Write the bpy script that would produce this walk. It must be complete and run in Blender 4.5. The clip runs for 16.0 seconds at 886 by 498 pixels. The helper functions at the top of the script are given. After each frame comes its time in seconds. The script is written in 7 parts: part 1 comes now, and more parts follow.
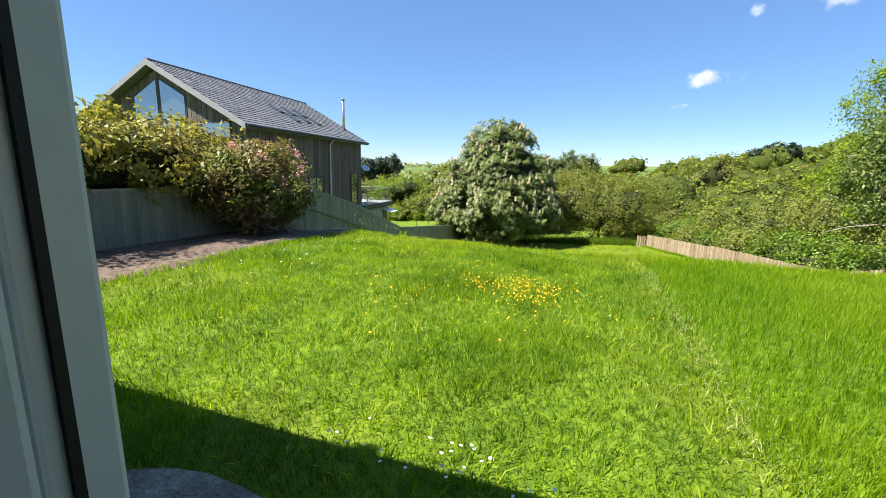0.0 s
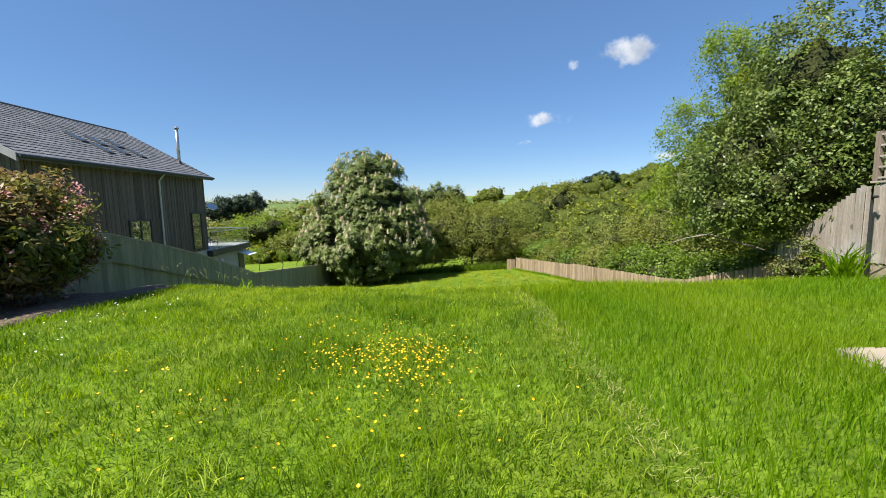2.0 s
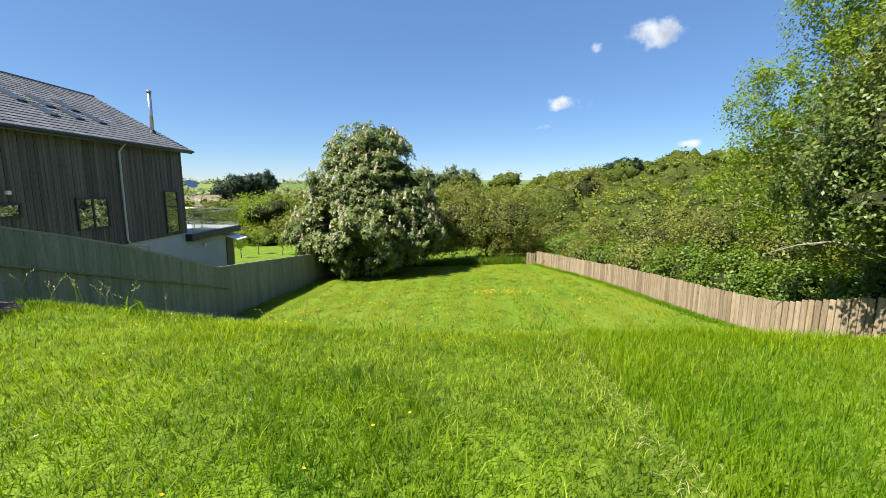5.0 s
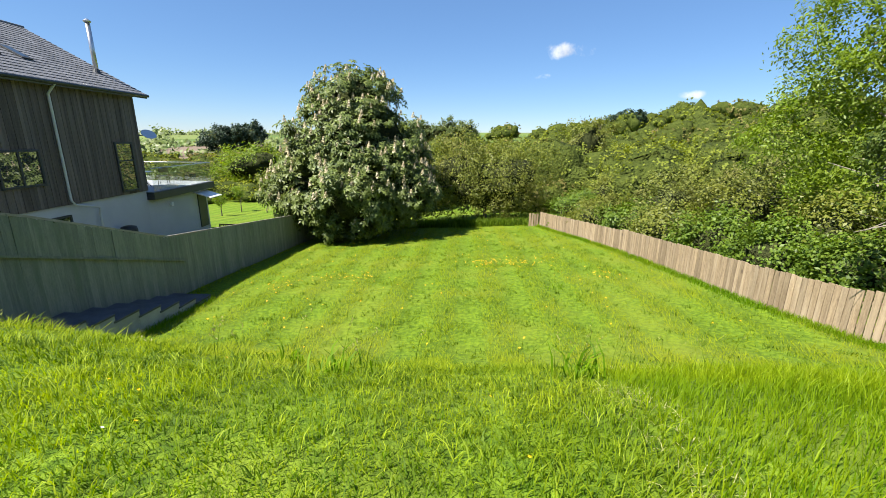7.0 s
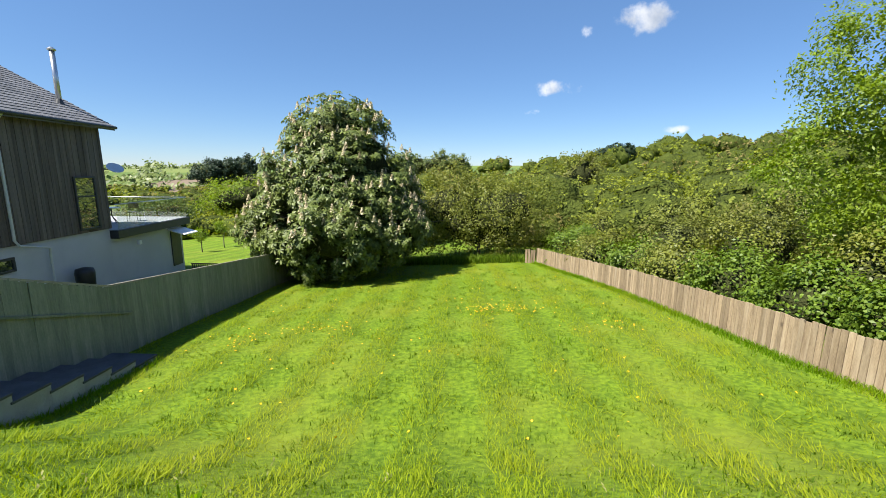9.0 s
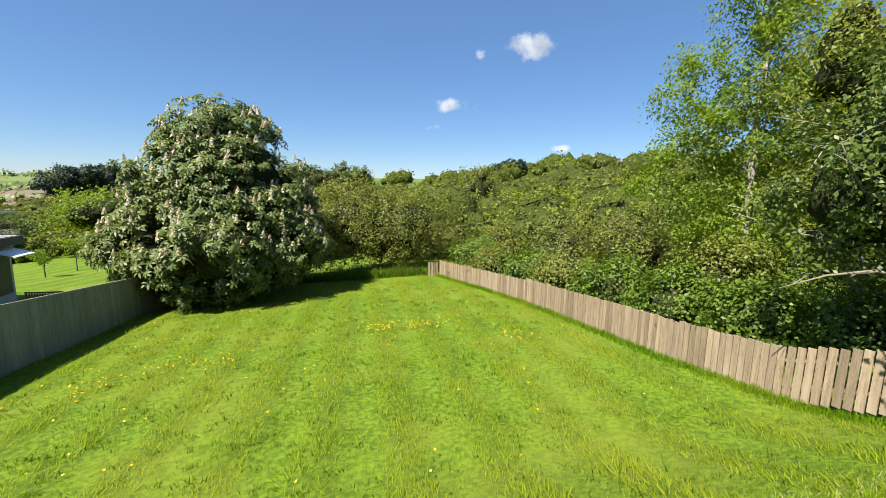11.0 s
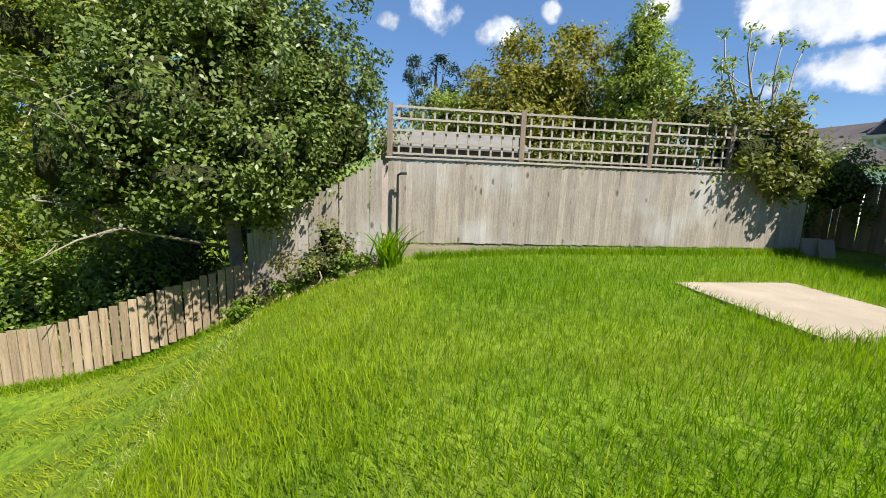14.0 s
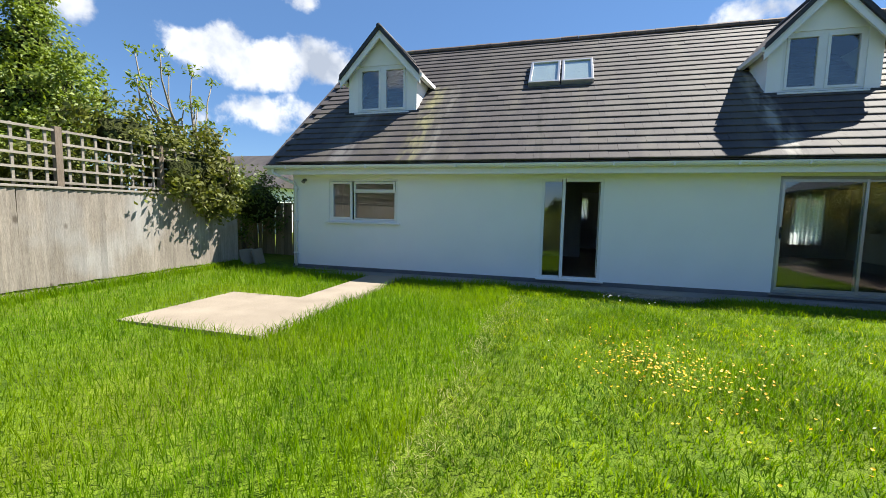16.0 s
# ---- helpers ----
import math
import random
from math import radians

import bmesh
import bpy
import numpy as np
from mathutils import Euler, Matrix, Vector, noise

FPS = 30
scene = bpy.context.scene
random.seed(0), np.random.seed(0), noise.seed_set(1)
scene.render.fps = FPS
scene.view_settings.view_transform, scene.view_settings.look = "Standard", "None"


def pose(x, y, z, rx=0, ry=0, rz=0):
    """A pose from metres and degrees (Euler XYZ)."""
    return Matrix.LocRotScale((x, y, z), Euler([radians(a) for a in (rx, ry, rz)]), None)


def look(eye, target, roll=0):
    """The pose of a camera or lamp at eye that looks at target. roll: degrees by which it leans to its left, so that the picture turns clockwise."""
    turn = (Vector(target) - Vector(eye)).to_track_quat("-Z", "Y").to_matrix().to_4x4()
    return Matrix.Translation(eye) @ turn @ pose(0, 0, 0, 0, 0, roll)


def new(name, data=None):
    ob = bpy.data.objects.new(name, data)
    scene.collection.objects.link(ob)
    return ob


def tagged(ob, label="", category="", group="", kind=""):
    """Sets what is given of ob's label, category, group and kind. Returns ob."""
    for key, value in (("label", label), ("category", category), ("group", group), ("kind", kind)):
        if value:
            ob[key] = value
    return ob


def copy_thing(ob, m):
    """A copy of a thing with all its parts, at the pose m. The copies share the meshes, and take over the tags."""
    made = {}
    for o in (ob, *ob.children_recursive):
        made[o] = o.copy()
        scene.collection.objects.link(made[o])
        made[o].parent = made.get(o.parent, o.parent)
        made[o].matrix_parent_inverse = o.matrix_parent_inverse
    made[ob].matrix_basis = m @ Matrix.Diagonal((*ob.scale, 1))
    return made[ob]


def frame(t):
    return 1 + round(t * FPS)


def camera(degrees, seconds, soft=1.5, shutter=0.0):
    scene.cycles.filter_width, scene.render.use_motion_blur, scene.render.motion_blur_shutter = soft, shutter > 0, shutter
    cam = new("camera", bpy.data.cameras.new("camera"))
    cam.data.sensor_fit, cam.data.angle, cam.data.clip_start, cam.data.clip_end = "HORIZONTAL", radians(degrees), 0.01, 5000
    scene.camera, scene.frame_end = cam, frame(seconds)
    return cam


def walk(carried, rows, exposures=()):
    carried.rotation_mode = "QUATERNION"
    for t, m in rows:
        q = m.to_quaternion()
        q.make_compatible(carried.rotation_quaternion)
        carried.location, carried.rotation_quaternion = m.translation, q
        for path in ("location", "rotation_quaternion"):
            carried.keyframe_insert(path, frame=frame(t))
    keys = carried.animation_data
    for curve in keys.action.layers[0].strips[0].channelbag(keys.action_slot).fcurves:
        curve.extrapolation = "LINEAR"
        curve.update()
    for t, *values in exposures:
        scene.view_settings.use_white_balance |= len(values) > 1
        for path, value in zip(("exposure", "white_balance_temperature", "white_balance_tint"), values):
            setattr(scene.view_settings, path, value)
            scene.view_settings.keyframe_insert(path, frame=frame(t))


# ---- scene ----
# The camera and its walk: seconds, x, y, z, yaw, pitch, roll.
cam = camera(94.2, 16.0, soft=0.85)
PATH = [
    (0.0, -0.360, -0.170, 1.500, 18.85, -10.96, -1.28),
    (0.5, -0.388, 0.101, 1.546, 8.57, -8.78, -2.54),
    (1.0, -0.417, 0.399, 1.575, 4.72, -9.19, -1.37),
    (1.5, -0.412, 0.829, 1.431, 8.73, -4.55, 1.05),
    (2.0, -0.464, 1.289, 1.412, 1.38, -6.39, 1.14),
    (2.5, -0.390, 1.800, 1.417, -5.34, -7.05, -0.82),
    (3.0, -0.355, 2.320, 1.449, -3.98, -6.14, -1.64),
    (3.5, -0.375, 2.865, 1.454, 0.81, -5.23, -1.06),
    (4.0, -0.389, 3.443, 1.424, 3.49, -5.62, -0.35),
    (6.5, -0.424, 6.188, 1.392, 3.18, -14.2, -0.48),
    (7.0, -0.451, 6.689, 1.400, 2.95, -14.94, -0.61),
    (7.5, -0.442, 7.142, 1.399, 2.69, -14.83, -0.57),
    (8.0, -0.466, 7.580, 1.398, 2.50, -13.57, -0.47),
    (10.5, -0.269, 8.518, 1.456, -4.20, -8.41, -0.94),
    (11.0, -0.245, 8.585, 1.422, -11.25, -8.69, -1.08),
    (11.5, -0.310, 8.702, 1.405, -22.28, -8.71, -0.86),
    (12.0, -0.238, 8.755, 1.387, -36.71, -8.62, -0.71),
    (12.5, -0.129, 8.779, 1.370, -53.24, -8.73, -0.57),
    (13.0, -0.052, 8.836, 1.351, -70.74, -9.32, -0.79),
    (13.5, -0.051, 8.856, 1.334, -86.14, -9.76, -1.71),
    (14.0, -0.059, 8.883, 1.338, -97.75, -9.92, -2.25),
    (14.5, -0.055, 8.856, 1.338, -109.42, -9.45, -2.19),
    (15.0, -0.043, 8.700, 1.351, -124.88, -8.35, -2.02),
    (15.5, -0.049, 8.571, 1.382, -144.50, -6.86, -1.68),
    (16.0, -0.052, 8.512, 1.395, -164.33, -5.19, -1.19),
]
walk(cam, [(t, pose(x, y, z, 90 + pitch, roll, yaw)) for t, x, y, z, yaw, pitch, roll in PATH],
     [(0.0, 1.60), (0.5, 1.37), (1.0, 1.24), (1.5, 1.27), (2.0, 1.20), (2.5, 1.08), (3.0, 1.10), (3.5, 1.20), (4.0, 1.26), (6.5, 1.38), (8.0, 1.36), (10.5, 1.24), (12.5, 1.22), (15.0, 1.26), (16.0, 1.31)])

# World, sun and exposure.
SUN_WAY = Vector((0.58, 0.43, -1.0)).normalized()
world = bpy.data.worlds.new("sky")
scene.world = world
world.use_nodes = True


def build_sky():
    nt = world.node_tree
    nt.nodes.clear()
    N, L = nt.nodes.new, nt.links.new
    out, bg, sky = N("ShaderNodeOutputWorld"), N("ShaderNodeBackground"), N("ShaderNodeTexSky")
    sky.sky_type, sky.sun_disc = "NISHITA", False
    sky.sun_elevation = math.asin(-SUN_WAY.z)
    sky.sun_rotation = math.atan2(-SUN_WAY.x, -SUN_WAY.y) % (2 * math.pi)
    sky.altitude, sky.air_density, sky.dust_density, sky.ozone_density = 900, 1.0, 0.0, 6.0
    bg.inputs["Strength"].default_value = 0.063
    tc = N("ShaderNodeTexCoord")
    n1 = N("ShaderNodeTexNoise")
    n1.inputs["Scale"].default_value, n1.inputs["Detail"].default_value, n1.inputs["Roughness"].default_value = 14, 9, 0.58
    L(tc.outputs["Generated"], n1.inputs["Vector"])
    # fair-weather cumulus: azimuth (degrees left of +y), elevation, half width, half height, and how much thinner than the rest
    clouds = [(-22.2, 17.6, 3.4, 1.8), (-15.9, 16.7, 1.2, 1.0, 0.75), (-19.7, 23.6, 2.0, 0.9, 0.7), (-13.0, 10.5, 3.1, 1.2), (-9.6, 7.7, 1.6, 0.6), (-26.3, 5.1, 1.8, 0.6),
              (-90.2, 18.8, 1.8, 1.2), (-95.4, 20.6, 3.3, 2.8), (-104.0, 17.9, 2.8, 1.8), (-110.6, 20.2, 1.2, 1.2), (-123.3, 20.0, 2.6, 2.2),
              (-140.0, 17.6, 7.6, 2.5, -0.7), (-146.5, 18.0, 5.0, 2.4, -0.7), (-134.5, 17.7, 3.8, 1.9, -0.6), (-141.5, 11.2, 6.6, 1.8, -0.4), (-148.0, 11.5, 5.5, 2.4, -0.5), (-145.8, 24.6, 2.0, 1.2), (159.8, 21.2, 5.5, 1.8)]
    total = None
    for az, el, w, h, *thinner in clouds:
        a, e = radians(az), radians(el)
        d = Vector((-math.sin(a) * math.cos(e), math.cos(a) * math.cos(e), math.sin(e)))
        right = Vector((math.cos(a), math.sin(a), 0))
        up = right.cross(d)
        comb = []
        for axis, size in ((right, w), (up, h)):
            dot = N("ShaderNodeVectorMath"); dot.operation = "DOT_PRODUCT"
            L(tc.outputs["Generated"], dot.inputs[0]); dot.inputs[1].default_value = axis / math.tan(radians(size))
            sq = N("ShaderNodeMath"); sq.operation = "POWER"
            ab = N("ShaderNodeMath"); ab.operation = "ABSOLUTE"
            L(dot.outputs["Value"], ab.inputs[0]); L(ab.outputs[0], sq.inputs[0]); sq.inputs[1].default_value = 2
            comb.append(sq)
        front = N("ShaderNodeVectorMath"); front.operation = "DOT_PRODUCT"
        L(tc.outputs["Generated"], front.inputs[0]); front.inputs[1].default_value = d
        s = N("ShaderNodeMath"); s.operation = "ADD"
        L(comb[0].outputs[0], s.inputs[0]); L(comb[1].outputs[0], s.inputs[1])
        inv = N("ShaderNodeMath"); inv.operation = "SUBTRACT"; inv.inputs[0].default_value = 1.0
        L(s.outputs[0], inv.inputs[1])
        gate = N("ShaderNodeMath"); gate.operation = "GREATER_THAN"; gate.inputs[1].default_value = 0.0
        L(front.outputs["Value"], gate.inputs[0])
        cl = N("ShaderNodeMath"); cl.operation = "MAXIMUM"; cl.inputs[1].default_value = -2.0
        L(inv.outputs[0], cl.inputs[0])
        g2 = N("ShaderNodeMath"); g2.operation = "ADD"; g2.inputs[1].default_value = 2.0 - sum(thinner)
        L(cl.outputs[0], g2.inputs[0])
        mul = N("ShaderNodeMath"); mul.operation = "MULTIPLY"
        L(g2.outputs[0], mul.inputs[0]); L(gate.outputs[0], mul.inputs[1])
        if total is None:
            total = mul
        else:
            mx = N("ShaderNodeMath"); mx.operation = "MAXIMUM"
            L(total.outputs[0], mx.inputs[0]); L(mul.outputs[0], mx.inputs[1])
            total = mx
    # ragged edge: shape plus noise, then a soft threshold
    nz = N("ShaderNodeMath"); nz.operation = "MULTIPLY_ADD"
    L(n1.outputs["Fac"], nz.inputs[0]); nz.inputs[1].default_value = 5.4; L(total.outputs[0], nz.inputs[2])
    ramp = N("ShaderNodeMapRange"); ramp.interpolation_type = "SMOOTHSTEP"
    ramp.inputs["From Min"].default_value, ramp.inputs["From Max"].default_value = 4.65, 5.95
    L(nz.outputs[0], ramp.inputs["Value"])
    thin = N("ShaderNodeMath"); thin.operation = "MULTIPLY"; thin.inputs[1].default_value = 0.92
    L(ramp.outputs[0], thin.inputs[0])
    n2 = N("ShaderNodeTexNoise")
    n2.inputs["Scale"].default_value, n2.inputs["Detail"].default_value = 9, 5
    L(tc.outputs["Generated"], n2.inputs["Vector"])
    white = N("ShaderNodeMix"); white.data_type = "RGBA"
    white.inputs["A"].default_value, white.inputs["B"].default_value = (3.7, 4.1, 4.8, 1), (8.2, 8.3, 8.5, 1)
    cr = N("ShaderNodeMapRange"); cr.inputs["From Min"].default_value, cr.inputs["From Max"].default_value = 0.35, 0.58
    L(n2.outputs["Fac"], cr.inputs["Value"]); L(cr.outputs[0], white.inputs["Factor"])
    rich = N("ShaderNodeHueSaturation"); rich.inputs["Saturation"].default_value = 1.08
    L(sky.outputs[0], rich.inputs["Color"])
    mix = N("ShaderNodeMix"); mix.data_type = "RGBA"
    veil = N("ShaderNodeMix"); veil.data_type = "RGBA"
    veil.inputs["Factor"].default_value, veil.inputs["B"].default_value = 0.36, (1.35, 2.55, 4.95, 1)
    L(rich.outputs[0], veil.inputs["A"])
    L(thin.outputs[0], mix.inputs["Factor"]); L(veil.outputs["Result"], mix.inputs["A"]); L(white.outputs["Result"], mix.inputs["B"])
    L(mix.outputs["Result"], bg.inputs["Color"]); L(bg.outputs[0], out.inputs["Surface"])


build_sky()
sun = new("sun", bpy.data.lights.new("sun", "SUN"))
sun.data.energy, sun.data.angle, sun.data.color = 5.0, radians(0.53), (1.0, 0.95, 0.86)
sun.matrix_world = look(-SUN_WAY * 60, (0, 0, 0))


# ---- materials ----
def nodes_of(name):
    m = bpy.data.materials.new(name)
    m.use_nodes = True
    nt = m.node_tree
    return m, nt, nt.nodes["Principled BSDF"]


def surface(name, dark, light, scale=6.0, fine=60.0, rough=0.8, bump=0.2, metal=0.0, spec=0.4, stretch=(1, 1, 1), vary=0.0, stain=None, stain_scale=0.7,
            stain_amount=0.5, dist=0.01, island=0.0, world_stain=None, knots=0.0, streaks=()):
    """Two noises at two sizes mix dark and light; stain is a third colour in broad patches; vary and island change the brightness from piece to piece."""
    m, nt, p = nodes_of(name)
    N, L = nt.nodes.new, nt.links.new
    tc, mp = N("ShaderNodeTexCoord"), N("ShaderNodeMapping")
    mp.inputs["Scale"].default_value = stretch
    L(tc.outputs["Object"], mp.inputs["Vector"])
    info = N("ShaderNodeObjectInfo")
    shift = N("ShaderNodeVectorMath"); shift.operation = "MULTIPLY_ADD"
    L(info.outputs["Random"], shift.inputs[0]); shift.inputs[1].default_value = (13.7, 7.1, 5.3)
    L(mp.outputs[0], shift.inputs[2])
    a, b = N("ShaderNodeTexNoise"), N("ShaderNodeTexNoise")
    for n, s in ((a, scale), (b, fine)):
        n.inputs["Scale"].default_value, n.inputs["Detail"].default_value = s, 4
        L(shift.outputs[0], n.inputs["Vector"])
    add = N("ShaderNodeMath"); add.operation = "ADD"
    L(a.outputs["Fac"], add.inputs[0]); L(b.outputs["Fac"], add.inputs[1])
    rng = N("ShaderNodeMapRange")
    rng.inputs["From Min"].default_value, rng.inputs["From Max"].default_value = 0.7, 1.3
    L(add.outputs[0], rng.inputs["Value"])
    mix = N("ShaderNodeMix"); mix.data_type = "RGBA"
    mix.inputs["A"].default_value, mix.inputs["B"].default_value = (*dark, 1), (*light, 1)
    L(rng.outputs[0], mix.inputs["Factor"])
    col = mix.outputs["Result"]
    if stain:
        st = N("ShaderNodeTexNoise"); st.inputs["Scale"].default_value, st.inputs["Detail"].default_value = stain_scale, 6
        if world_stain:
            wp = N("ShaderNodeMapping"); wp.inputs["Scale"].default_value = world_stain
            L(N("ShaderNodeNewGeometry").outputs["Position"], wp.inputs["Vector"]); L(wp.outputs[0], st.inputs["Vector"])
        else:
            L(shift.outputs[0], st.inputs["Vector"])
        sr = N("ShaderNodeMapRange")
        sr.inputs["From Min"].default_value, sr.inputs["From Max"].default_value, sr.inputs["To Max"].default_value = 0.48, 0.7, stain_amount
        L(st.outputs["Fac"], sr.inputs["Value"])
        sm = N("ShaderNodeMix"); sm.data_type = "RGBA"; sm.inputs["B"].default_value = (*stain, 1)
        L(sr.outputs[0], sm.inputs["Factor"]); L(col, sm.inputs["A"])
        col = sm.outputs["Result"]
    for source, amount in (((info.outputs["Random"]), vary), (None, island)):
        if amount:
            if source is None:
                source = N("ShaderNodeNewGeometry").outputs["Random Per Island"]
            vr = N("ShaderNodeMapRange")
            vr.inputs["To Min"].default_value, vr.inputs["To Max"].default_value = 1 - amount, 1 + amount
            L(source, vr.inputs["Value"])
            hs = N("ShaderNodeHueSaturation")
            L(vr.outputs[0], hs.inputs["Value"]); L(col, hs.inputs["Color"])
            col = hs.outputs["Color"]
    if knots:
        # small dark knots with a soft rim
        vo = N("ShaderNodeTexVoronoi"); vo.inputs["Scale"].default_value = knots
        km = N("ShaderNodeMapping"); km.inputs["Scale"].default_value = (1, 1, 0.55)
        ks = N("ShaderNodeVectorMath"); ks.operation = "MULTIPLY_ADD"
        L(tc.outputs["Object"], km.inputs["Vector"])
        L(info.outputs["Random"], ks.inputs[0]); ks.inputs[1].default_value = (3.1, 5.7, 9.3); L(km.outputs[0], ks.inputs[2])
        L(ks.outputs[0], vo.inputs["Vector"])
        kr = N("ShaderNodeMapRange")
        kr.inputs["From Min"].default_value, kr.inputs["From Max"].default_value, kr.inputs["To Min"].default_value, kr.inputs["To Max"].default_value = 0.07, 0.13, 0.75, 0.0
        L(vo.outputs["Distance"], kr.inputs["Value"])
        kc = N("ShaderNodeMix"); kc.data_type = "RGBA"; kc.inputs["B"].default_value = (0.07, 0.05, 0.035, 1)
        L(kr.outputs[0], kc.inputs["Factor"]); L(col, kc.inputs["A"])
        col = kc.outputs["Result"]
    for x0, half, tint, amount in streaks:
        # run-off streaks of lichen or soot, or tiles coloured as sunlit, at a place along x
        gp, sx, dx, ab = N("ShaderNodeNewGeometry"), N("ShaderNodeSeparateXYZ"), N("ShaderNodeMath"), N("ShaderNodeMath")
        L(gp.outputs["Position"], sx.inputs[0])
        dx.operation, ab.operation = "SUBTRACT", "ABSOLUTE"
        L(sx.outputs["X"], dx.inputs[0]); dx.inputs[1].default_value = x0; L(dx.outputs[0], ab.inputs[0])
        wr = N("ShaderNodeMapRange"); wr.interpolation_type = "SMOOTHSTEP"
        wr.inputs["From Min"].default_value, wr.inputs["From Max"].default_value, wr.inputs["To Min"].default_value, wr.inputs["To Max"].default_value = 0.0, half, amount, 0.0
        L(ab.outputs[0], wr.inputs["Value"])
        sn, sp, nr, pr = N("ShaderNodeTexNoise"), N("ShaderNodeMapping"), N("ShaderNodeMapRange"), N("ShaderNodeMath")
        sp.inputs["Scale"].default_value = (7, 1.6, 1.6)
        L(gp.outputs["Position"], sp.inputs["Vector"]); L(sp.outputs[0], sn.inputs["Vector"])
        sn.inputs["Scale"].default_value, sn.inputs["Detail"].default_value = 1.0, 6
        nr.inputs["From Min"].default_value, nr.inputs["From Max"].default_value = 0.38, 0.6
        L(sn.outputs["Fac"], nr.inputs["Value"])
        pr.operation = "MULTIPLY"; L(nr.outputs[0], pr.inputs[0]); L(wr.outputs[0], pr.inputs[1])
        low, cut = N("ShaderNodeMapRange"), N("ShaderNodeMath")
        low.inputs["From Min"].default_value, low.inputs["From Max"].default_value, low.inputs["To Min"].default_value, low.inputs["To Max"].default_value = 4.3, 4.75, 1.0, 0.0
        L(sx.outputs["Z"], low.inputs["Value"])
        cut.operation = "MULTIPLY"; L(pr.outputs[0], cut.inputs[0]); L(low.outputs[0], cut.inputs[1])
        pr = cut
        sc = N("ShaderNodeMix"); sc.data_type = "RGBA"; sc.inputs["B"].default_value = (*tint, 1)
        L(pr.outputs[0], sc.inputs["Factor"]); L(col, sc.inputs["A"])
        col = sc.outputs["Result"]
    L(col, p.inputs["Base Color"])
    p.inputs["Roughness"].default_value, p.inputs["Metallic"].default_value = rough, metal
    p.inputs["Specular IOR Level"].default_value = spec
    if bump:
        bm_ = N("ShaderNodeBump"); bm_.inputs["Strength"].default_value, bm_.inputs["Distance"].default_value = bump, dist
        L(add.outputs[0], bm_.inputs["Height"]); L(bm_.outputs[0], p.inputs["Normal"])
    return m


def leafy(name, dark, light, trans=0.35, rough=0.5, spec=0.4, patch=0.0, patch_scale=0.5, patch_colour=(0.2, 0.25, 0.03)):
    """Foliage: colour from leaf to leaf, broad patches, and light that passes through."""
    m, nt, p = nodes_of(name)
    N, L = nt.nodes.new, nt.links.new
    g = N("ShaderNodeNewGeometry")
    mix = N("ShaderNodeMix"); mix.data_type = "RGBA"
    mix.inputs["A"].default_value, mix.inputs["B"].default_value = (*dark, 1), (*light, 1)
    L(g.outputs["Random Per Island"], mix.inputs["Factor"])
    tc, n = N("ShaderNodeTexCoord"), N("ShaderNodeTexNoise")
    n.inputs["Scale"].default_value, n.inputs["Detail"].default_value = patch_scale, 3
    L(tc.outputs["Object"], n.inputs["Vector"])
    r = N("ShaderNodeMapRange"); r.inputs["From Min"].default_value, r.inputs["From Max"].default_value = 0.42, 0.66
    r.inputs["To Max"].default_value = patch
    L(n.outputs["Fac"], r.inputs["Value"])
    mx = N("ShaderNodeMix"); mx.data_type = "RGBA"; mx.inputs["B"].default_value = (*patch_colour, 1)
    L(r.outputs[0], mx.inputs["Factor"]); L(mix.outputs["Result"], mx.inputs["A"])
    L(mx.outputs["Result"], p.inputs["Base Color"])
    p.inputs["Roughness"].default_value, p.inputs["Specular IOR Level"].default_value = rough, spec
    t = N("ShaderNodeBsdfTranslucent")
    hs = N("ShaderNodeHueSaturation"); hs.inputs["Value"].default_value, hs.inputs["Saturation"].default_value = 1.25, 1.1
    L(mx.outputs["Result"], hs.inputs["Color"]); L(hs.outputs[0], t.inputs["Color"])
    ms = N("ShaderNodeMixShader"); ms.inputs[0].default_value = trans
    out = nt.nodes["Material Output"]
    L(p.outputs[0], ms.inputs[1]); L(t.outputs[0], ms.inputs[2]); L(ms.outputs[0], out.inputs["Surface"])
    return m


def glass(name, tint=(0.9, 0.95, 0.95), rough=0.0):
    m, nt, p = nodes_of(name)
    N, L = nt.nodes.new, nt.links.new
    tr, gl, mix, lw = N("ShaderNodeBsdfTransparent"), N("ShaderNodeBsdfGlossy"), N("ShaderNodeMixShader"), N("ShaderNodeLayerWeight")
    pw, fr = N("ShaderNodeMath"), N("ShaderNodeMath")
    pw.operation, fr.operation = "POWER", "MULTIPLY_ADD"
    lw.inputs["Blend"].default_value = 0.5
    L(lw.outputs["Facing"], pw.inputs[0]); pw.inputs[1].default_value = 4.0
    L(pw.outputs[0], fr.inputs[0]); fr.inputs[1].default_value, fr.inputs[2].default_value = 0.80, 0.12
    tr.inputs[0].default_value = (*tint, 1)
    gl.inputs["Roughness"].default_value = rough
    L(fr.outputs[0], mix.inputs[0]); L(tr.outputs[0], mix.inputs[1]); L(gl.outputs[0], mix.inputs[2])
    L(mix.outputs[0], nt.nodes["Material Output"].inputs["Surface"])
    return m


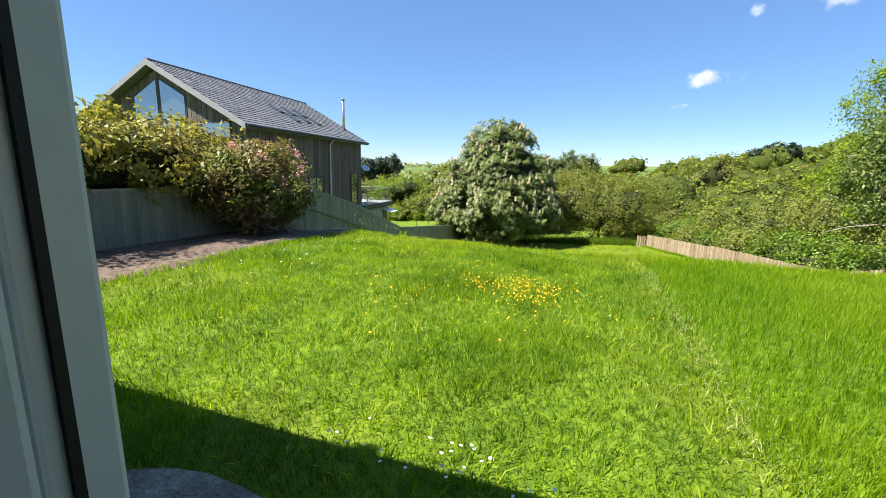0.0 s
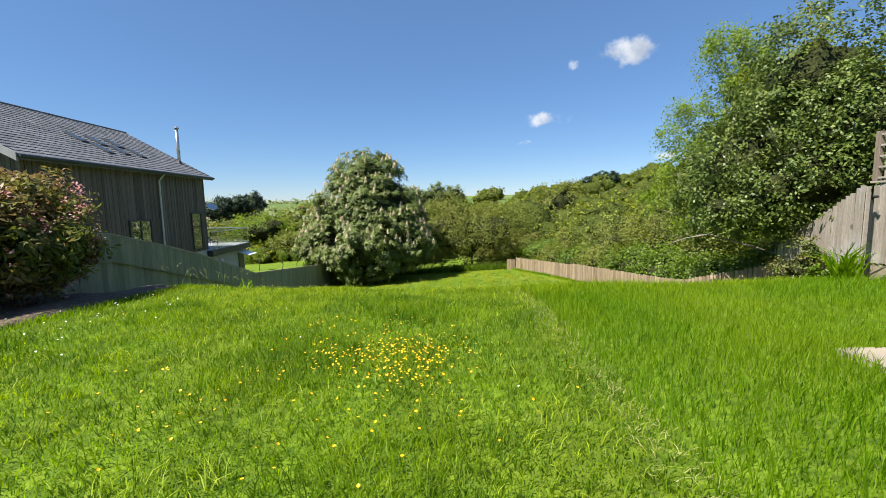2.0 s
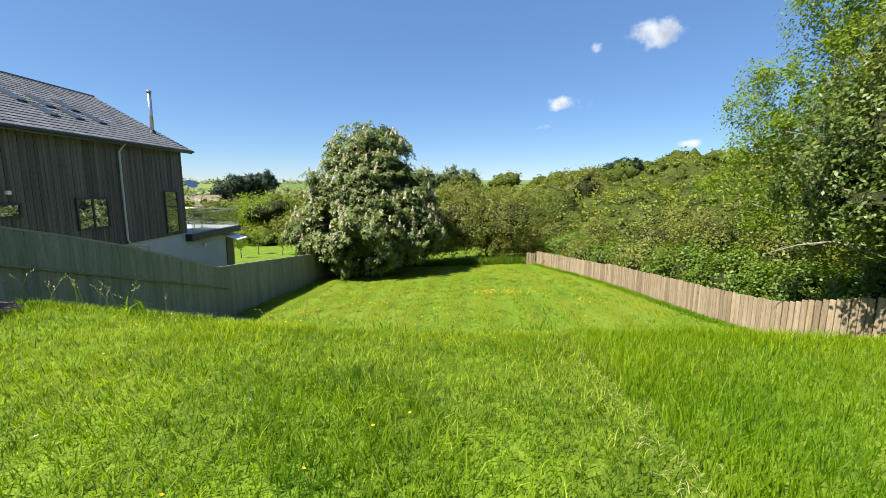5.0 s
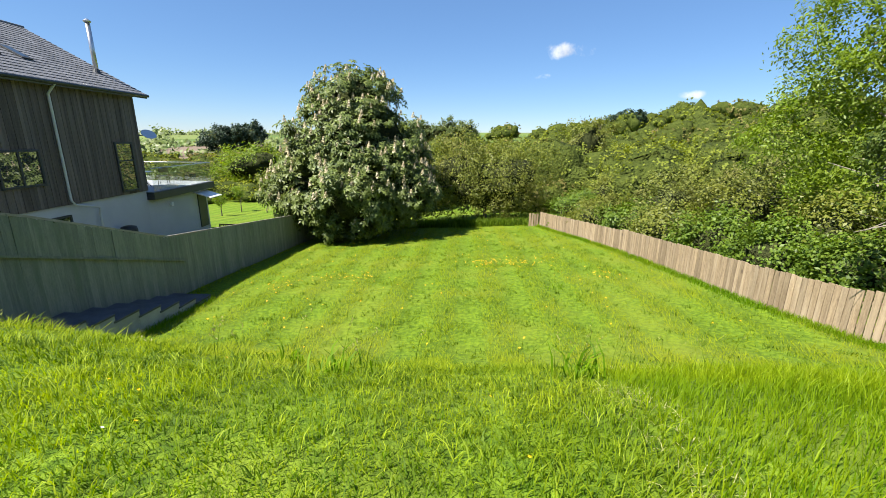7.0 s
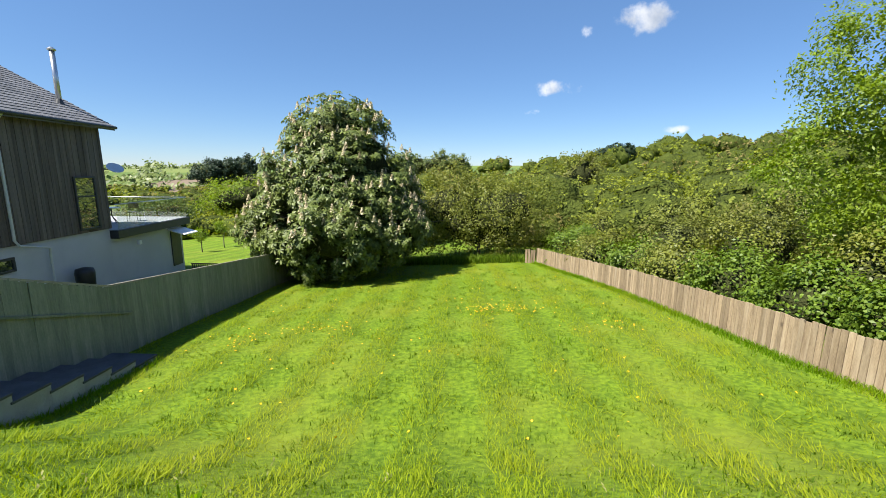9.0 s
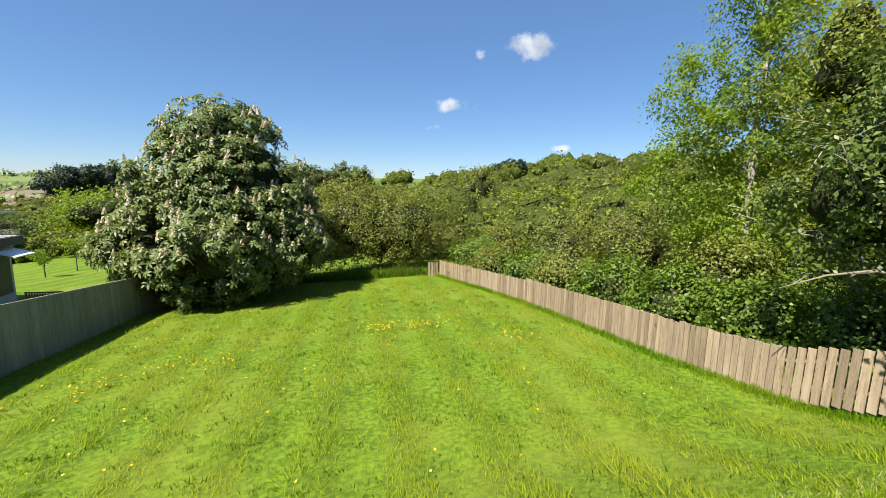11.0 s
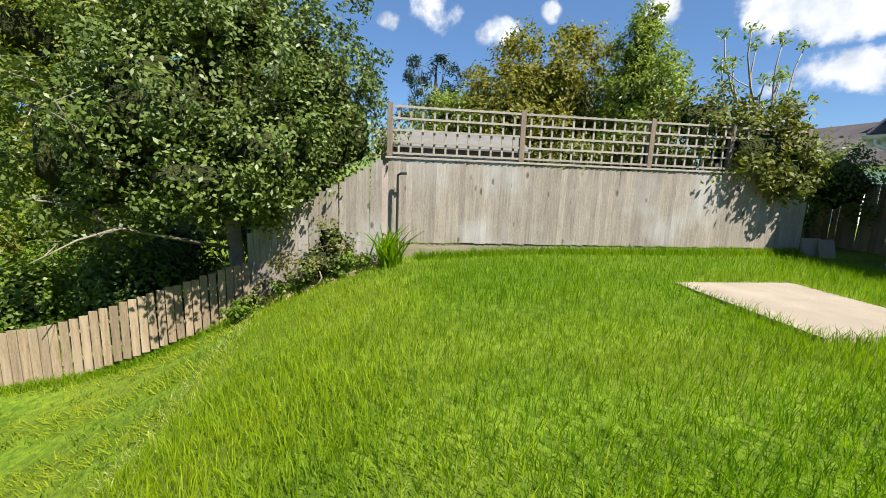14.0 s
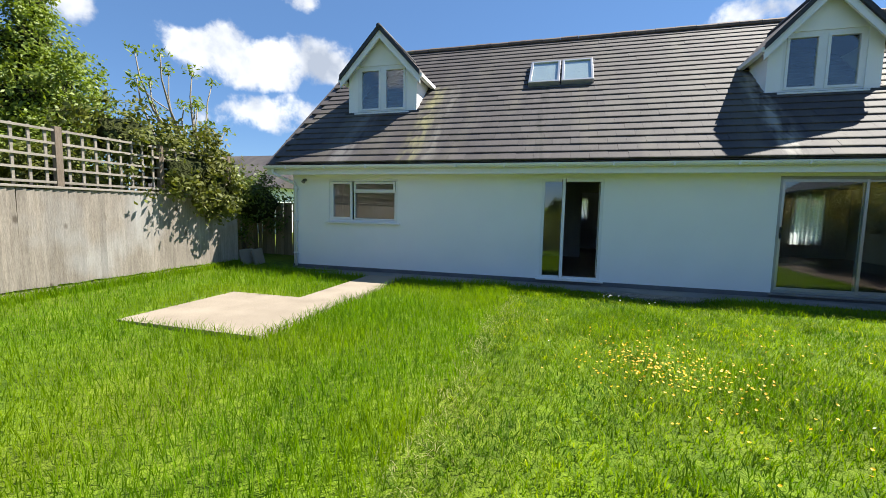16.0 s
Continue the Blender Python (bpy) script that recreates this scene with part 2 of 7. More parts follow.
M_RENDER = surface("white_render", (0.84, 0.85, 0.85), (0.91, 0.91, 0.90), 1.2, 90, 0.85, 0.35, dist=0.004, stain=(0.77, 0.78, 0.75), stain_scale=0.5, stain_amount=0.5)
M_PLINTH = surface("grey_plinth", (0.10, 0.105, 0.11), (0.17, 0.17, 0.18), 3, 60, 0.85, 0.3)
M_UPVC = surface("white_upvc", (0.76, 0.77, 0.77), (0.82, 0.82, 0.82), 1.5, 30, 0.35, 0.02, spec=0.5)
M_SEAL = surface("black_seal", (0.012, 0.012, 0.012), (0.02, 0.02, 0.02), 8, 80, 0.6, 0.1)
M_GLASS = glass("window_glass")
M_GREY_FRAME = surface("dark_grey_frame", (0.03, 0.033, 0.036), (0.05, 0.052, 0.055), 4, 60, 0.45, 0.05)
M_ALU = surface("brushed_aluminium", (0.5, 0.5, 0.5), (0.62, 0.62, 0.62), 4, 80, 0.35, 0.05, metal=0.8)
# the pale streak at -3.7 paints lit tiles into the dormer's shade
M_TILE = surface("weathered_roof_tile", (0.052, 0.045, 0.045), (0.092, 0.080, 0.078), 1.6, 45, 0.75, 0.4, vary=0.12, stain=(0.15, 0.135, 0.10), stain_scale=1.0, stain_amount=0.5, world_stain=(1.7, 0.45, 0.45), dist=0.006,
                 streaks=((3.0, 0.34, (0.27, 0.25, 0.12), 0.8), (2.6, 0.3, (0.24, 0.22, 0.19), 0.5), (-3.7, 0.32, (0.36, 0.34, 0.28), 0.8), (-5.75, 0.4, (0.34, 0.30, 0.18), 0.8), (0.38, 0.16, (0.02, 0.02, 0.02), 0.85), (4.6, 0.5, (0.26, 0.25, 0.23), 0.45)))
M_RIDGE = surface("ridge_tile", (0.12, 0.085, 0.07), (0.2, 0.13, 0.1), 3, 40, 0.8, 0.3, vary=0.15, stain=(0.25, 0.2, 0.1))
M_LEAD = surface("dormer_dark_trim", (0.025, 0.027, 0.03), (0.05, 0.05, 0.055), 4, 40, 0.6, 0.1)
M_FENCE_GREY = surface("weathered_grey_board", (0.20, 0.17, 0.14), (0.36, 0.315, 0.265), 5, 40, 0.9, 0.6, stretch=(6, 6, 0.5), vary=0.13, stain=(0.43, 0.43, 0.43), stain_scale=1.0, stain_amount=0.75, world_stain=(1.1, 1.1, 0.8), knots=3.2, dist=0.004)
M_FENCE_TRIM = surface("fence_capping", (0.22, 0.195, 0.165), (0.35, 0.315, 0.27), 5, 40, 0.9, 0.3, stretch=(1, 0.5, 6), vary=0.1)
M_FENCE_BROWN = surface("brown_fence_board", (0.17, 0.12, 0.075), (0.33, 0.25, 0.16), 6, 40, 0.88, 0.5, stretch=(5, 5, 0.5), vary=0.24, stain=(0.37, 0.30, 0.215), stain_scale=1.1, stain_amount=0.6, knots=3.0, dist=0.004)
M_FENCE_GREEN = surface("algae_grey_board", (0.16, 0.17, 0.135), (0.27, 0.275, 0.22), 5, 40, 0.9, 0.4, stretch=(5, 5, 0.5), vary=0.13, stain=(0.13, 0.16, 0.10), stain_scale=0.9, stain_amount=0.7)
M_CLAD = surface("dark_timber_cladding", (0.075, 0.060, 0.052), (0.150, 0.122, 0.105), 2.2, 30, 0.85, 0.3, stretch=(5, 5, 0.3), island=0.28, stain=(0.17, 0.145, 0.13), stain_scale=0.5, stain_amount=0.7)
M_SLATE = surface("blue_grey_slate", (0.085, 0.088, 0.095), (0.15, 0.15, 0.158), 1.5, 30, 0.6, 0.2, island=0.2, vary=0.2)
M_CONCRETE = surface("pale_concrete", (0.22, 0.18, 0.135), (0.33, 0.28, 0.215), 2.0, 70, 0.9, 0.3, stain=(0.24, 0.2, 0.15), stain_scale=1.2, stain_amount=0.5)
M_APRON = surface("grey_concrete", (0.16, 0.155, 0.15), (0.27, 0.26, 0.25), 2.5, 70, 0.92, 0.5, stain=(0.12, 0.12, 0.1), stain_scale=1.5)
M_BARK_BED = surface("bark_mulch_soil", (0.06, 0.04, 0.03), (0.20, 0.145, 0.11), 9, 45, 0.95, 1.0, dist=0.03)
M_TRUNK = surface("tree_bark", (0.07, 0.055, 0.045), (0.16, 0.135, 0.11), 5, 30, 0.95, 0.8, stretch=(2, 2, 0.5), dist=0.02)
# dark colour of the lumps inside crowns, painting shade into the gaps
M_CROWN_SHADE = surface("twiggy_inside", (0.018, 0.024, 0.008), (0.06, 0.068, 0.022), 4, 14, 0.95, 1.0, dist=0.15, spec=0.1)
M_PALE_BRANCH = surface("pale_twig", (0.22, 0.19, 0.15), (0.36, 0.32, 0.26), 5, 40, 0.9, 0.4)
M_PLASTER = surface("interior_plaster", (0.55, 0.53, 0.5), (0.64, 0.62, 0.58), 2, 50, 0.9, 0.1)
M_INTFLOOR = surface("interior_wood_floor", (0.13, 0.08, 0.05), (0.22, 0.14, 0.09), 3, 40, 0.5, 0.1, stretch=(6, 0.6, 1))
M_STEEL = surface("flue_steel", (0.45, 0.46, 0.47), (0.6, 0.6, 0.6), 3, 50, 0.3, 0.02, metal=0.9)
M_BLACK = surface("black_plastic", (0.012, 0.012, 0.013), (0.03, 0.03, 0.03), 5, 60, 0.5, 0.1)
M_NET = leafy("white_net_curtain", (0.72, 0.73, 0.72), (0.8, 0.8, 0.79), 0.6, 0.8)
M_DECK = surface("grey_blue_deck", (0.22, 0.235, 0.25), (0.32, 0.335, 0.35), 2, 40, 0.7, 0.1)
M_YELLOW = surface("yellow_petal", (0.65, 0.36, 0.001), (0.75, 0.45, 0.002), 9, 80, 0.45, 0.0)
M_WHITE_PETAL = surface("white_petal", (0.75, 0.75, 0.68), (0.85, 0.85, 0.8), 9, 80, 0.6, 0.0)


# ---- tools ----
def part(name, bm, material, parent=None, label="", smooth=False):
    me = bpy.data.meshes.new(name)
    bm.normal_update()
    bm.to_mesh(me)
    bm.free()
    return mesh_part(name, me, material, parent, label, smooth)


def mesh_part(name, me, material, parent=None, label="", smooth=False):
    if material and not me.materials:
        me.materials.append(material)
    if smooth:
        me.polygons.foreach_set("use_smooth", [True] * len(me.polygons))
    ob = new(name, me)
    if parent:
        ob.parent = parent
    if label:
        ob["label"] = label
    return ob


def thing(name, x, y, z, label, category, group="", kind=""):
    ob = new(name)
    ob.location = (x, y, z)
    ob.empty_display_size = 0.2
    return tagged(ob, label, category, group, kind)


def place(ob, x, y, z, rz=0.0):
    """Sets a part at a place in its parent's frame."""
    ob.matrix_basis = pose(x, y, z, 0, 0, rz)
    return ob


def add_box(bm, x0, y0, z0, x1, y1, z1, bevel=0.0):
    x0, x1 = min(x0, x1), max(x0, x1)
    y0, y1 = min(y0, y1), max(y0, y1)
    z0, z1 = min(z0, z1), max(z0, z1)
    vs = [bm.verts.new(c) for c in ((x0, y0, z0), (x1, y0, z0), (x1, y1, z0), (x0, y1, z0), (x0, y0, z1), (x1, y0, z1), (x1, y1, z1), (x0, y1, z1))]
    fs = [bm.faces.new([vs[i] for i in f]) for f in ((0, 3, 2, 1), (4, 5, 6, 7), (0, 1, 5, 4), (1, 2, 6, 5), (2, 3, 7, 6), (3, 0, 4, 7))]
    if bevel:
        bmesh.ops.bevel(bm, geom=list({e for f in fs for e in f.edges}), offset=bevel, segments=2, affect="EDGES", profile=0.6)
    return bm


def box(x0, y0, z0, x1, y1, z1, bevel=0.0):
    return add_box(bmesh.new(), x0, y0, z0, x1, y1, z1, bevel)


def add_prism(bm, outline, axis_from, axis_to):
    """A prism: the outline's points go through axis_from(p) and axis_to(p)."""
    a = [bm.verts.new(axis_from(p)) for p in outline]
    b = [bm.verts.new(axis_to(p)) for p in outline]
    n = len(outline)
    bm.faces.new(a[::-1])
    bm.faces.new(b)
    for i in range(n):
        bm.faces.new((a[i], a[(i + 1) % n], b[(i + 1) % n], b[i]))
    bmesh.ops.recalc_face_normals(bm, faces=bm.faces[:])
    return bm


def tube(bm, points, radii, seg=7, caps=True):
    points = [Vector(p) for p in points]
    rings = []
    for i, p in enumerate(points):
        d = (points[min(i + 1, len(points) - 1)] - points[max(i - 1, 0)]).normalized()
        u = d.orthogonal().normalized() if i == 0 else (rings_u - d * rings_u.dot(d)).normalized()
        rings_u = u
        v = d.cross(u)
        r = radii[i] if hasattr(radii, "__len__") else radii
        rings.append([bm.verts.new(p + (u * math.cos(2 * math.pi * k / seg) + v * math.sin(2 * math.pi * k / seg)) * r) for k in range(seg)])
    for a, b in zip(rings, rings[1:]):
        for k in range(seg):
            bm.faces.new((a[k], a[(k + 1) % seg], b[(k + 1) % seg], b[k]))
    if caps:
        bm.faces.new(rings[0][::-1])
        bm.faces.new(rings[-1])
    return bm


def quads_mesh(name, verts):
    """A mesh of loose quads from an array (n, 4, 3)."""
    n = len(verts)
    me = bpy.data.meshes.new(name)
    me.vertices.add(n * 4)
    me.vertices.foreach_set("co", np.ascontiguousarray(verts, dtype=np.float32).ravel())
    me.loops.add(n * 4)
    me.loops.foreach_set("vertex_index", np.arange(n * 4, dtype=np.int32))
    me.polygons.add(n)
    me.polygons.foreach_set("loop_start", np.arange(0, n * 4, 4, dtype=np.int32))
    me.update(calc_edges=True)
    return me


def unit(a):
    return a / np.maximum(np.linalg.norm(a, axis=-1, keepdims=True), 1e-9)


def leaves(centres, out, length, width, rng, droop=0.15, outward=0.6):
    """Pointed leaves at the centres (n, 3); out says which way the crown's outside lies."""
    n = len(centres)
    nor = unit(out * outward + rng.normal(size=(n, 3)) * 0.55 + np.array([0, 0, 0.25]))
    axis = rng.normal(size=(n, 3)) + np.array([0, 0, -droop])
    axis = unit(axis - nor * np.sum(axis * nor, axis=1, keepdims=True))
    side = np.cross(nor, axis)
    l = length * rng.uniform(0.65, 1.3, (n, 1))
    w = width * rng.uniform(0.7, 1.25, (n, 1))
    fold = nor * w * 0.25
    return np.stack([centres - axis * l / 2, centres + side * w / 2 + fold, centres + axis * l / 2, centres - side * w / 2 + fold], axis=1)


def crown_points(rng, blobs, clumps, per, spread, shell=0.55, bough=7, size=0.27, even=0.55):
    """Leaf centres over the outer part of ellipsoids (cx, cy, cz, rx, ry, rz): boughs carry clumps, clumps carry leaves. Gives centres, outward ways and clump centres."""
    vol = np.array([(b[3] * b[4] * b[5]) ** (2 / 3) for b in blobs])
    boughs = max(len(blobs) * 3, clumps // bough)
    pick = rng.choice(len(blobs), boughs, p=vol / vol.sum())
    b = np.array(blobs)[pick]
    d = unit(rng.normal(size=(boughs, 3)))
    rad = shell + (1 - shell) * rng.random((boughs, 1)) ** 0.6
    rad *= 0.95 + 0.10 * np.sin(d[:, :1] * 7 + pick[:, None]) + 0.08 * np.sin(d[:, 1:2] * 9) + rng.normal(size=(boughs, 1)) * 0.05
    heart = b[:, :3] + d * b[:, 3:] * rad
    reach = size * np.cbrt(b[:, 3] * b[:, 4] * b[:, 5])[:, None] * rng.uniform(0.6, 1.35, (boughs, 1))
    which = rng.integers(boughs, size=clumps)
    off = unit(rng.normal(size=(clumps, 3)) + d[which] * 0.7 + np.array([0, 0, 0.35])) * rng.random((clumps, 1)) ** 0.4
    c = heart[which] + off * reach[which] * np.array([1.0, 1.0, 0.68])
    out = unit(off + d[which] * 0.6)
    # the rest is spread evenly over the crown, so that it closes
    loose = rng.random(clumps) < even
    pick = rng.choice(len(blobs), clumps, p=vol / vol.sum())
    e, eb = unit(rng.normal(size=(clumps, 3))), np.array(blobs)[pick]
    rad = (shell + (1 - shell) * rng.random((clumps, 1)) ** 0.6) * (1 + 0.07 * np.sin(e[:, :1] * 7 + pick[:, None]) + 0.05 * np.sin(e[:, 1:2] * 9)).clip(0, 1.04)
    c = np.where(loose[:, None], eb[:, :3] + e * eb[:, 3:] * rad, c)
    out = np.where(loose[:, None], e, out)
    cc = np.repeat(c, per, axis=0) + rng.normal(size=(clumps * per, 3)).clip(-1.7, 1.7) * spread * np.repeat(rng.uniform(0.5, 1.2, (clumps, 1)), per, axis=0)
    return cc, np.repeat(out, per, axis=0), c


def palmate(centres, out, length, width, rng, fingers=6):
    """Hand-shaped leaves: drooping leaflets that spread from one stalk."""
    n = len(centres)
    nor = unit(out * 0.7 + rng.normal(size=(n, 3)) * 0.3 + np.array([0, 0, 0.6]))
    u = unit(np.cross(nor, rng.normal(size=(n, 3))))
    v = np.cross(nor, u)
    l = length * rng.uniform(0.7, 1.25, (n, 1))
    quads = []
    for k in range(fingers):
        a = 2 * np.pi * k / fingers
        along = u * np.cos(a) + v * np.sin(a)
        side = np.cross(nor, along) * width * 0.5
        broad = centres + along * l * 0.65 - nor * l * 0.08
        quads.append(np.stack([centres, broad + side, centres + along * l - nor * l * 0.38, broad - side], axis=1))
    return np.concatenate(quads)


def lumps_mesh(name, blobs, rng, nu=12, nv=7, rough=0.16):
    """Closed uneven lumps inside dense foliage; their dark colour stands in for its shade."""
    vs, fs = [], []
    u = np.linspace(0, 2 * np.pi, nu, endpoint=False)
    w = np.linspace(0.02, np.pi - 0.02, nv)
    uu, ww = np.meshgrid(u, w)
    d = np.stack([np.cos(uu) * np.sin(ww), np.sin(uu) * np.sin(ww), np.cos(ww)], -1).reshape(-1, 3)
    i = np.arange(nu * nv).reshape(nv, nu)
    f = np.stack([i[:-1], np.roll(i, -1, 1)[:-1], np.roll(i, -1, 1)[1:], i[1:]], -1).reshape(-1, 4)[:, ::-1]
    for b in blobs:
        ph = rng.uniform(0, 6.28, 3)
        r = 1 + rough * np.sin(d[:, 0] * 5 + ph[0]) * np.sin(d[:, 1] * 6 + ph[1]) + rough * 0.7 * np.sin(d[:, 2] * 9 + ph[2]) + rng.normal(size=len(d)) * rough * 0.45
        fs.append(f + sum(len(v) for v in vs))
        vs.append(np.array(b[:3]) + d * np.array(b[3:]) * r[:, None])
    v, f = np.concatenate(vs), np.concatenate(fs)
    me = bpy.data.meshes.new(name)
    me.vertices.add(len(v)); me.vertices.foreach_set("co", v.astype(np.float32).ravel())
    me.loops.add(f.size); me.loops.foreach_set("vertex_index", f.astype(np.int32).ravel())
    me.polygons.add(len(f)); me.polygons.foreach_set("loop_start", np.arange(0, f.size, 4, dtype=np.int32))
    me.update(calc_edges=True)
    return me


def tree(name, base, label, category, blobs, clumps, per, spread, leaf, material, trunk_top, trunk_r, limbs, seed, shell=0.55, branch_material=None, group="", outward=0.8, core=0.5):
    """A tapered trunk, limbs that reach into the crown, and a crown of many small leaves. Blobs are given from the tree's base."""
    rng = np.random.default_rng(seed)
    ob = thing(name, *base, label, category, group)
    bark = branch_material or M_TRUNK
    top = Vector(trunk_top)
    bm = bmesh.new()
    pts = [Vector((0, 0, -0.15))] + [top * f + Vector((rng.normal() * 0.05, rng.normal() * 0.05, 0)) * min(1, 6 * f * (1 - f) + 0.2) for f in (0.12, 0.35, 0.65, 1.0)]
    tube(bm, pts, [trunk_r * 1.35, trunk_r, trunk_r * 0.85, trunk_r * 0.65, trunk_r * 0.35], 9)
    part("trunk", bm, bark, ob, smooth=True)
    cc, out, clump_c = crown_points(rng, blobs, clumps, per, spread, shell)
    for i in range(limbs):
        tip = Vector(clump_c[rng.integers(len(clump_c))])
        f = rng.uniform(0.35, 0.95)
        a = top * f
        mid = a.lerp(tip, 0.5) + Vector((rng.normal() * 0.12, rng.normal() * 0.12, 0.12))
        r = trunk_r * (0.45 - 0.22 * f)
        part("limb", tube(bmesh.new(), [a, a.lerp(mid, 0.5) + Vector((0, 0, 0.05)), mid, mid.lerp(tip, 0.6), tip], [r, r * 0.8, r * 0.6, r * 0.4, r * 0.12], 6), bark, ob, smooth=True)
    quads = leaves(cc, out, leaf[0], leaf[1], rng, outward=outward)
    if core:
        mesh_part("inner_foliage", lumps_mesh("inner_foliage", [(*b[:3], *(np.array(b[3:]) * 0.5)) for b in blobs], rng, 14, 9), M_CROWN_SHADE, ob, smooth=True)
    mesh_part("crown", quads_mesh("crown", quads), material, ob)
    return ob


# ---- the lie of the land ----
def smooth01(u):
    u = np.clip(u, 0, 1)
    return u * u * (3 - 2 * u)


def land(x, y):
    """Height of the ground: a terrace by the house, a grass bank, a lower lawn, then a wooded valley and far hills."""
    x, y = np.asarray(x, float), np.asarray(y, float)
    terrace = -0.007 * np.clip(y - 4, 0, 6) ** 2 + 0.03 * np.clip(x - 4, 0, 4)
    lower = -2.2 - 0.075 * (np.clip(y, 10, 40) - 14.5) + 0.045 * np.clip(x - 1.6, -12, 8)
    start = 8.4 + 0.21 * np.clip(-x - 2, 0, 4.5) * smooth01((x + 7.3) / 0.4)
    s = smooth01((y - start) / 5.0)
    z = terrace * (1 - s) + lower * s
    # soft unevenness of the turf
    z = z + 0.02 * np.sin(x * 1.3 + 0.6 * y) * np.sin(y * 0.9 - 0.4 * x)
    # beyond the garden
    far = np.clip((np.hypot(x, y - 10) - 26) / 40, 0, 1)
    ang = np.degrees(np.arctan2(-x, y - 8.5))
    dist = np.hypot(x, y - 8.5)
    left = smooth01((ang + 5) / 35)
    hill = -7 + smooth01((dist - 60) / 260) * (13.5 - 5 * left) + 4 * smooth01((dist - 300) / 500) + 1.5 * np.sin(x * 0.02 + 1) * np.sin(y * 0.017)
    hill = hill + smooth01((-ang - 5) / 30) * smooth01((dist - 25) / 130) * 10.5 * smooth01((120 + ang) / 40)
    back = smooth01((-y + 2) / 20)
    hill = hill * (1 - back) + (0.2 + 0.004 * np.clip(-y, 0, 900)) * back
    return z * (1 - smooth01(far)) + hill * smooth01(far)


def ground_z(x, y):
    return float(land(x, y))


# ---- ground ----
def turf_material():
    m, nt, p = nodes_of("turf")
    N, L = nt.nodes.new, nt.links.new
    tc = N("ShaderNodeTexCoord")
    a, b, c = N("ShaderNodeTexNoise"), N("ShaderNodeTexNoise"), N("ShaderNodeTexNoise")
    for n, s in ((a, 0.5), (b, 11), (c, 70)):
        n.inputs["Scale"].default_value, n.inputs["Detail"].default_value = s, 4
        L(tc.outputs["Object"], n.inputs["Vector"])
    m1, m2 = N("ShaderNodeMix"), N("ShaderNodeMix")
    m1.data_type = m2.data_type = "RGBA"
    m1.inputs["A"].default_value, m1.inputs["B"].default_value = (0.065, 0.12, 0.006, 1), (0.14, 0.215, 0.011, 1)
    br = N("ShaderNodeMapRange"); br.inputs["From Min"].default_value, br.inputs["From Max"].default_value = 0.38, 0.62
    L(b.outputs["Fac"], br.inputs["Value"]); L(br.outputs[0], m1.inputs["Factor"])
    r = N("ShaderNodeMapRange"); r.inputs["From Min"].default_value, r.inputs["From Max"].default_value, r.inputs["To Max"].default_value = 0.45, 0.75, 0.7
    L(a.outputs["Fac"], r.inputs["Value"]); L(r.outputs[0], m2.inputs["Factor"])
    L(m1.outputs["Result"], m2.inputs["A"]); m2.inputs["B"].default_value = (0.17, 0.2, 0.02, 1)
    # stripes left by the mower, along the garden
    sxy, wob, sn_, st_, hv = N("ShaderNodeSeparateXYZ"), N("ShaderNodeMath"), N("ShaderNodeMath"), N("ShaderNodeMapRange"), N("ShaderNodeHueSaturation")
    L(tc.outputs["Object"], sxy.inputs[0])
    wob.operation, sn_.operation = "MULTIPLY_ADD", "SINE"
    L(sxy.outputs["X"], wob.inputs[0]); wob.inputs[1].default_value = math.pi / 0.6
    amp = N("ShaderNodeMath"); amp.operation = "MULTIPLY"; amp.inputs[1].default_value = 5.0
    L(a.outputs["Fac"], amp.inputs[0]); L(amp.outputs[0], wob.inputs[2])
    L(wob.outputs[0], sn_.inputs[0]); L(sn_.outputs[0], st_.inputs["Value"])
    st_.inputs["From Min"].default_value, st_.inputs["From Max"].default_value, st_.inputs["To Min"].default_value, st_.inputs["To Max"].default_value = -1.0, 1.0, 0.87, 1.13
    L(st_.outputs[0], hv.inputs["Value"]); L(m2.outputs["Result"], hv.inputs["Color"])
    # far fields, each of its own colour, beyond the garden and its neighbours
    vo, fc, hy, fr, m3 = N("ShaderNodeTexVoronoi"), N("ShaderNodeValToRGB"), N("ShaderNodeVectorMath"), N("ShaderNodeMapRange"), N("ShaderNodeMix")
    vo.inputs["Scale"].default_value = 0.013
    L(tc.outputs["Object"], vo.inputs["Vector"])
    sep = N("ShaderNodeSeparateColor"); L(vo.outputs["Color"], sep.inputs[0]); L(sep.outputs[0], fc.inputs[0])
    cr = fc.color_ramp
    cr.interpolation = "CONSTANT"
    cr.elements[0].color, cr.elements[1].color = (0.085, 0.13, 0.03, 1), (0.17, 0.13, 0.095, 1)
    cr.elements[1].position = 0.86
    for at, c3 in ((0.3, (0.115, 0.165, 0.035, 1)), (0.55, (0.14, 0.175, 0.05, 1)), (0.72, (0.09, 0.13, 0.025, 1))):
        cr.elements.new(at).color = c3
    hy.operation = "LENGTH"; L(tc.outputs["Object"], hy.inputs[0])
    fr.inputs["From Min"].default_value, fr.inputs["From Max"].default_value = 90, 120
    L(hy.outputs["Value"], fr.inputs["Value"])
    m3.data_type = "RGBA"
    L(fr.outputs[0], m3.inputs["Factor"]); L(hv.outputs["Color"], m3.inputs["A"]); L(fc.outputs["Color"], m3.inputs["B"])
    L(m3.outputs["Result"], p.inputs["Base Color"])
    p.inputs["Roughness"].default_value, p.inputs["Specular IOR Level"].default_value = 0.9, 0.2
